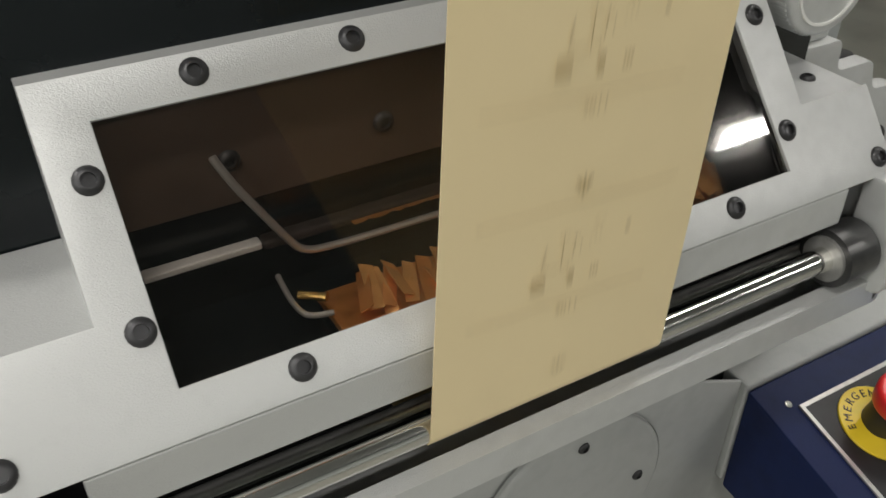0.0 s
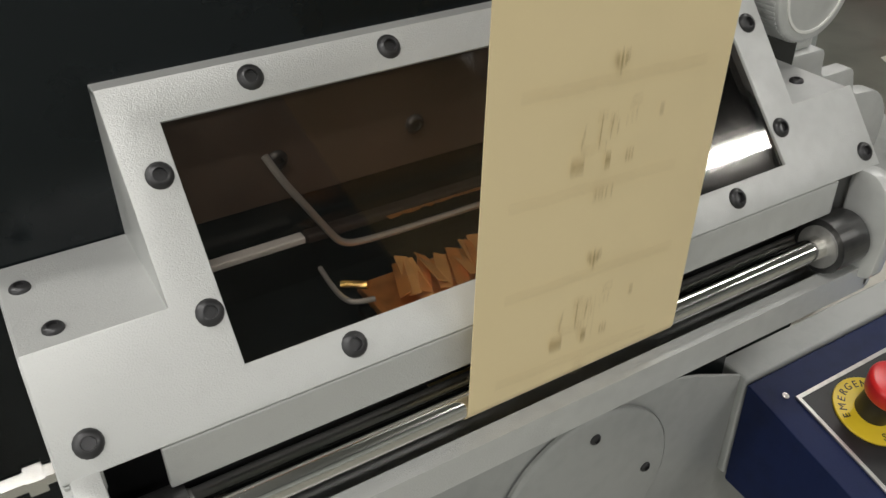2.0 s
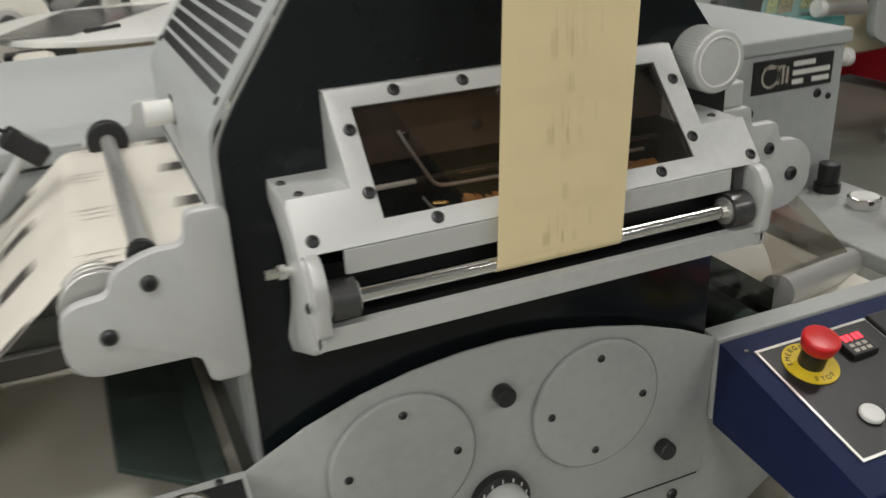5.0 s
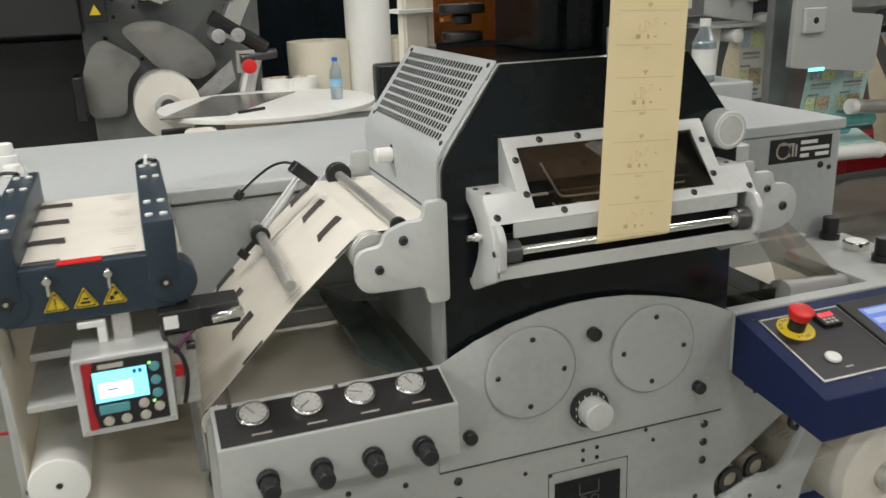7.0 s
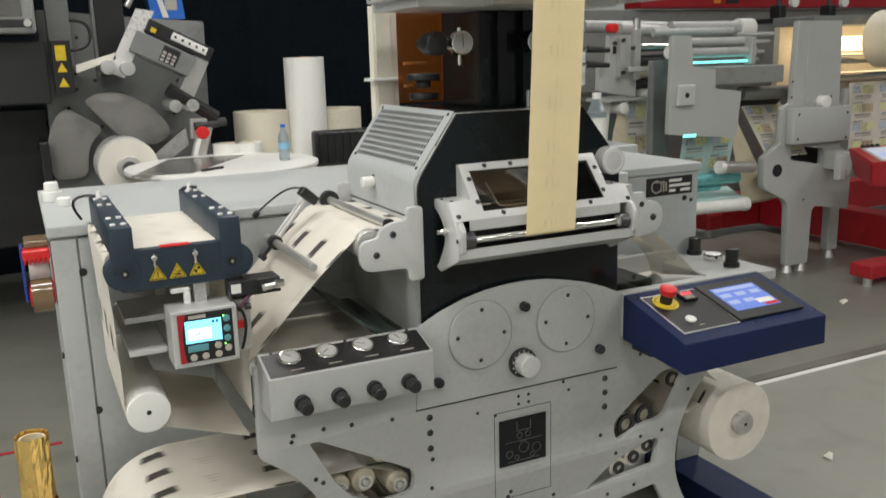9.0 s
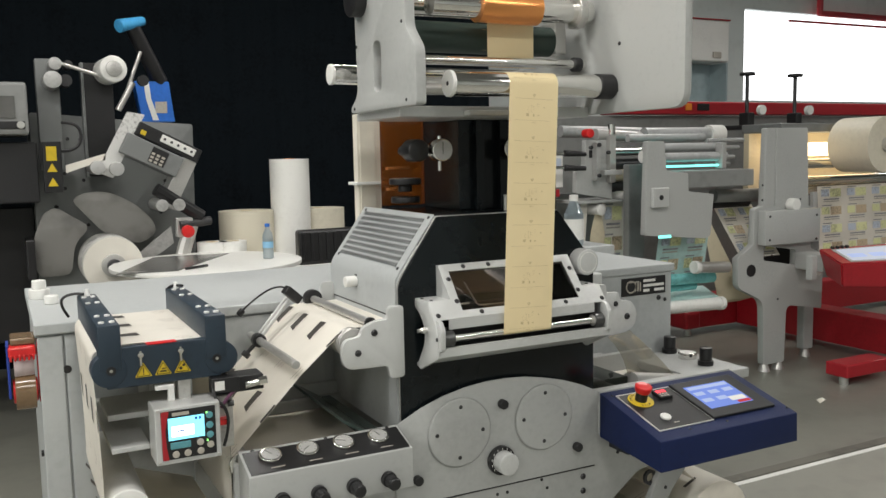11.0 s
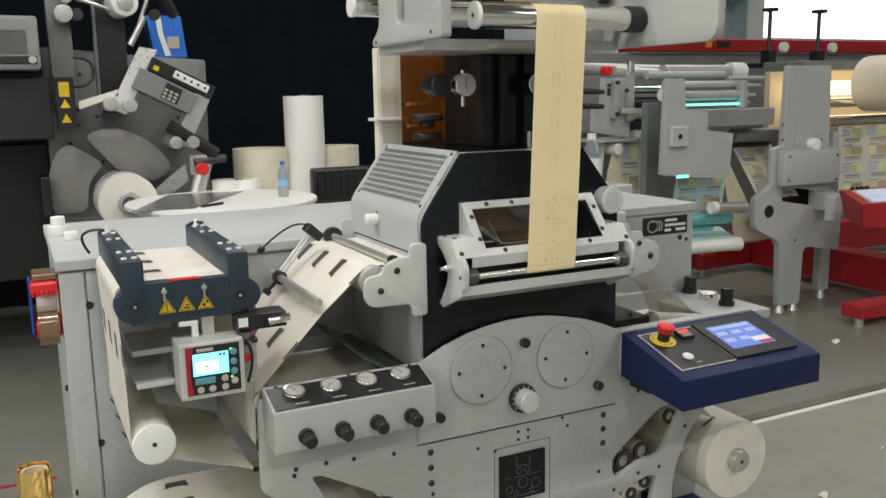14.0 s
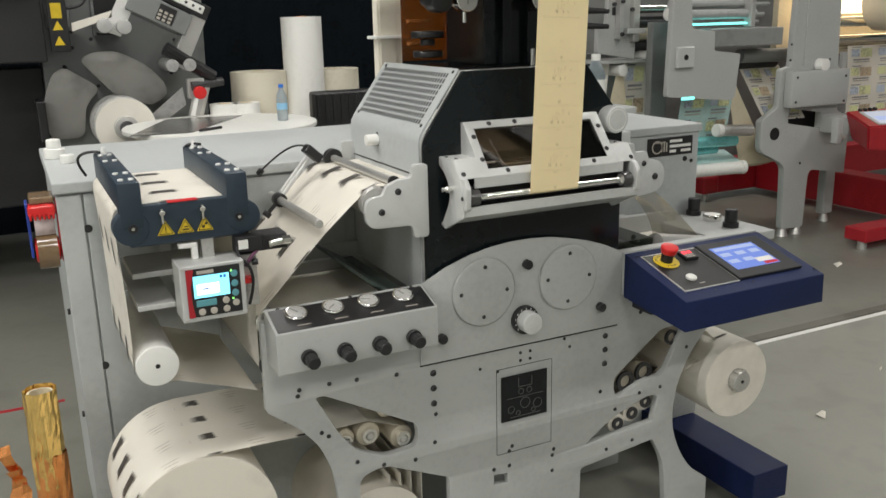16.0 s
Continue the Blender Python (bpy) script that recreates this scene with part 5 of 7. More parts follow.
    for x in (0.980, 0.989, 1.000, 1.009):
        part("digit", lay(box(x, x + 0.006, 0.072, 0.084, 0.0141, 0.0146, 0)), LEDRED, u)
    for x in (0.980, 0.992, 1.004):
        for y in (0.050, 0.060):
            part("key", lay(box(x, x + 0.008, y, y + 0.006, 0.0141, 0.015, 0)), INKP, u)
    for x, y in ((0.838, 0.118), (1.36, -0.115), (0.95, -0.118), (1.10, -0.118)):
        part("screw", lay(cyl((x, y, 0.0), (x, y, 0.002), 0.004, seg=10)), CHROME, c)
    part("rear_rail", box(0.812, 1.372, 0.562, 0.60, 0.95, 1.092, 0.003), GREY, c, "grey rear rail")
    part("bracket", box(0.86, 0.98, 0.48, 0.575, 0.90, 0.945, 0.002), DARK, c)


console()


# ---- right side: clear film, rewinder, base beam ----
def outfeed():
    b = thing("outfeed_bracket", 0.95, 0.7, 1.25, "grey outfeed bracket with bolts and rollers", "bracket")
    out = rounded([(0.81, 1.425), (0.872, 1.425), (0.875, 1.396), (0.922, 1.396), (0.932, 1.366), (0.972, 1.364, 0.02), (0.996, 1.335, 0.02), (0.994, 1.285, 0.02), (0.962, 1.262, 0.02), (0.90, 1.255), (0.81, 1.245)], 0.008)
    part("cheek", sheet(out, [], 0.605, 0.622), ALU, b, "pale grey stepped cheek", smooth=True)
    part("rear_cheek", sheet(out, [], 1.09, 1.107), ALU, b, smooth=True)
    part("tab", box(0.812, 0.862, 0.612, 0.68, 1.425, 1.462, 0.004), ALU, b)
    for x, z, r in ((0.911, 1.358, 0.009), (0.957, 1.313, 0.011), (0.835, 1.405, 0.006)):
        button_bolt(x, 0.605, z, (0, -1, 0), r, b)
    part("roller", cyl((0.955, 0.624, 1.300), (0.955, 1.088, 1.300), 0.026, seg=36), STEEL, b, smooth=True)
    part("mount", box(0.812, 0.83, 0.625, 1.085, 1.20, 1.42, 0.002), CAB, b)
    f = thing("clear_film_web", 1.1, 0.85, 0.95, "thin clear plastic film stretched to a roller", "film web")
    bm = bmesh.new()
    g = []
    top = (Vector((0.90, 0.67, 1.262)), Vector((1.20, 0.92, 1.205)))
    low = (Vector((1.00, 0.655, 1.105)), Vector((1.345, 0.80, 1.015)))
    for i in range(13):
        t = i / 12
        row = []
        for k in range(9):
            s = k / 8
            p = (top[0].lerp(top[1], s)).lerp(low[0].lerp(low[1], s), t)
            row.append(bm.verts.new(p + Vector((0.008, -0.016, 0.004)) * math.sin(3.14 * t) * (0.7 + 0.5 * math.sin(5 * s + 0.6))))
        g.append(row)
    for a, c in zip(g, g[1:]):
        for k in range(8):
            bm.faces.new((a[k], c[k], c[k + 1], a[k + 1]))
    part("film", bm, FILM, f, smooth=True)
    part("film_roller", cyl((1.02, 0.665, 1.075), (1.375, 0.83, 0.985), 0.030, seg=32), STEEL, f, smooth=True)
    part("roller_end", cyl((1.372, 0.829, 0.986), (1.40, 0.842, 0.979), 0.026, seg=28, bevel=0.002), CHROME, f, smooth=True)
    d = thing("outfeed_deck", 1.05, 0.85, 0.6, "grey outfeed frame with rollers and regulators", "machine part")
    part("deck_web", box(0.82, 1.33, 0.64, 1.05, 0.985, 0.992, 0), PAPER, d)
    part("roller", cyl((0.93, 0.62, 1.05), (0.93, 1.10, 1.05), 0.028, seg=32), GREEN, d, smooth=True)
    part("cover", box(0.83, 0.99, 0.64, 0.90, 1.03, 1.10, 0.002), PANE, d, "small clear cover box")
    part("rail", box(0.82, 1.45, 1.05, 1.08, 0.90, 1.06, 0.003), GREY, d)
    part("top_rail", box(1.38, 1.655, 0.74, 1.12, 0.985, 1.02, 0.004), GREY, d)
    for x, y in ((1.575, 1.09), (1.55, 0.86)):
        part("regulator", cyl((x, y, 1.02), (x, y, 1.088), 0.024, seg=20, bevel=0.003), DARK, d, smooth=True)
        part("regulator_base", cyl((x, y, 1.02), (x, y, 1.038), 0.030, seg=20), DARK, d, smooth=True)
    g2 = part("gauge", cyl((1.565, 0.975, 1.02), (1.565, 0.975, 1.045), 0.036, seg=32, bevel=0.003), CHROME, d, smooth=True)
    part("dial_face", cyl((1.565, 0.975, 1.0445), (1.565, 0.975, 1.0462), 0.030, seg=28), WHITEM, g2)
    part("leg", box(1.44, 1.56, 1.0, 1.08, 0.186, 0.985, 0.004), GREY, d)
    part("slot_web", strip([(0.80, 0.66), (0.93, 0.70), (1.045, 0.785)], 0.64, 1.0), PAPER, d)
    # rollers behind the slot of the frame
    for x, z, r in ((0.862, 0.632, 0.034), (0.937, 0.650, 0.034), (1.052, 0.752, 0.026)):
        part("end_ring", tube((x, 0.605, z), (x, 0.595, z), r, r * 0.62, 28), BOLT, d, smooth=True)
        part("roller", cyl((x, 0.605, z), (x, 1.05, z), r * 0.95, seg=28), mat_dirty, d, smooth=True)
    for x, z in ((0.84, 0.46), (0.90, 0.485), (0.955, 0.515)):
        part("white_roller", cyl((x, 0.61, z + 0.02), (x, 1.05, z + 0.02), 0.033, seg=28), PAPEREDGE, d, smooth=True)
        part("end_ring", tube((x, 0.606, z + 0.02), (x, 0.60, z + 0.02), 0.022, 0.010, 20), BOLT, d, smooth=True)
    part("inner_wall", box(0.70, 1.0, 1.03, 1.05, 0.0, 0.95, 0), CAB, d)
    part("low_bar", box(0.68, 1.0, 0.80, 0.84, 0.24, 0.28, 0.003), GREY, d)
    r = thing("rewind_roll", 1.33, 0.75, 0.40, "rewound roll of white labels on a steel spindle", "paper roll")
    part("paper", tube((1.33, 0.555, 0.555), (1.33, 0.96, 0.555), 0.142, 0.04, 64), PAPER, r, smooth=True)
    part("face", tube((1.33, 0.5525, 0.555), (1.33, 0.556, 0.555), 0.1405, 0.04, 64), PAPEREDGE, r)
    part("spindle", cyl((1.33, 0.525, 0.555), (1.33, 1.04, 0.555), 0.038, seg=32, bevel=0.004), STEEL, r, smooth=True)
    part("spindle_screw", cyl((1.33, 0.523, 0.555), (1.33, 0.527, 0.555), 0.006, seg=12), DARK, r)
    for i in range(6):
        a = i * math.pi / 3
        part("flute", box(1.33 + 0.038 * math.cos(a) - 0.003, 1.33 + 0.038 * math.cos(a) + 0.003, 0.53, 0.552, 0.555 + 0.038 * math.sin(a) - 0.003, 0.555 + 0.038 * math.sin(a) + 0.003, 0), STEEL, r)
    part("web", strip([(1.002, 0.501), (1.122, 0.601), (1.206, 0.626)], 0.61, 0.96), PAPER, r)
    part("web_under", strip([(1.27, 0.698), (1.15, 0.80), (1.06, 0.865)], 0.60, 0.96), PAPER, r)
    r.matrix_basis = Matrix.Translation((-0.012, 0, 0.004)) @ r.matrix_basis
    bb = solo("base_beam", box(1.385, 1.555, 0.50, 1.45, 0.06, 0.185, 0.004), NAVY, "navy blue steel base beam on the floor", "base beam")
    for y in (0.6, 1.35):
        part("foot", cyl((1.47, y, 0.0), (1.47, y, 0.062), 0.03, seg=20), DARK, bb)


outfeed()


# ---- round table with rolls, behind the cabinet ----
def table():
    t = thing("round_table", 0.30, 3.85, 0.0, "tall round table with white top", "table")
    part("tabletop", cyl((0.30, 3.85, 1.19), (0.30, 3.85, 1.215), 0.58, seg=72, bevel=0.004), WHITEM, t, smooth=True)
    part("pedestal", cyl((0.30, 3.85, 0.02), (0.30, 3.85, 1.19), 0.24, seg=40), CREAM, t, smooth=True)
    part("foot", cyl((0.30, 3.85, 0.0), (0.30, 3.85, 0.03), 0.40, seg=40), STEEL, t, smooth=True)
    s = solo("dark_sheet", sheet([(-0.28, 3.52), (0.05, 3.48), (0.52, 4.22), (0.05, 4.30)], [], 1.2155, 1.219, "z", 0), GUARD, "dark printed sheet lying on the table", "sheet")
    solo("pen", cyl((0.10, 3.50, 1.224), (0.24, 3.58, 1.224), 0.008, seg=10), DARK, "black pen lying on the table", "pen")
    solo("crumpled_paper", box(-0.18, -0.02, 3.24, 3.44, 1.06, 1.18, 0.03), PAPER, "crumpled white paper hanging at the table edge", "paper")
    b = thing("water_bottle", 0.665, 3.77, 1.215, "small clear plastic water bottle with blue cap", "bottle")
    bm = bmesh.new()
    seg = 20
    prof = ((0.030, 0), (0.033, 0.006), (0.033, 0.05), (0.031, 0.055), (0.033, 0.06), (0.033, 0.13), (0.030, 0.155), (0.014, 0.19), (0.013, 0.205))
    rings = [[bm.verts.new((0.665 + r * math.cos(2 * math.pi * i / seg), 3.77 + r * math.sin(2 * math.pi * i / seg), 1.216 + h)) for i in range(seg)] for r, h in prof]
    for a, c in zip(rings, rings[1:]):
        for i in range(seg):
            bm.faces.new((a[i], a[(i + 1) % seg], c[(i + 1) % seg], c[i]))
    bm.faces.new(rings[0])
    part("body", bm, BOTTLE, b, smooth=True)
    part("cap", cyl((0.665, 3.77, 1.418), (0.665, 3.77, 1.438), 0.016, seg=18, bevel=0.002), BLUE, b, "blue screw cap", smooth=True)
    part("label", tube((0.665, 3.77, 1.285), (0.665, 3.77, 1.325), 0.0338, 0.0332, 20), mat_blab, b, smooth=True)
    # low cabinet that carries the rolls
    k = thing("low_counter", 1.2, 4.6, 0.0, "grey counter behind the round table", "counter")
    part("body", box(0.35, 2.3, 4.35, 5.1, 0.0, 1.05, 0.006), CAB, k)
    part("worktop", box(0.32, 2.33, 4.32, 5.13, 1.05, 1.08, 0.006), WHITEM, k)
    for nm, x, y, r, z0, h, lab in (("paper_roll", 1.10, 4.66, 0.145, 1.08, 0.76, "tall white paper roll standing upright"), ("paper_roll", 0.78, 4.72, 0.20, 1.08, 0.39, "wide cream paper roll standing upright"), ("paper_roll", 1.36, 4.80, 0.20, 1.08, 0.38, "wide cream paper roll beside a black basket"), ("paper_roll", 0.46, 4.45, 0.10, 1.08, 0.20, "small white paper roll"), ("paper_roll", 0.60, 4.43, 0.095, 1.08, 0.20, "small white paper roll")):
        t = thing(nm, x, y, z0, lab, "paper roll", "paper rolls on the counter")
        part("paper", tube((x, y, z0), (x, y, z0 + h), r, 0.045, 48), WHITEM if r < 0.15 else mat_ivory, t, smooth=True)
        part("core", tube((x, y, z0 + 0.002), (x, y, z0 + h + 0.004), 0.044, 0.036, 24), COPPER if h > 0.5 else CREAM, t, smooth=True)
    bk = thing("basket", 1.33, 4.38, 1.08, "black moulded plastic tray", "tray")
    bm = box(1.05, 1.62, 4.34, 4.44, 1.08, 1.33, 0.02)
    part("tray", bm, DARK, bk)
    for i in range(9):
        part("rib", box(1.08 + 0.058 * i, 1.10 + 0.058 * i, 4.328, 4.341, 1.11, 1.31, 0.003), DARK, bk)
    solo("paper_sheet", box(1.66, 1.78, 4.33, 4.34, 1.08, 1.22, 0), PAPER, "small white paper notice on the counter", "paper")


mat_blab = mat("bottle_label", (0.25, 0.50, 0.70), 0.4, 0, 0.1, 60)
mat_ivory = mat("ivory_paper", (0.62, 0.58, 0.47), 0.6, 0, 0.05, 30)
table()


# ---- label machine at the back left ----
def back_left():
    m = thing("label_machine", -0.3, 4.9, 0.0, "grey label rewinder with paper reels and sensors", "machine")
    Y = 4.75
    part("back_panel", sheet(rounded([(-0.62, 0.7), (0.40, 0.7), (0.43, 2.10), (0.10, 2.12), (-0.62, 2.18)], 0.02), [], Y, Y + 0.05), mat_panel, m, "grey panel with many drilled holes", smooth=True)
    part("cabinet", box(-0.62, 0.40, Y + 0.05, Y + 0.6, 0.0, 2.05, 0.01), mat_panel, m)
    rng = random.Random(4)
    for i in range(34):
        x, z = rng.uniform(-0.5, 0.35), rng.uniform(1.35, 2.05)
        part("hole", cyl((x, Y - 0.004, z), (x, Y + 0.01, z), rng.choice((0.008, 0.012)), seg=10), DARK, m)
    part("left_cabinet", box(-2.6, -0.62, 5.0, 5.6, 0.62, 1.55, 0.01), DARK, m, "black lower machine body")
    part("left_unit", box(-1.6, -0.64, 4.25, 4.9, 2.02, 2.335, 0.02), mat_rearpanel, m, "grey operating box with a dark display")
    part("unit_screen", box(-0.86, -0.71, 4.24, 4.252, 2.12, 2.25, 0.0), GUARD, m)
    part("unit_strip", box(-0.86, -0.66, 4.24, 4.252, 2.055, 2.10, 0.004), DARK, m)
    part("unit_knob", cyl((-0.685, 4.25, 2.078), (-0.685, 4.22, 2.078), 0.022, seg=18), STEEL, m, smooth=True)
    part("black_unit", box(-1.6, -0.60, 4.4, 4.9, 1.60, 1.98, 0.01), DARK, m)
    part("black_foot", box(-0.70, -0.645, 4.5, 4.75, 1.10, 1.36, 0.01), DARK, m)
    w = part("warning_strip", box(-0.57, -0.46, 4.40, 4.50, 1.66, 1.98, 0.005), DARK, m)
    for z in (1.70, 1.79):
        part("warning_sticker", sheet([(-0.55, z), (-0.49, z), (-0.52, z + 0.055)], [], 4.396, 4.3995, "y", 0), YELLOW, w)
    part("warning_label", box(-0.55, -0.49, 4.396, 4.3995, 1.86, 1.95, 0), YELLOW, w)
    # fan-shaped grey guards
    for pts, y in (([(-0.41, 1.60), (-0.33, 1.645), (-0.18, 1.65), (0.0, 1.555), (0.105, 1.435), (0.125, 1.355), (0.01, 1.28), (-0.22, 1.37)], Y - 0.14), ([(-0.505, 1.558), (-0.58, 1.52), (-0.648, 1.36), (-0.640, 1.10), (-0.43, 1.10), (-0.40, 1.31), (-0.295, 1.415)], Y - 0.11)):
        part("guard_wing", sheet(rounded(pts, 0.06), [], y, y + 0.02), mat_wing, m, "grey curved guard wing", smooth=True)
    part("ramp", sheet([(-0.02, 1.23), (0.20, 1.40), (0.215, 1.285), (0.03, 1.16)], [], Y - 0.26, Y - 0.245), mat_palesteel, m, "pale sheet metal ramp")
    part("reel", tube((-0.20, Y - 0.42, 1.18), (-0.20, Y - 0.02, 1.18), 0.185, 0.05, 56), mat_ivory2, m, "white paper reel", smooth=True)
    part("reel_face", tube((-0.20, Y - 0.425, 1.18), (-0.20, Y - 0.419, 1.18), 0.183, 0.05, 56), PAPER, m)
    part("reel_print", tube((-0.20, Y - 0.34, 1.18), (-0.20, Y - 0.14, 1.18), 0.187, 0.18, 40), mat_inkweb, m, smooth=True)
    for r, y0, y1, mm in ((0.075, -0.46, -0.42, STEEL), (0.045, -0.50, -0.45, BOLT), (0.022, -0.56, -0.49, STEEL)):
        part("chuck", cyl((-0.20, Y + y1, 1.18), (-0.20, Y + y0, 1.18), r, seg=24, bevel=0.004), mm, m, smooth=True)
    part("reel_shaft_block", box(-0.26, -0.08, Y - 0.5, Y - 0.3, 0.95, 1.05, 0.01), DARK, m)
    # upper arms and rollers
    part("post", box(-0.57, -0.43, Y - 0.10, Y, 1.80, 2.52, 0.006), mat_panel, m)
    part("mast", box(-0.28, -0.10, Y - 0.10, Y - 0.04, 1.75, 2.50, 0.004), DARK, m)
    part("mast_edge", box(-0.30, -0.28, Y - 0.11, Y - 0.03, 1.75, 2.50, 0.003), mat_panel, m)
    for x, z, r in ((-0.48, 2.37, 0.055), (-0.46, 2.47, 0.04)):
        part("idler", cyl((x, Y - 0.30, z), (x, Y - 0.1, z), r, seg=28, bevel=0.004), mat_palesteel, m, smooth=True)
        part("idler_hub", cyl((x + 0.08, Y - 0.25, z), (x + 0.08, Y - 0.1, z), r * 0.7, seg=20), BOLT, m, smooth=True)
    part("small_reel", cyl((-0.12, Y - 0.36, 2.44), (-0.14, Y - 0.12, 2.44), 0.085, seg=36, bevel=0.01), WHITEM, m, smooth=True)
    part("reel_hub", cyl((-0.12, Y - 0.38, 2.44), (-0.12, Y - 0.35, 2.44), 0.05, seg=24, bevel=0.004), STEEL, m, smooth=True)
    for p0, p1, r in (((-0.44, 4.5, 2.48), (-0.12, 4.5, 2.38), 0.012), ((0.06, 4.45, 2.56), (-0.08, 4.45, 2.20), 0.012), ((0.0, 4.45, 2.36), (-0.10, 4.45, 2.18), 0.02)):
        part("lever", cyl(p0, p1, r, seg=12), STEEL, m, smooth=True)
    part("lever_end", cyl((0.06, 4.4, 2.37), (0.06, 4.45, 2.37), 0.035, seg=18), DARK, m, smooth=True)
    part("film_run", sheet([(-0.05, 2.17), (0.06, 2.15), (-0.16, 1.74), (-0.26, 1.78)], [], 4.42, 4.425, "y", 0), mat_inkweb, m, "printed label web")
    part("film_run", sheet([(-0.44, 1.83), (-0.20, 1.90), (-0.20, 1.86), (-0.44, 1.78)], [], 4.42, 4.425, "y", 0), PAPER, m)
    for x, z, r in ((-0.255, 1.81, 0.05), (-0.14, 1.80, 0.05), (0.13, 1.55, 0.045), (0.24, 1.55, 0.045)):
        part("roller_end", cyl((x, 4.36, z), (x, 4.7, z), r * 0.9, seg=28, bevel=0.003), mat_palesteel, m, smooth=True)
    # tilted head with buttons
    T = Matrix.Translation((0.12, 4.50, 1.90)) @ Euler((0, radians(27), 0)).to_matrix().to_4x4()
    for nm, b, mm in (("head_case", (-0.22, 0.17, -0.14, 0.10, -0.10, 0.04), mat_panel), ("head_top", (-0.18, 0.26, -0.12, 0.10, 0.05, 0.14), DARK), ("head_buttons", (-0.02, 0.22, -0.132, -0.12, 0.075, 0.125), WHITEM), ("head_lower", (0.16, 0.26, -0.10, 0.10, -0.30, 0.05), STEEL), ("head_keypad", (-0.04, 0.07, -0.146, -0.14, -0.08, 0.025), DARK), ("head_label", (-0.15, -0.115, -0.128, -0.12, 0.065, 0.095), YELLOW)):
        bm = box(*b, 0.006 if b[1] - b[0] > 0.2 else 0.002)
        bm.transform(T)
        h = part(nm, bm, mm, m)
        if nm == "head_buttons":
            for i in range(5):
                bm = cyl((0.005 + 0.047 * i, -0.133, 0.10), (0.005 + 0.047 * i, -0.138, 0.10), 0.009, seg=10)
                bm.transform(T)
                part("head_button", bm, BOLT, h)
        if nm == "head_keypad":
            for i in range(9):
                bm = box(-0.034 + 0.034 * (i % 3), -0.012 + 0.034 * (i % 3), -0.148, -0.146, -0.075 + 0.024 * (i // 3), -0.060 + 0.024 * (i // 3), 0)
                bm.transform(T)
                part("key", bm, INKP, h)
    for a, b, mm, r in (((0.10, 4.40, 1.66), (0.40, 4.45, 1.46), DARK, 0.045), ((0.26, 4.45, 1.20), (0.33, 4.45, 1.42), STEEL, 0.05)):
        part("arm_block", cyl(a, b, r, seg=10), mm, m)
    part("knob_stem", cyl((0.24, 4.40, 1.41), (0.46, 4.46, 1.43), 0.03, seg=16), BOLT, m, smooth=True)
    part("knob_plate", box(0.22, 0.33, 4.40, 4.46, 1.33, 1.46, 0.006), STEEL, m)
    part("red_knob", cyl((0.285, 4.38, 1.37), (0.285, 4.33, 1.37), 0.042, seg=24, bevel=0.006), REDP, m, "red round knob", smooth=True)
    wire([(-0.45, 4.42, 2.10), (-0.36, 4.40, 2.10), (-0.33, 4.40, 2.00), (-0.38, 4.40, 1.92), (-0.46, 4.42, 1.92)], 0.01, "cable", DARK, m)
    # carton with a sealing tool on top
    c = solo("blue_carton", sheet(rounded([(0.10, 2.12), (0.32, 2.12), (0.29, 2.40), (0.06, 2.40)], 0.005), [], 4.80, 4.95), BLUE, "blue and white printed carton on the machine", "carton")
    part("white_swoosh", sheet([(0.12, 2.40), (0.155, 2.40), (0.165, 2.28), (0.21, 2.13), (0.17, 2.13), (0.13, 2.28)], [], 4.796, 4.8005, "y", 0), WHITEM, c)
    part("picture", box(0.19, 0.27, 4.796, 4.8005, 2.18, 2.26, 0), INKP, c)
    t = thing("film_tool", 0.06, 4.8, 2.40, "black arm tool with light blue grip", "tool")
    part("arm", cyl((0.24, 4.85, 2.40), (0.05, 4.70, 2.76), 0.055, 0.05, seg=16), DARK, t, smooth=True)
    part("grip", cyl((-0.05, 4.60, 2.74), (0.13, 4.72, 2.80), 0.045, 0.03, seg=20, bevel=0.01), mat_lblue, t, "light blue rubber grip", smooth=True)


mat_palesteel = mat("pale_brushed_steel", (0.42, 0.42, 0.41), 0.35, 0.4, 0.15, 40)
mat_rearpanel = mat("rear_panel_grey", (0.22, 0.225, 0.22), 0.5, 0, 0.12, 12)
mat_panel = mat("pale_machine_panel", (0.150, 0.157, 0.155), 0.45, 0.1, 0.3, 4)
mat_wing = mat("grey_wing", (0.20, 0.196, 0.185), 0.4, 0.2, 0.3, 5)
mat_ivory2 = mat("reel_side", (0.60, 0.60, 0.56), 0.5, 0, 0.12, 40)
mat_inkweb = mat("printed_grey_web", (0.36, 0.36, 0.35), 0.5, 0, 0.75, 45)
mat_lblue = mat("light_blue_rubber", (0.05, 0.32, 0.62), 0.5, 0, 0.1, 40)
back_left()


# ---- printing press at the back right ----
def ribbon(rows, lift=0.0):
    """A web across x: rows of (x left, x right, y, z)."""
    bm = bmesh.new()
    prev = None
    for xl, xr, y, z in rows:
        cur = [bm.verts.new((xl + (xr - xl) * k / 4, y - lift, z)) for k in range(5)]
        if prev:
            for k in range(4):
                bm.faces.new((prev[k], prev[k + 1], cur[k + 1], cur[k]))
        prev = cur
    return bm


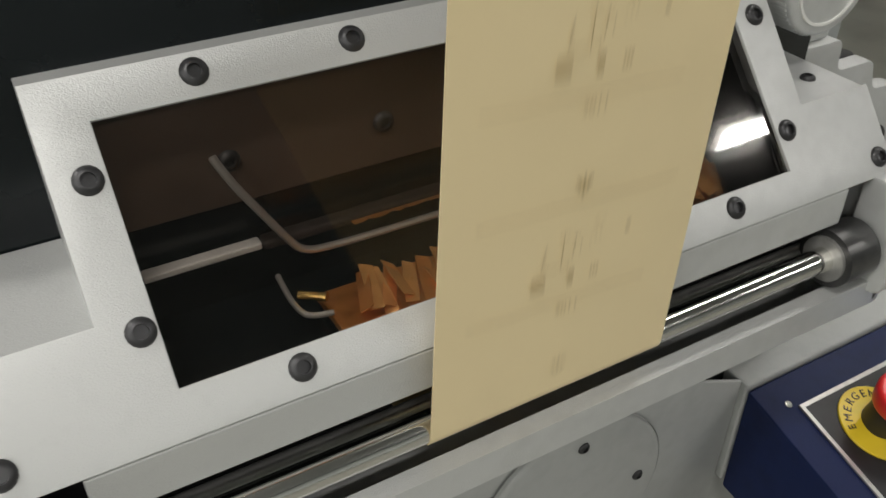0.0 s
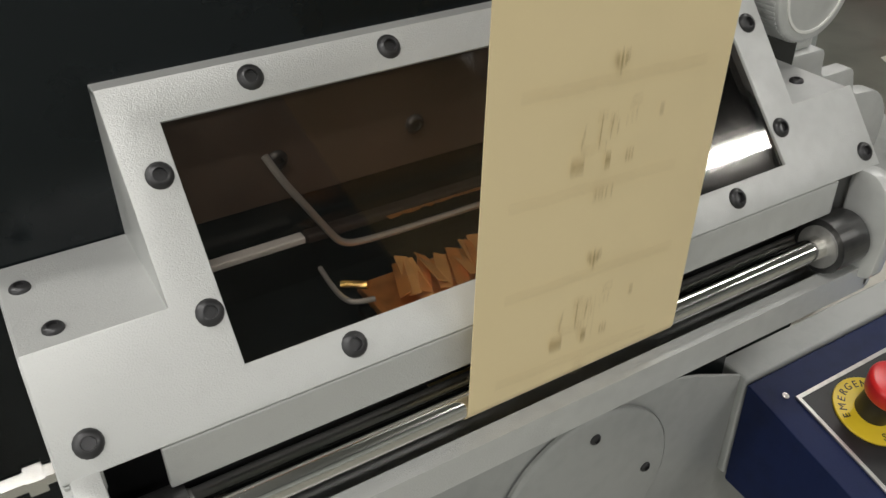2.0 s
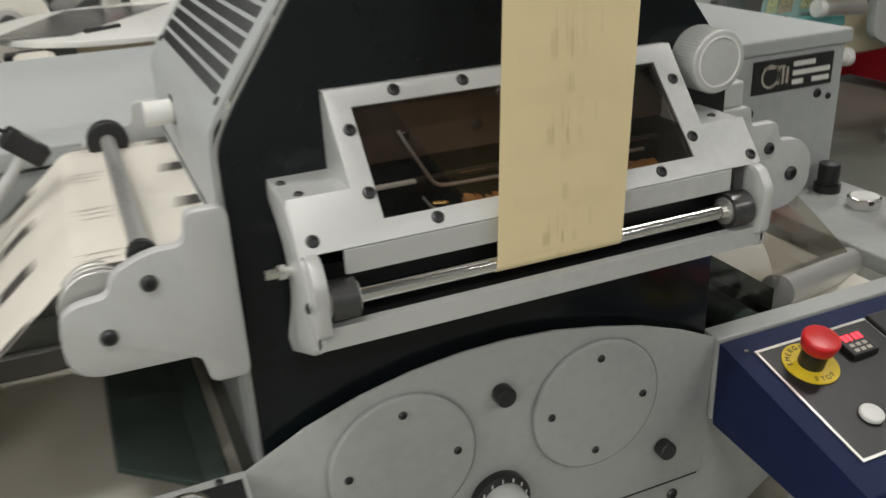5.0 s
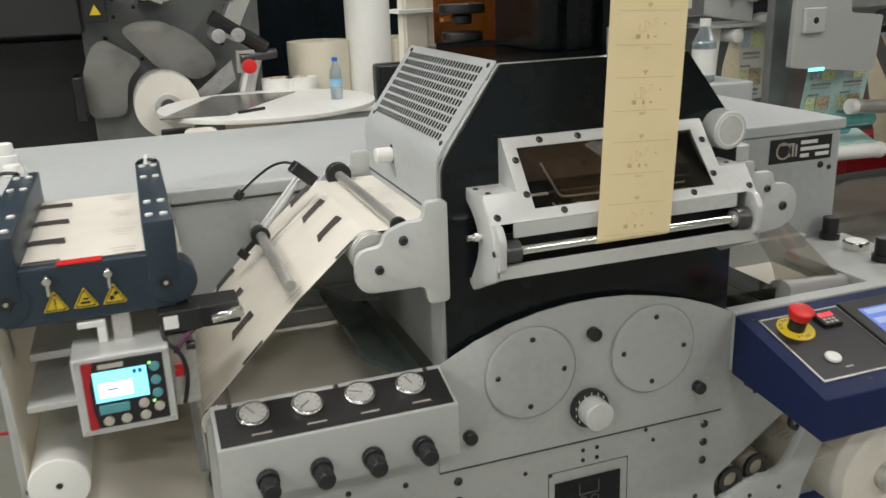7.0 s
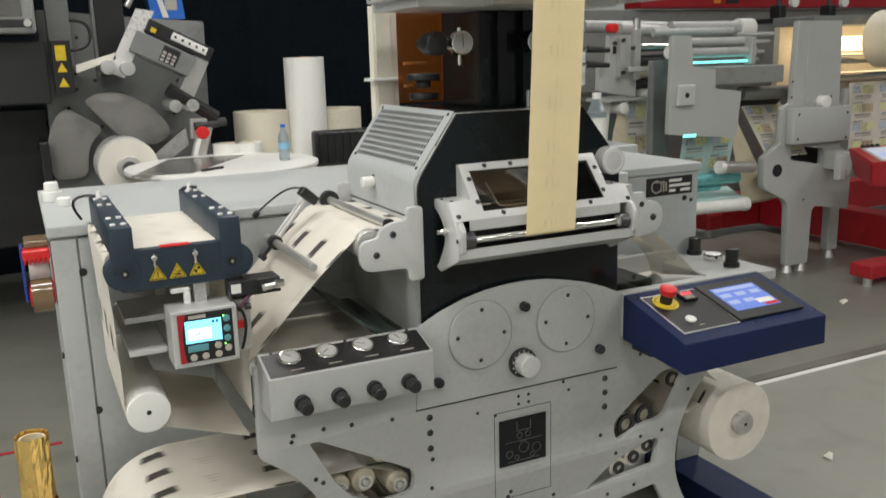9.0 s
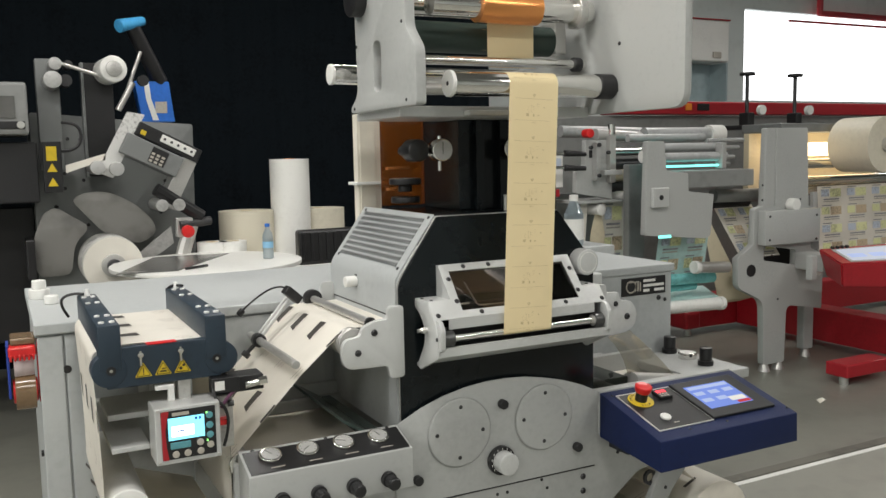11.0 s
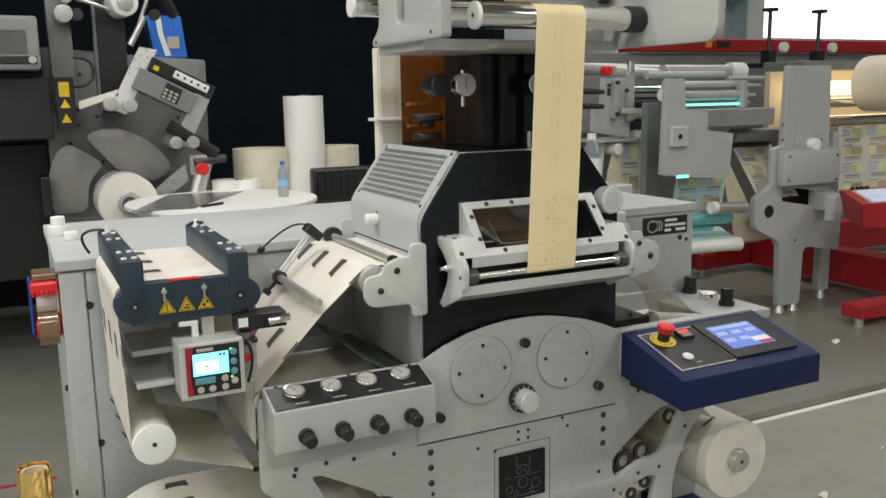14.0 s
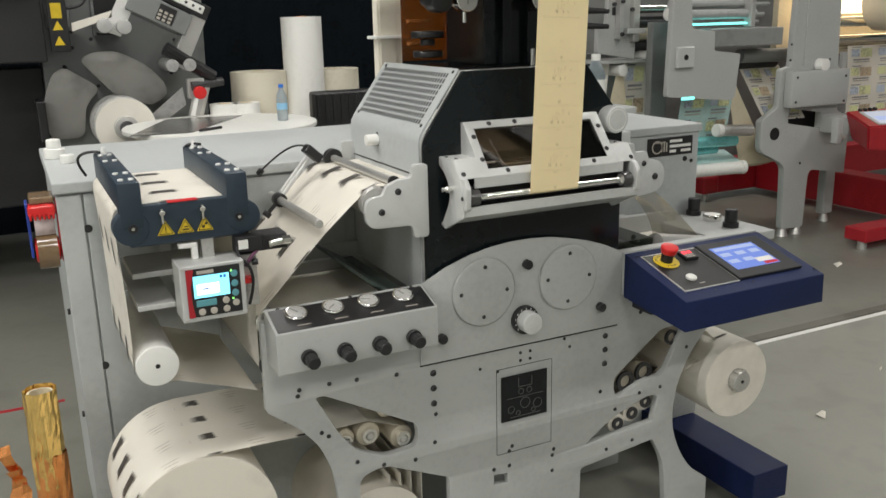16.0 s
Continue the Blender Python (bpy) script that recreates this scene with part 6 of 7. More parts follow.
def picture_web(name, top, low, parent, rows, cols=2, bm_mat=None):
    """A web from top to low, each (x left, x right, y, z), with label pictures printed on it."""
    w = part(name, ribbon([top, low]), bm_mat or PAPER, parent, "printed label web", smooth=True)
    at = lambda s: [a + (b - a) * s for a, b in zip(top, low)]
    for r in range(rows):
        for c in range(cols):
            for s0, s1, u0, u1, mm in ((0.06, 0.11, 0.15, 0.5, mat_pic4), (0.18, 0.58, 0.12, 0.42, (mat_pic1, mat_pic2)[r % 2]), (0.16, 0.62, 0.46, 0.88, (mat_pic2, mat_pic3)[r % 2]), (0.71, 0.78, 0.2, 0.80, mat_pic4), (0.84, 0.89, 0.2, 0.8, INKP)):
                p, q = at((r + s0) / rows), at((r + s1) / rows)
                g = []
                for v in (p, q):
                    g.append((v[0] + (v[1] - v[0]) * (c + u0) / cols, v[0] + (v[1] - v[0]) * (c + u1) / cols, v[2], v[3]))
                part("print", ribbon(g, 0.006), mm, w)
    return w


def back_right():
    m = thing("flexo_press", 4.8, 4.2, 0.0, "grey narrow web printing press on red base frame", "printing press")
    F = 3.45
    # red base and beams
    part("base_beam", box(5.25, 9.5, 4.87, 5.07, 0.06, 0.38, 0.01), RED, m, "red steel base beam")
    part("base_foot", box(5.12, 5.32, 4.80, 5.25, 0.07, 0.25, 0.03), RED, m)
    part("cross_foot", box(5.86, 6.10, 2.9, 4.86, 0.06, 0.36, 0.012), RED, m, "red cross foot")
    for x, y in ((5.98, 3.0), (5.98, 4.5), (5.19, 4.86), (5.2, 5.2)):
        part("levelling_foot", cyl((x, y, 0), (x, y, 0.07), 0.035, seg=16), STEEL, m, smooth=True)
    part("near_foot", box(4.90, 5.42, 2.80, 3.00, 0.06, 0.165, 0.012), RED, m, "red cross foot")
    part("levelling_foot", cyl((4.94, 2.86, 0), (4.94, 2.86, 0.065), 0.035, seg=16), STEEL, m, smooth=True)
    part("back_wall_panel", box(3.6, 9.5, 5.35, 5.45, 0.3, 2.20, 0.01), mat_rearpanel, m, "long grey rear panel")
    part("top_beam", box(4.6, 9.6, 5.25, 5.5, 2.21, 2.34, 0.01), RED, m, "red cable duct")
    part("duct_switch", box(5.50, 5.58, 5.235, 5.25, 2.25, 2.32, 0.004), mat_orange, m)
    part("duct_sockets", box(5.66, 5.82, 5.235, 5.25, 2.25, 2.32, 0.004), DARK, m)
    # near frame column with a long leg
    out = rounded([(4.70, 2.01), (5.17, 2.01), (5.20, 1.36), (5.23, 1.36), (5.24, 1.0), (5.40, 0.95), (5.39, 0.47), (4.965, 0.54, 0.07), (4.95, 0.06), (4.71, 0.06), (4.69, 0.60, 0.07), (4.41, 0.73, 0.05), (4.40, 0.97), (4.57, 1.07), (4.58, 1.36), (4.68, 1.38)], 0.02)
    part("column_plate", sheet(out, [rounded([(4.69, 1.055), (5.06, 1.0), (5.06, 0.87), (4.69, 0.935)], 0.015)], F, F + 0.06), GREY, m, "grey column plate on a leg")
    part("column_port", cyl((4.55, F + 0.001, 0.862), (4.55, F - 0.004, 0.862), 0.05, seg=32), DARK, m)
    for x, z in ((4.66, 1.43), (4.66, 1.55), (5.1, 1.42), (4.78, 0.97), (4.86, 0.60), (5.15, 1.31)):
        part("column_screw", cyl((x, F + 0.001, z), (x, F - 0.004, z), 0.009, seg=10), BOLT, m)
    part("column_block", box(4.612, 5.25, F - 0.085, F - 0.001, 1.065, 1.345, 0.012), GREY, m, "grey guard block on the column", smooth=True)
    for x, z in ((4.66, 1.30), (5.20, 1.29), (4.66, 1.11), (5.20, 1.09)):
        part("block_screw", cyl((x, F - 0.084, z), (x, F - 0.090, z), 0.010, seg=12), BOLT, m)
    part("column_face", box(4.80, 4.84, F - 0.012, F + 0.001, 1.38, 2.0, 0.002), GREY, m)
    part("dark_fill", box(4.70, 5.2, F + 0.16, F + 0.20, 0.80, 1.06, 0), DARK, m)
    for x in (4.75, 4.91):
        part("levelling_foot", cyl((x, F + 0.03, 0), (x, F + 0.03, 0.06), 0.05, 0.03, seg=16), STEEL, m, smooth=True)
    part("column_knob", cyl((4.97, F, 1.384), (4.97, F - 0.08, 1.384), 0.05, seg=24, bevel=0.008), WHITEM, m, smooth=True)
    part("column_knob", cyl((5.27, F, 0.815), (5.27, F - 0.06, 0.815), 0.05, seg=24, bevel=0.008), WHITEM, m, smooth=True)
    part("second_leg", box(5.41, 5.53, 3.64, 3.72, 0.07, 0.52, 0.01), GREY, m)
    part("levelling_foot", cyl((5.47, 3.68, 0), (5.47, 3.68, 0.07), 0.05, 0.03, seg=16), STEEL, m, smooth=True)
    # dryer cabinet left of it
    out = rounded([(3.47, 1.917), (3.63, 1.917), (3.655, 1.695), (3.87, 1.67), (3.875, 1.53), (4.135, 1.50), (4.105, 1.176), (4.06, 1.155), (3.446, 1.215)], 0.015)
    part("dryer_plate", sheet(out, [], F, F + 0.05), GREY, m, "grey dryer side plate")
    part("rear_plate", box(3.58, 3.745, F + 0.35, F + 0.42, 0.4, 1.742, 0.008), mat_panel, m)
    part("socket_box", box(3.50, 3.66, F - 0.03, F, 1.42, 1.57, 0.008), ALU, m)
    part("socket", cyl((3.58, F - 0.032, 1.495), (3.58, F - 0.028, 1.495), 0.02, seg=14), DARK, m)
    part("dryer_box", box(3.89, 4.63, F + 0.06, F + 0.40, 1.55, 1.685, 0.008), mat_rearpanel, m)
    part("dryer_light", box(3.66, 4.36, F + 0.18, F + 0.21, 1.712, 1.728, 0), UV, m, "glowing cyan dryer slot")
    part("dryer_light_low", box(3.58, 3.70, F - 0.004, F + 0.002, 1.185, 1.205, 0), UV, m)
    for z, y, r, mm in ((1.87, 0.25, 0.032, mat_dull), (1.79, 0.20, 0.036, mat_dull), (1.95, 0.45, 0.03, mat_dull)):
        part("roller", cyl((3.65, F + y, z), (4.45, F + y, z), r, seg=24), mm, m, smooth=True)
    part("dark_roller", cyl((4.42, F + 0.30, 1.462), (4.95, F + 0.30, 1.455), 0.055, seg=28), mat_rearpanel, m, "dull grey roller", smooth=True)
    for x in (3.70, 4.36):
        part("roller_holder", box(x, x + 0.045, F + 0.14, F + 0.22, 1.69, 1.90, 0.006), mat_palesteel, m)
    part("chrome_roller", cyl((3.9, F + 0.55, 1.98), (4.75, F + 0.55, 1.98), 0.055, seg=28), mat_dull, m, smooth=True)
    part("roller_end", cyl((4.60, F + 0.55, 1.98), (4.75, F + 0.55, 1.98), 0.075, seg=24), WHITEM, m, smooth=True)
    for i, z in enumerate((1.92, 1.86, 1.78, 1.72)):
        part("rod", cyl((4.35, F + 0.3 + 0.05 * i, z), (4.75, F + 0.3 + 0.05 * i, z), 0.018, seg=14), mat_dull, m, smooth=True)
    # webs; teal ones and their rollers carry the dryer light in their colour
    picture_web("web_uv", (3.72, 4.24, 3.60, 1.22), (3.72, 4.24, 3.67, 0.82), m, 2, 2, mat_litpaper)
    part("guide_roller", cyl((4.02, F + 0.05, 0.925), (4.34, F + 0.05, 0.905), 0.045, seg=28), STEEL, m, smooth=True)
    part("roller_end", cyl((3.98, F + 0.05, 0.928), (4.03, F + 0.05, 0.925), 0.05, seg=28, bevel=0.005), WHITEM, m, smooth=True)
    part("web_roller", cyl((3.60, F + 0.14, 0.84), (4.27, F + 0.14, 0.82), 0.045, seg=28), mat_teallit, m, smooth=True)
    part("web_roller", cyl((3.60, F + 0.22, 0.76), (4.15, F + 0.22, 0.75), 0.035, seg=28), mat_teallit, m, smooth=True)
    part("uv_lamp", box(3.62, 4.34, F + 0.30, F + 0.33, 0.64, 0.70, 0), UV, m, "glowing cyan dryer slot")
    part("lit_web", ribbon([(3.62, 4.34, F + 0.32, 0.72), (3.62, 4.34, F + 0.12, 0.645)]), mat_litpaper, m, smooth=True)
    part("white_roller", cyl((3.60, F + 0.10, 0.625), (4.30, F + 0.10, 0.605), 0.05, seg=28), WHITEM, m, smooth=True)
    part("roller_end", cyl((4.30, F + 0.10, 0.605), (4.345, F + 0.10, 0.603), 0.055, seg=28, bevel=0.006), WHITEM, m, smooth=True)
    picture_web("web_out", (4.55, 5.0, 3.88, 1.365), (4.55, 5.0, 3.56, 0.95), m, 3, 2)
    part("out_roller", cyl((4.0, 3.90, 1.40), (4.95, 3.90, 1.40), 0.06, seg=28), BOLT, m, smooth=True)
    part("web_back", ribbon([(4.31, 4.36, 3.75, 1.30), (4.33, 4.45, 3.74, 1.15), (4.36, 4.58, 3.70, 0.90), (4.38, 4.70, 3.66, 0.70), (4.38, 4.80, 3.64, 0.60), (4.30, 4.85, 3.85, 0.53)]), CREAM, m, smooth=True)
    # warm lit unit at the far right
    part("lamp_hood", box(5.2, 7.0, F + 0.30, F + 0.75, 1.98, 2.06, 0.01), mat_panel, m)
    part("lamp_tube", cyl((5.25, F + 0.45, 1.83), (6.8, F + 0.45, 1.83), 0.06, seg=16), WARMTUBE, m, "warm glowing lamp tube", smooth=True)
    part("lamp_trough", box(5.2, 7.0, F + 0.66, F + 0.72, 1.40, 1.98, 0), CREAM, m)
    for z, y in ((1.70, 0.35), (1.55, 0.40), (1.46, 0.42)):
        part("roller", cyl((5.18, F + y, z), (6.9, F + y, z), 0.045, seg=22), CHROME, m, smooth=True)
    picture_web("web_lit", (5.64, 6.66, F + 0.28, 1.50), (5.66, 6.68, F + 0.25, 0.86), m, 4, 3)
    part("web_bar", box(5.50, 5.55, F + 0.20, F + 0.24, 1.12, 1.46, 0.005), GREY, m)
    part("low_roller", cyl((5.55, F + 0.2, 0.90), (6.8, F + 0.2, 0.90), 0.05, seg=24), CHROME, m, smooth=True)
    part("paper_reel", tube((5.96, F - 0.15, 1.86), (5.96, F + 0.25, 1.86), 0.24, 0.06, 56), mat_ivory, m, "cream paper reel", smooth=True)
    part("reel_hub", cyl((5.96, F - 0.20, 1.86), (5.96, F + 0.3, 1.86), 0.058, seg=28), STEEL, m, smooth=True)
    for x in (5.42, 6.05):
        part("spindle_post", cyl((x, F + 0.9, 2.05), (x, F + 0.9, 2.52), 0.018, seg=12), BOLT, m, smooth=True)
        part("spindle_handle", cyl((x, F + 0.9, 2.52), (x, F + 0.9, 2.55), 0.07, seg=18, bevel=0.008), DARK, m, smooth=True)
        part("spindle_base", box(x - 0.04, x + 0.04, F + 0.84, F + 0.96, 2.06, 2.18, 0.01), DARK, m)
        part("spindle_dial", cyl((x + 0.08, F + 0.82, 2.20), (x + 0.08, F + 0.78, 2.20), 0.045, seg=20), WHITEM, m, smooth=True)
    part("spindle_plate", box(5.2, 7.2, F + 0.75, F + 1.05, 2.02, 2.06, 0.005), DARK, m)
    # small unit on the left, partly hidden
    part("unit_plate", sheet(rounded([(3.30, 1.94), (3.565, 1.94), (3.557, 1.465), (3.205, 1.525), (3.21, 1.72), (3.29, 1.74)], 0.015), [], 3.98, 4.03), GREY, m, "grey side plate of a small unit")
    part("red_valve", cyl((3.29, 3.90, 1.99), (3.29, 3.98, 1.99), 0.036, seg=18, bevel=0.008), REDP, m, smooth=True)
    part("valve_block", box(3.50, 3.56, 3.93, 3.98, 1.60, 1.98, 0.006), STEEL, m)
    part("valve_foot", box(3.44, 3.62, 3.92, 3.98, 1.66, 1.70, 0.006), ALU, m)
    part("valve_cap", cyl((3.53, 3.95, 1.98), (3.53, 3.95, 2.06), 0.03, seg=16), CHROME, m, smooth=True)
    part("clamp_bar", box(3.36, 3.40, 3.92, 3.98, 1.62, 1.92, 0.006), mat_palesteel, m)
    for x, z in ((3.38, 1.90), (3.38, 1.66), (3.47, 1.84), (3.30, 1.88)):
        part("clamp_screw", cyl((x, 3.925, z), (x, 3.90, z), 0.016, seg=12, bevel=0.003), BOLT, m, smooth=True)
    part("cross_roller", cyl((3.42, 4.02, 1.985), (4.05, 4.06, 1.95), 0.045, seg=24, bevel=0.004), mat_palesteel, m, smooth=True)
    part("dark_port", box(3.33, 3.38, 3.974, 3.98, 1.80, 1.86, 0.002), DARK, m)
    for z in (1.84, 1.73):
        part("black_lever", cyl((3.06, 3.93, z), (3.24, 3.90, z - 0.01), 0.026, 0.018, seg=14, bevel=0.004), DARK, m, smooth=True)
        part("lever_rod", cyl((2.85, 3.94, z), (3.06, 3.93, z), 0.012, seg=10), CHROME, m, smooth=True)
    for z, r, mm in ((1.74, 0.045, BOLT), (1.65, 0.05, CREAM), (1.56, 0.045, BOLT), (1.84, 0.03, CHROME)):
        part("roller", cyl((3.58, 4.10, z), (4.1, 4.10, z), r, seg=22), mm, m, smooth=True)
    part("roller_end", cyl((3.74, 3.74, 1.80), (3.66, 3.74, 1.80), 0.05, seg=24, bevel=0.005), WHITEM, m, smooth=True)
    for x, z in ((3.44, 1.385), (3.69, 1.48)):
        part("guide_roller", cyl((x, 3.96, z), (x, 4.30, z), 0.045, seg=24, bevel=0.004), WHITEM, m, smooth=True)
    part("shelf_plate", box(3.20, 3.70, 3.96, 4.30, 1.44, 1.465, 0.004), GREY, m)
    part("cream_web", ribbon([(3.42, 3.48, 4.02, 1.36), (3.36, 3.50, 4.0, 1.20), (3.33, 3.49, 4.0, 0.95)]), CREAM, m, smooth=True)
    picture_web("web_left", (3.52, 3.74, 4.06, 1.44), (3.47, 3.72, 4.02, 0.95), m, 2, 1)
    part("web_edge", ribbon([(3.30, 3.37, 4.05, 1.44), (3.26, 3.33, 4.05, 0.95)]), PAPER, m)
    part("long_roller", cyl((3.35, F + 0.95, 2.02), (4.2, F + 0.95, 2.00), 0.05, seg=22), mat_dull, m, smooth=True)
    part("package", box(2.95, 3.18, 4.12, 4.2, 1.57, 1.82, 0.004), WHITEM, m, "white and blue printed package")
    part("package_print", box(2.97, 3.16, 4.116, 4.119, 1.72, 1.80, 0), mat_pic1, m)
    part("package_shelf", box(2.5, 3.10, 4.05, 4.5, 1.50, 1.56, 0.005), RED, m)
    part("lower_panel", box(2.5, 3.9, 4.45, 4.5, 0.3, 1.50, 0.005), mat_panel, m)
    # red console
    c = thing("red_console", 5.6, 3.0, 0.95, "red control console with a lit white screen", "control console")
    top = [Vector(v) for v in ((4.86, 2.85, 0.955), (5.9, 2.62, 0.945), (5.95, 3.05, 1.045), (4.99, 3.17, 1.035))]
    low = [Vector(v) for v in ((4.90, 2.87, 0.77), (5.9, 2.64, 0.70), (5.95, 3.05, 0.76), (5.10, 3.17, 0.80))]

    def quad(u0, u1, v0, v1, z0, z1):
        bm = bmesh.new()
        at = lambda u, v, z: top[0].lerp(top[1], u).lerp(top[3].lerp(top[2], u), v) + Vector((0, -0.2, 0.97)) * z
        lo_ = [bm.verts.new(at(u, v, z0)) for u, v in ((u0, v0), (u1, v0), (u1, v1), (u0, v1))]
        hi_ = [bm.verts.new(at(u, v, z1)) for u, v in ((u0, v0), (u1, v0), (u1, v1), (u0, v1))]
        bm.faces.new(hi_)
        bm.faces.new(lo_[::-1])
        for i in range(4):
            bm.faces.new((lo_[i], lo_[(i + 1) % 4], hi_[(i + 1) % 4], hi_[i]))
        return bm
    bm = bmesh.new()
    tv, lv = [bm.verts.new(v) for v in top], [bm.verts.new(v) for v in low]
    bm.faces.new(tv)
    bm.faces.new(lv[::-1])
    for i in range(4):
        bm.faces.new((lv[i], lv[(i + 1) % 4], tv[(i + 1) % 4], tv[i]))
    bmesh.ops.bevel(bm, geom=bm.edges[:], offset=0.012, segments=2, affect="EDGES")
    part("case", bm, RED, c, "red console case", smooth=True)
    part("bezel", quad(0.10, 0.97, 0.08, 0.86, 0.001, 0.006), GREY, c)
    part("screen", quad(0.13, 0.95, 0.14, 0.80, 0.006, 0.009), SCREENW2, c, "pale lit screen")
    for i in range(4):
        part("screen_field", quad(0.16 + 0.2 * i, 0.31 + 0.2 * i, 0.3, 0.5, 0.0092, 0.010), SCREENL, c)
    for i in range(4):
        part("button", quad(0.12 + 0.05 * i, 0.145 + 0.05 * i, 0.90, 0.97, 0.001, 0.02), DARK, c)
    part("arm", box(5.05, 5.22, 3.17, 3.449, 0.84, 0.98, 0.01), GREY, c)
    part("lever", box(4.84, 4.90, 3.10, 3.16, 0.80, 0.99, 0.006), GREY, c)
    # bottle standing between the machines
    b = thing("plastic_bottle", 2.62, 3.2, 0.0, "clear plastic bottle with white label on a stand", "bottle")
    part("stand", box(2.40, 2.85, 3.05, 3.45, 0.0, 1.22, 0.01), CAB, b)
    part("body", cyl((2.62, 3.2, 1.22), (2.62, 3.2, 1.44), 0.065, seg=24, bevel=0.01), BOTTLE, b, smooth=True)
    part("neck", cyl((2.62, 3.2, 1.44), (2.62, 3.2, 1.52), 0.06, 0.025, seg=24), BOTTLE, b, smooth=True)
    part("cap", cyl((2.62, 3.2, 1.52), (2.62, 3.2, 1.56), 0.03, seg=18), WHITEM, b, smooth=True)
    part("label", tube((2.62, 3.2, 1.26), (2.62, 3.2, 1.40), 0.066, 0.0655, 24), WHITEM, b, smooth=True)


mat_dull = mat("dull_roller_steel", (0.40, 0.41, 0.41), 0.5, 0.35, 0.12, 30)
mat_pic4 = mat("label_grey_ink", (0.20, 0.20, 0.21), 0.5, 0, 0.6, 120)
mat_pic3 = mat("label_picture_brown", (0.36, 0.29, 0.20), 0.5, 0, 0.7, 60)
mat_pic1 = mat("label_picture_blue", (0.36, 0.40, 0.46), 0.5, 0, 0.6, 60)
mat_pic2 = mat("label_picture_green", (0.52, 0.53, 0.30), 0.5, 0, 0.5, 60)
# paper and steel with the dryer's cyan light mixed into the base colour
mat_litpaper = mat("paper_in_cyan_light", (0.45, 0.62, 0.60), 0.5, 0, 0.1, 30)
mat_teallit = mat("steel_in_cyan_light", (0.20, 0.55, 0.56), 0.25, 0.5, 0.2, 30)
mat_orange = mat("orange_plastic", (0.70, 0.22, 0.02), 0.4, 0, 0.1, 40)
back_right()


mat_niche = mat("niche_paint", (0.32, 0.40, 0.42), 0.5, 0, 0.1, 8)
# ---- far wall details and litter ----
def extras():
    w = thing("wall_cupboard", 8.5, 8.2, 2.6, "white wall cupboard above an open blue-grey niche", "cupboard")
    part("body", box(8.05, 8.89, 8.03, 8.40, 3.12, 3.74, 0.006), WHITEM, w)
    part("door", box(8.06, 8.88, 8.005, 8.028, 3.13, 3.70, 0.006), WHITEM, w)
    part("handle", box(8.56, 8.72, 7.98, 8.005, 3.17, 3.26, 0.01), INKP, w)
    part("niche_back", box(8.05, 8.89, 8.36, 8.40, 2.55, 3.11, 0), mat_niche, w)
    part("niche_side", box(8.86, 8.89, 8.03, 8.36, 2.55, 3.11, 0), mat_niche, w)
    part("niche_side", box(8.05, 8.08, 8.03, 8.36, 2.55, 3.11, 0), mat_niche, w)
    part("niche_base", box(8.05, 8.89, 8.03, 8.40, 2.50, 2.545, 0.004), WHITEM, w)
    part("top_line", cyl((8.16, 8.0, 3.72), (8.9, 8.0, 3.72), 0.012, seg=10), RED, w, smooth=True)
    p = thing("red_pipe", 11.1, 8.25, 3.8, "red sprinkler pipe along the wall", "pipe")
    part("run", cyl((11.1, 8.25, 3.98), (16.0, 8.25, 3.98), 0.05, seg=14), RED, p, smooth=True)
    part("drop", cyl((11.1, 8.25, 3.95), (11.1, 8.25, 5.0), 0.05, seg=14), RED, p, smooth=True)
    part("thin_run", cyl((10.4, 8.25, 3.83), (16.0, 8.25, 3.85), 0.02, seg=10), RED, p, smooth=True)
    for x, y, s, a in ((4.40, 2.62, 0.05, 0.4), (2.31, 0.978, 0.035, 1.1), (2.62, 0.72, 0.012, 0.2), (3.0, 1.2, 0.01, 0.5), (2.4, 0.6, 0.012, 2.0), (3.6, 2.2, 0.012, 1.0)):
        bm = bmesh.new()
        v = [bm.verts.new((x + s * math.cos(a + t) * r, y + s * math.sin(a + t) * r, z)) for t, r, z in ((0, 1, 0.002), (1.7, 0.8, 0.012), (3.2, 1.0, 0.004), (4.8, 0.5, 0.022))]
        c = bm.verts.new((x, y, 0.02 + s * 0.3))
        for i in range(4):
            bm.faces.new((v[i], v[(i + 1) % 4], c))
        bm.faces.new(v[::-1])
        solo("paper_scrap", bm, PAPER, "small torn scrap of white paper on the floor", "paper scrap", "paper scraps")
    bm = box(-3.0, -0.80, 2.90, 2.925, 0.0, 0.003, 0)
    solo("floor_tape", bm, RED, "thin red tape line on the floor", "tape")


extras()


# ---- printed marks that travel with the webs ----
def place(pts, s):
    """Point and heading at the length s of the polyline; it goes on straight past both ends."""
    for k, (a, b) in enumerate(zip(pts, pts[1:])):
        seg = (b - a).length
        if s <= seg or k == len(pts) - 2:
            return a + (b - a) * (s / seg), (b - a).normalized()
        s -= seg


def total(pts):
    return sum((b - a).length for a, b in zip(pts, pts[1:]))


def bar(bm, x0, x1, v0, v1):
    bm.faces.new([bm.verts.new((x, v, 0)) for x, v in ((x0, v0), (x1, v0), (x1, v1), (x0, v1))])


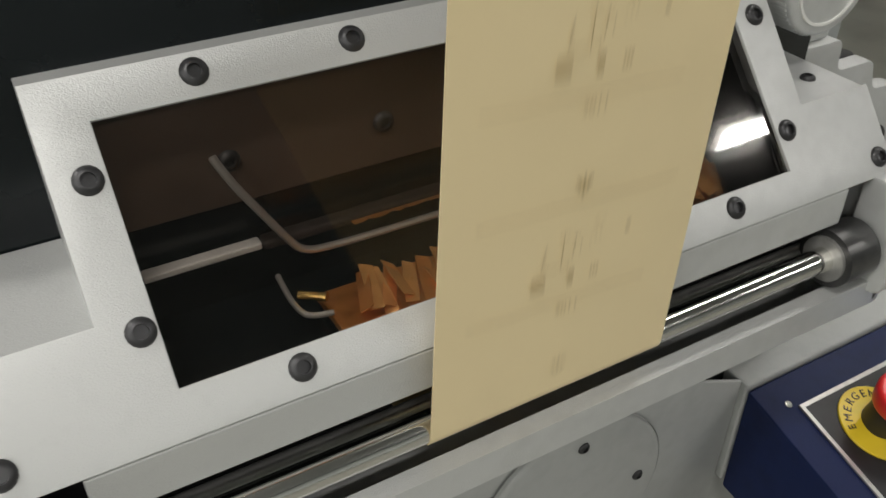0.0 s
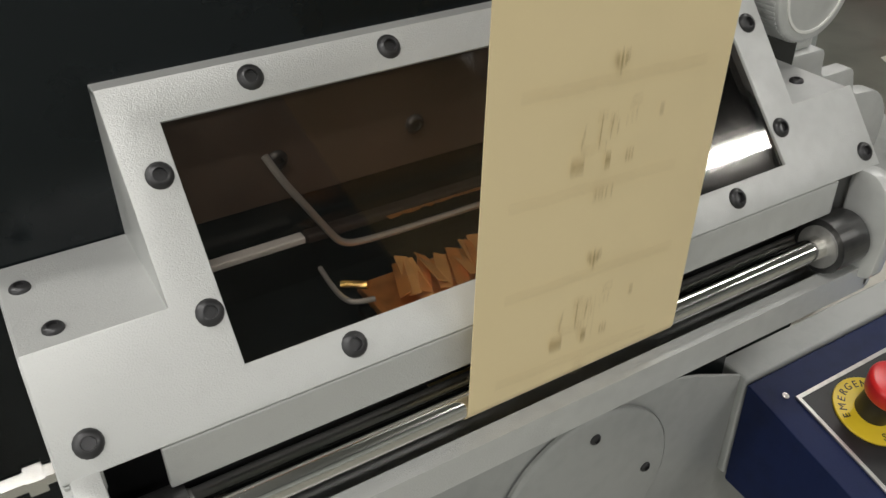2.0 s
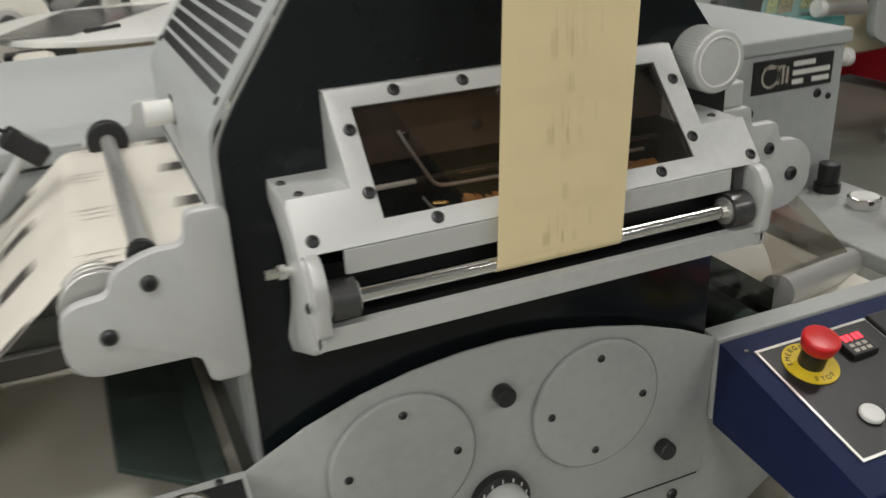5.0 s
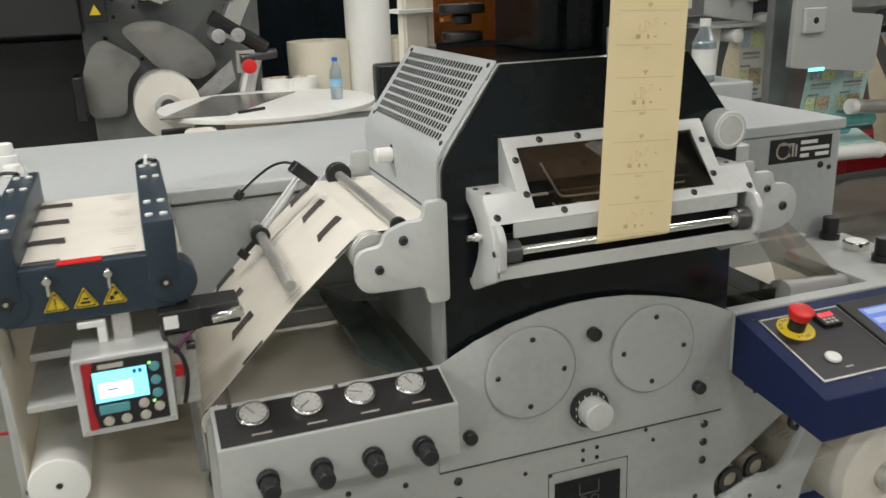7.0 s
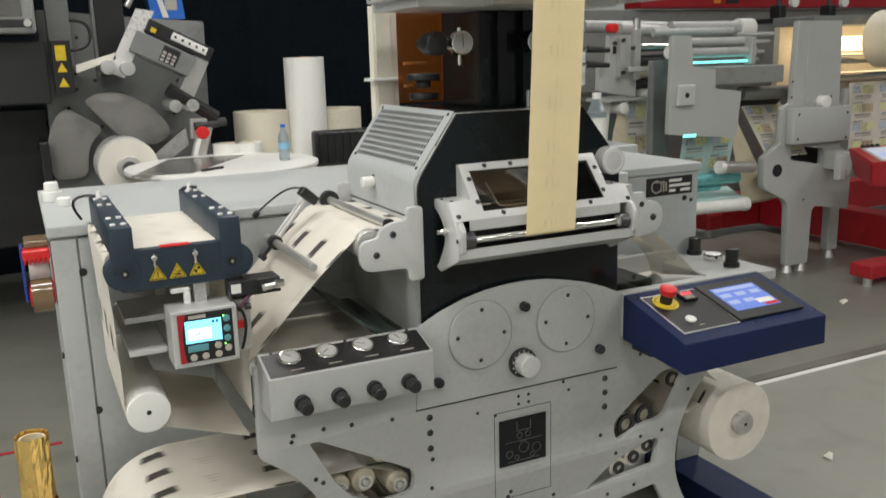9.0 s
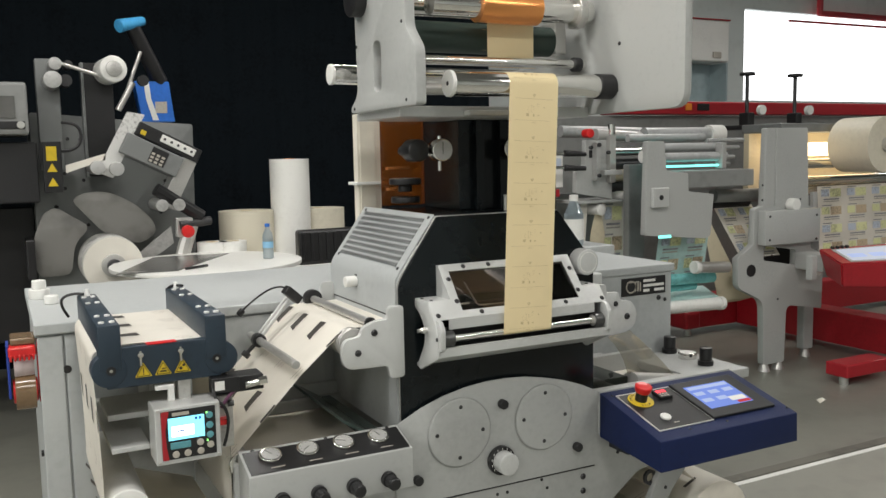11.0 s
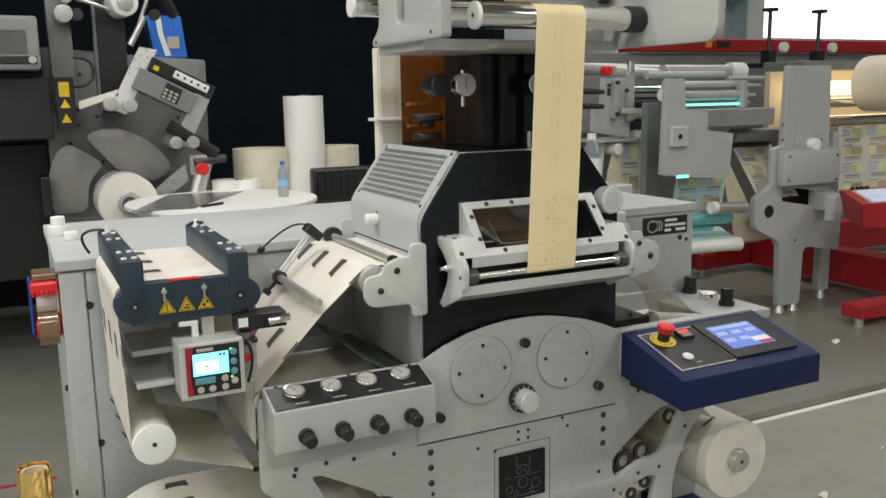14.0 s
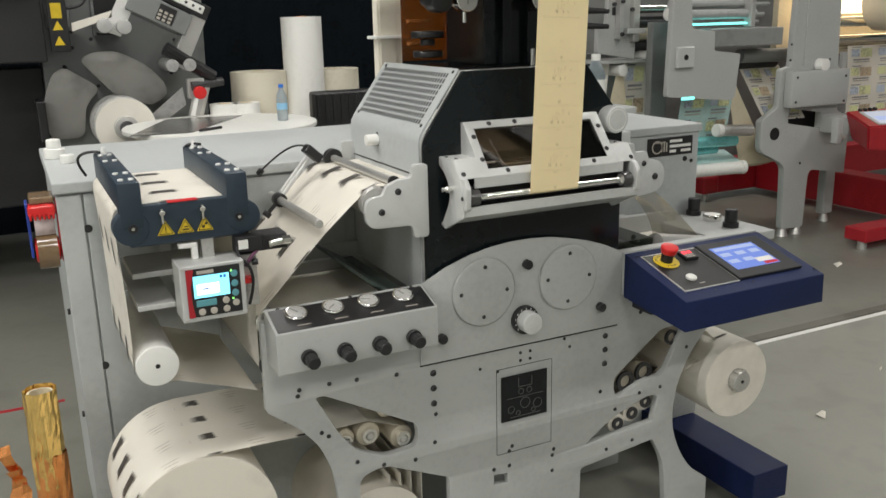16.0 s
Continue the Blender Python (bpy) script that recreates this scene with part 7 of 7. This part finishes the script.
def stroke(bm, pts, w):
    """A thin drawn line through the points."""
    for (xa, ya), (xb, yb) in zip(pts, pts[1:]):
        d = Vector((xb - xa, yb - ya))
        n = Vector((-d.y, d.x)).normalized() * w / 2
        bm.faces.new([bm.verts.new((x, y, 0)) for x, y in ((xa + n.x, ya + n.y), (xb + n.x, yb + n.y), (xb - n.x, yb - n.y), (xa - n.x, ya - n.y))])


def flat(name, bm, material, label):
    me = bpy.data.meshes.new(name)
    bm.to_mesh(me)
    bm.free()
    me.materials.append(material)
    return me


# feed of both webs: one print length in every 0.8 s, with a rest
CYCLE = 0.8


def feed_rows(pts, s0, pitch, times, count, t0, t1, pose_of):
    """Rows for a mark that starts at s0 and goes some prints further in each cycle, from t0 to t1 of it; past the end it comes in again at the start."""
    rows = []
    span = pitch * count
    pitch = pitch * times
    top = total(pts)

    def at(t, s):
        rows.append((t, pose_of(*place(pts, s))))
    s = s0
    k = 0
    while CYCLE * k + t0 < 16.0:
        a, b = CYCLE * k + t0, CYCLE * k + t1
        k += 1
        at(a, s)
        bend = min(place(pts, s)[1].dot(place(pts, s + pitch * f)[1]) for f in (0.25, 0.5, 0.75, 1.0)) < 0.999
        for i in range(1, 12 if bend else 1):
            at(a + (b - a) * i / 12, s + pitch * i / 12)
        s += pitch
        at(b, s)
        if s > top + 0.004:
            p, d = place(pts, s)
            s -= span
            q, e = place(pts, s)
            turn = d.angle_signed(e)
            for i in (1, 2, 3):
                f = i / 4
                h = Vector((d.x, d.y))
                h.rotate(Matrix.Rotation(-turn * f, 2))
                rows.append((b + 0.0335 * i, pose_of(p.lerp(q, f), h)))
            at(b + 0.134, s)
    at(16.9, s)
    early = [r for r in rows if r[0] <= 0.0]
    first = early[-1] if early else rows[0]
    after = next(r for r in rows if r[0] > 0.0)
    f = (0.0 - first[0]) / (after[0] - first[0]) if early else 0.0
    keep, last = [(0.0, first[1].lerp(after[1], f))], 1
    for t, m in rows:
        if t > 0 and frame(t) > last:
            keep.append((t, m))
            last = frame(t)
        if t >= 16.0:
            break
    return keep


def imprint_meshes():
    out = []
    cx = 0.477
    bm = bmesh.new()
    for px, py, w, h in ((0, 0, 0.0012, 0.010), (-0.0028, 0.0012, 0.0016, 0.0036), (0.0028, 0.0012, 0.0016, 0.0036), (-0.0042, 0.0026, 0.002, 0.0018), (0.0042, 0.0026, 0.002, 0.0018), (-0.0016, -0.001, 0.0018, 0.0012), (0.0016, -0.001, 0.0018, 0.0012)):
        bar(bm, px - w / 2, px + w / 2, py - h / 2, py + h / 2)
    out.append((-0.0090, flat("imprint", bm, INKB, "")))
    bm = bmesh.new()
    stroke(bm, [(-0.061 + 0.0123 * i, 0.0004 * math.sin(i * 2.1)) for i in range(11)], 0.0007)
    out.append((0.0, flat("imprint", bm, INKB, "")))
    bm = bmesh.new()
    for pts in (((-0.018, 0.004), (-0.020, -0.006), (-0.017, -0.0095), (-0.009, -0.0095)), ((-0.011, 0.009), (-0.004, 0.0095)), ((-0.0075, 0.009), (-0.0078, -0.009), (-0.003, -0.009), (-0.003, -0.011)), ((-0.002, 0.006), (0.003, 0.0064)), ((0.0, 0.006), (-0.001, -0.004)), ((0.004, 0.002), (0.0036, -0.002)),
                ((0.009, 0.003), (0.0105, 0.002)), ((0.012, 0.004), (0.0135, 0.003)), ((0.015, 0.005), (0.0165, 0.004)), ((0.012, 0.0075), (0.0135, 0.0068)), ((0.015, 0.0085), (0.0165, 0.0078)), ((0.010, 0.011), (0.013, 0.0135), (0.018, 0.0138))):
        stroke(bm, pts, 0.0006)
    bar(bm, 0.0322, 0.0352, 0.003, 0.006)
    out.append((0.0275, flat("imprint", bm, INKB, "")))
    bm = bmesh.new()
    for k in range(4):
        bar(bm, -0.0255, -0.0165, 0.0034 - 0.002 * k, 0.0047 - 0.002 * k)
    bar(bm, -0.002, 0.0016, -0.0035, 0.0035)
    for k in range(3):
        bar(bm, 0.0122 + 0.002 * k, 0.0136 + 0.002 * k, -0.0018, 0.0018)
    out.append((0.0455, flat("imprint", bm, INKB, "")))
    bm = bmesh.new()
    stroke(bm, [(-0.063 + 0.0115 * i, 0.0004 * math.sin(i * 1.7 + 1)) for i in range(11)], 0.0006)
    out.append((0.0595, flat("imprint", bm, INKB, "")))
    cu = bpy.data.curves.new("scrap", "FONT")
    cu.body, cu.size, cu.align_x, cu.align_y = "2011", 0.0062, "CENTER", "CENTER"
    ob = bpy.data.objects.new("scrap", cu)
    me = bpy.data.meshes.new_from_object(ob)
    bm = bmesh.new()
    bm.from_mesh(me)
    bm.transform(Matrix.Diagonal((1.25, -1, 1, 1)))
    bpy.data.objects.remove(ob)
    out.append((0.0650, flat("imprint", bm, INKB, "")))
    return cx, out


def motions():
    # beige web: down over its face, round the lower roller
    pts = [Vector(p) for p in [(0.6375, 2.75), (0.6375, 2.115), (0.629, 2.0985), (0.58, 2.0865), (0.53, 2.0755)] + arc(0.4885, 2.038, 0.0352, 92, 180, 8) + [(WY - 0.0004, 1.9), (WY - 0.0004, 1.36)] + arc(0.463, 1.349, 0.0103, 180, 262, 5) + [(0.495, 1.3335)]]
    pitch = 0.117
    count = 16
    cx, meshes = imprint_meshes()
    # length from the start of the path down to a height on the face
    ref = next(i for i, p in enumerate(pts) if abs(p.y - 1.9) < 1e-6)
    down = total(pts[:ref + 1])
    for j in range(count):
        for off, me in meshes:
            s = down + (1.9 - 1.5295) + off + pitch * (j - 4) - pitch
            ob = tagged(new("imprint", me), "fine dark brown printed line work on beige web", "print", "prints on the beige web", "stuff")
            top = total(pts)
            while s > top + 0.004:
                s -= pitch * count
            while s < top + 0.004 - pitch * count:
                s += pitch * count

            def lay(p, d):
                slip = LEAN * d.y if p.y < 2.04 else 0.0
                h = Vector((slip, d.x, d.y)).normalized()
                n = Vector((1, 0, 0)).cross(-h).normalized()
                x = (-h).cross(n)
                m = Matrix((x, -h, n)).transposed().to_4x4()
                m.translation = Vector((cx + drift(p.y), p.x, p.y)) + n * 0.0006
                return m
            walk(ob, feed_rows(pts, s, pitch, 4, count, -0.06, 0.44, lay))
    # white web: rows of dark blocks and pale text
    hp = [Vector(p) for p in hang + guide[:-4]]
    sp = [Vector(p) for p in slant[5:]]
    rp = [Vector(p) for p in arc(-0.53, 0.50, 0.2055, 200, 90, 14) + [(-0.35, 0.704), (-0.20, 0.698)]]
    wp = [Vector(p) for p in [(0.99, 0.505), (1.11, 0.605)] + arc(1.318, 0.559, 0.1435, 150, 55, 12)]
    for path, ys, pitch, first in ((wp, (0.622, 0.73, 0.85, 0.94), 0.264, 0.06), (hp, (0.612, 0.74, 0.885, 1.03), 0.264, 0.040), (sp, (0.612, 0.765, 0.922, 1.072), 0.264, 0.192), (rp, (0.618, 0.73, 0.85, 0.97), 0.264, 0.15)):
        top = total(path)
        count = int(top / pitch) + 1
        for j in range(count):
            for kind, cols in [(0, [i]) for i in range(4)] + [(1, [0, 1, 2, 3])]:
                bm = bmesh.new()
                for i in cols:
                    y = ys[i]
                    if kind == 0:
                        w = 0.006 if i == 0 else 0.0175
                        v0, v1 = (-0.028, 0.030)
                        if i:
                            bm.faces.new([bm.verts.new((u, v, 0)) for u, v in ((y - w - 0.004, -0.034), (y - w, -0.034), (y + w, v0), (y + w, v1), (y - w, 0.034), (y - w - 0.004, 0.034), (y - w - 0.004, 0.018), (y - w, 0.018), (y - w, -0.024), (y - w - 0.004, -0.024))])
                        else:
                            bar(bm, y - w, y + w, v0, v1)
                    else:
                        for q in range(3):
                            bar(bm, y + 0.028 - 0.018 * q, y + 0.0305 - 0.018 * q, -0.024 + 0.006 * q, 0.022 - 0.004 * q)
                if kind == 0:
                    ob = tagged(new("printed_block", flat("printed_block", bm, INK, "")), "dark printed block on the white label web", "print", "dark blocks on the white web")
                else:
                    ob = tagged(new("print_row", flat("print_row", bm, INKP, "")), "row of pale printed text on white web", "print", "pale text on the white web", "stuff")
                s = first + pitch * j + (0.132 if kind else 0.0)
                while s > top + 0.004:
                    s -= pitch * count

                def lay2(p, d):
                    x = Vector((0, 1, 0))
                    h = Vector((d.x, 0, d.y))
                    n = x.cross(h)
                    m = Matrix((x, h, n)).transposed().to_4x4()
                    up = Vector((-d.y, 0, d.x))
                    m.translation = Vector((p.x, 0, p.y)) + up * 0.0016
                    return m
                walk(ob, feed_rows(path, s, pitch, 1, count, -0.06, 0.27, lay2))


motions()
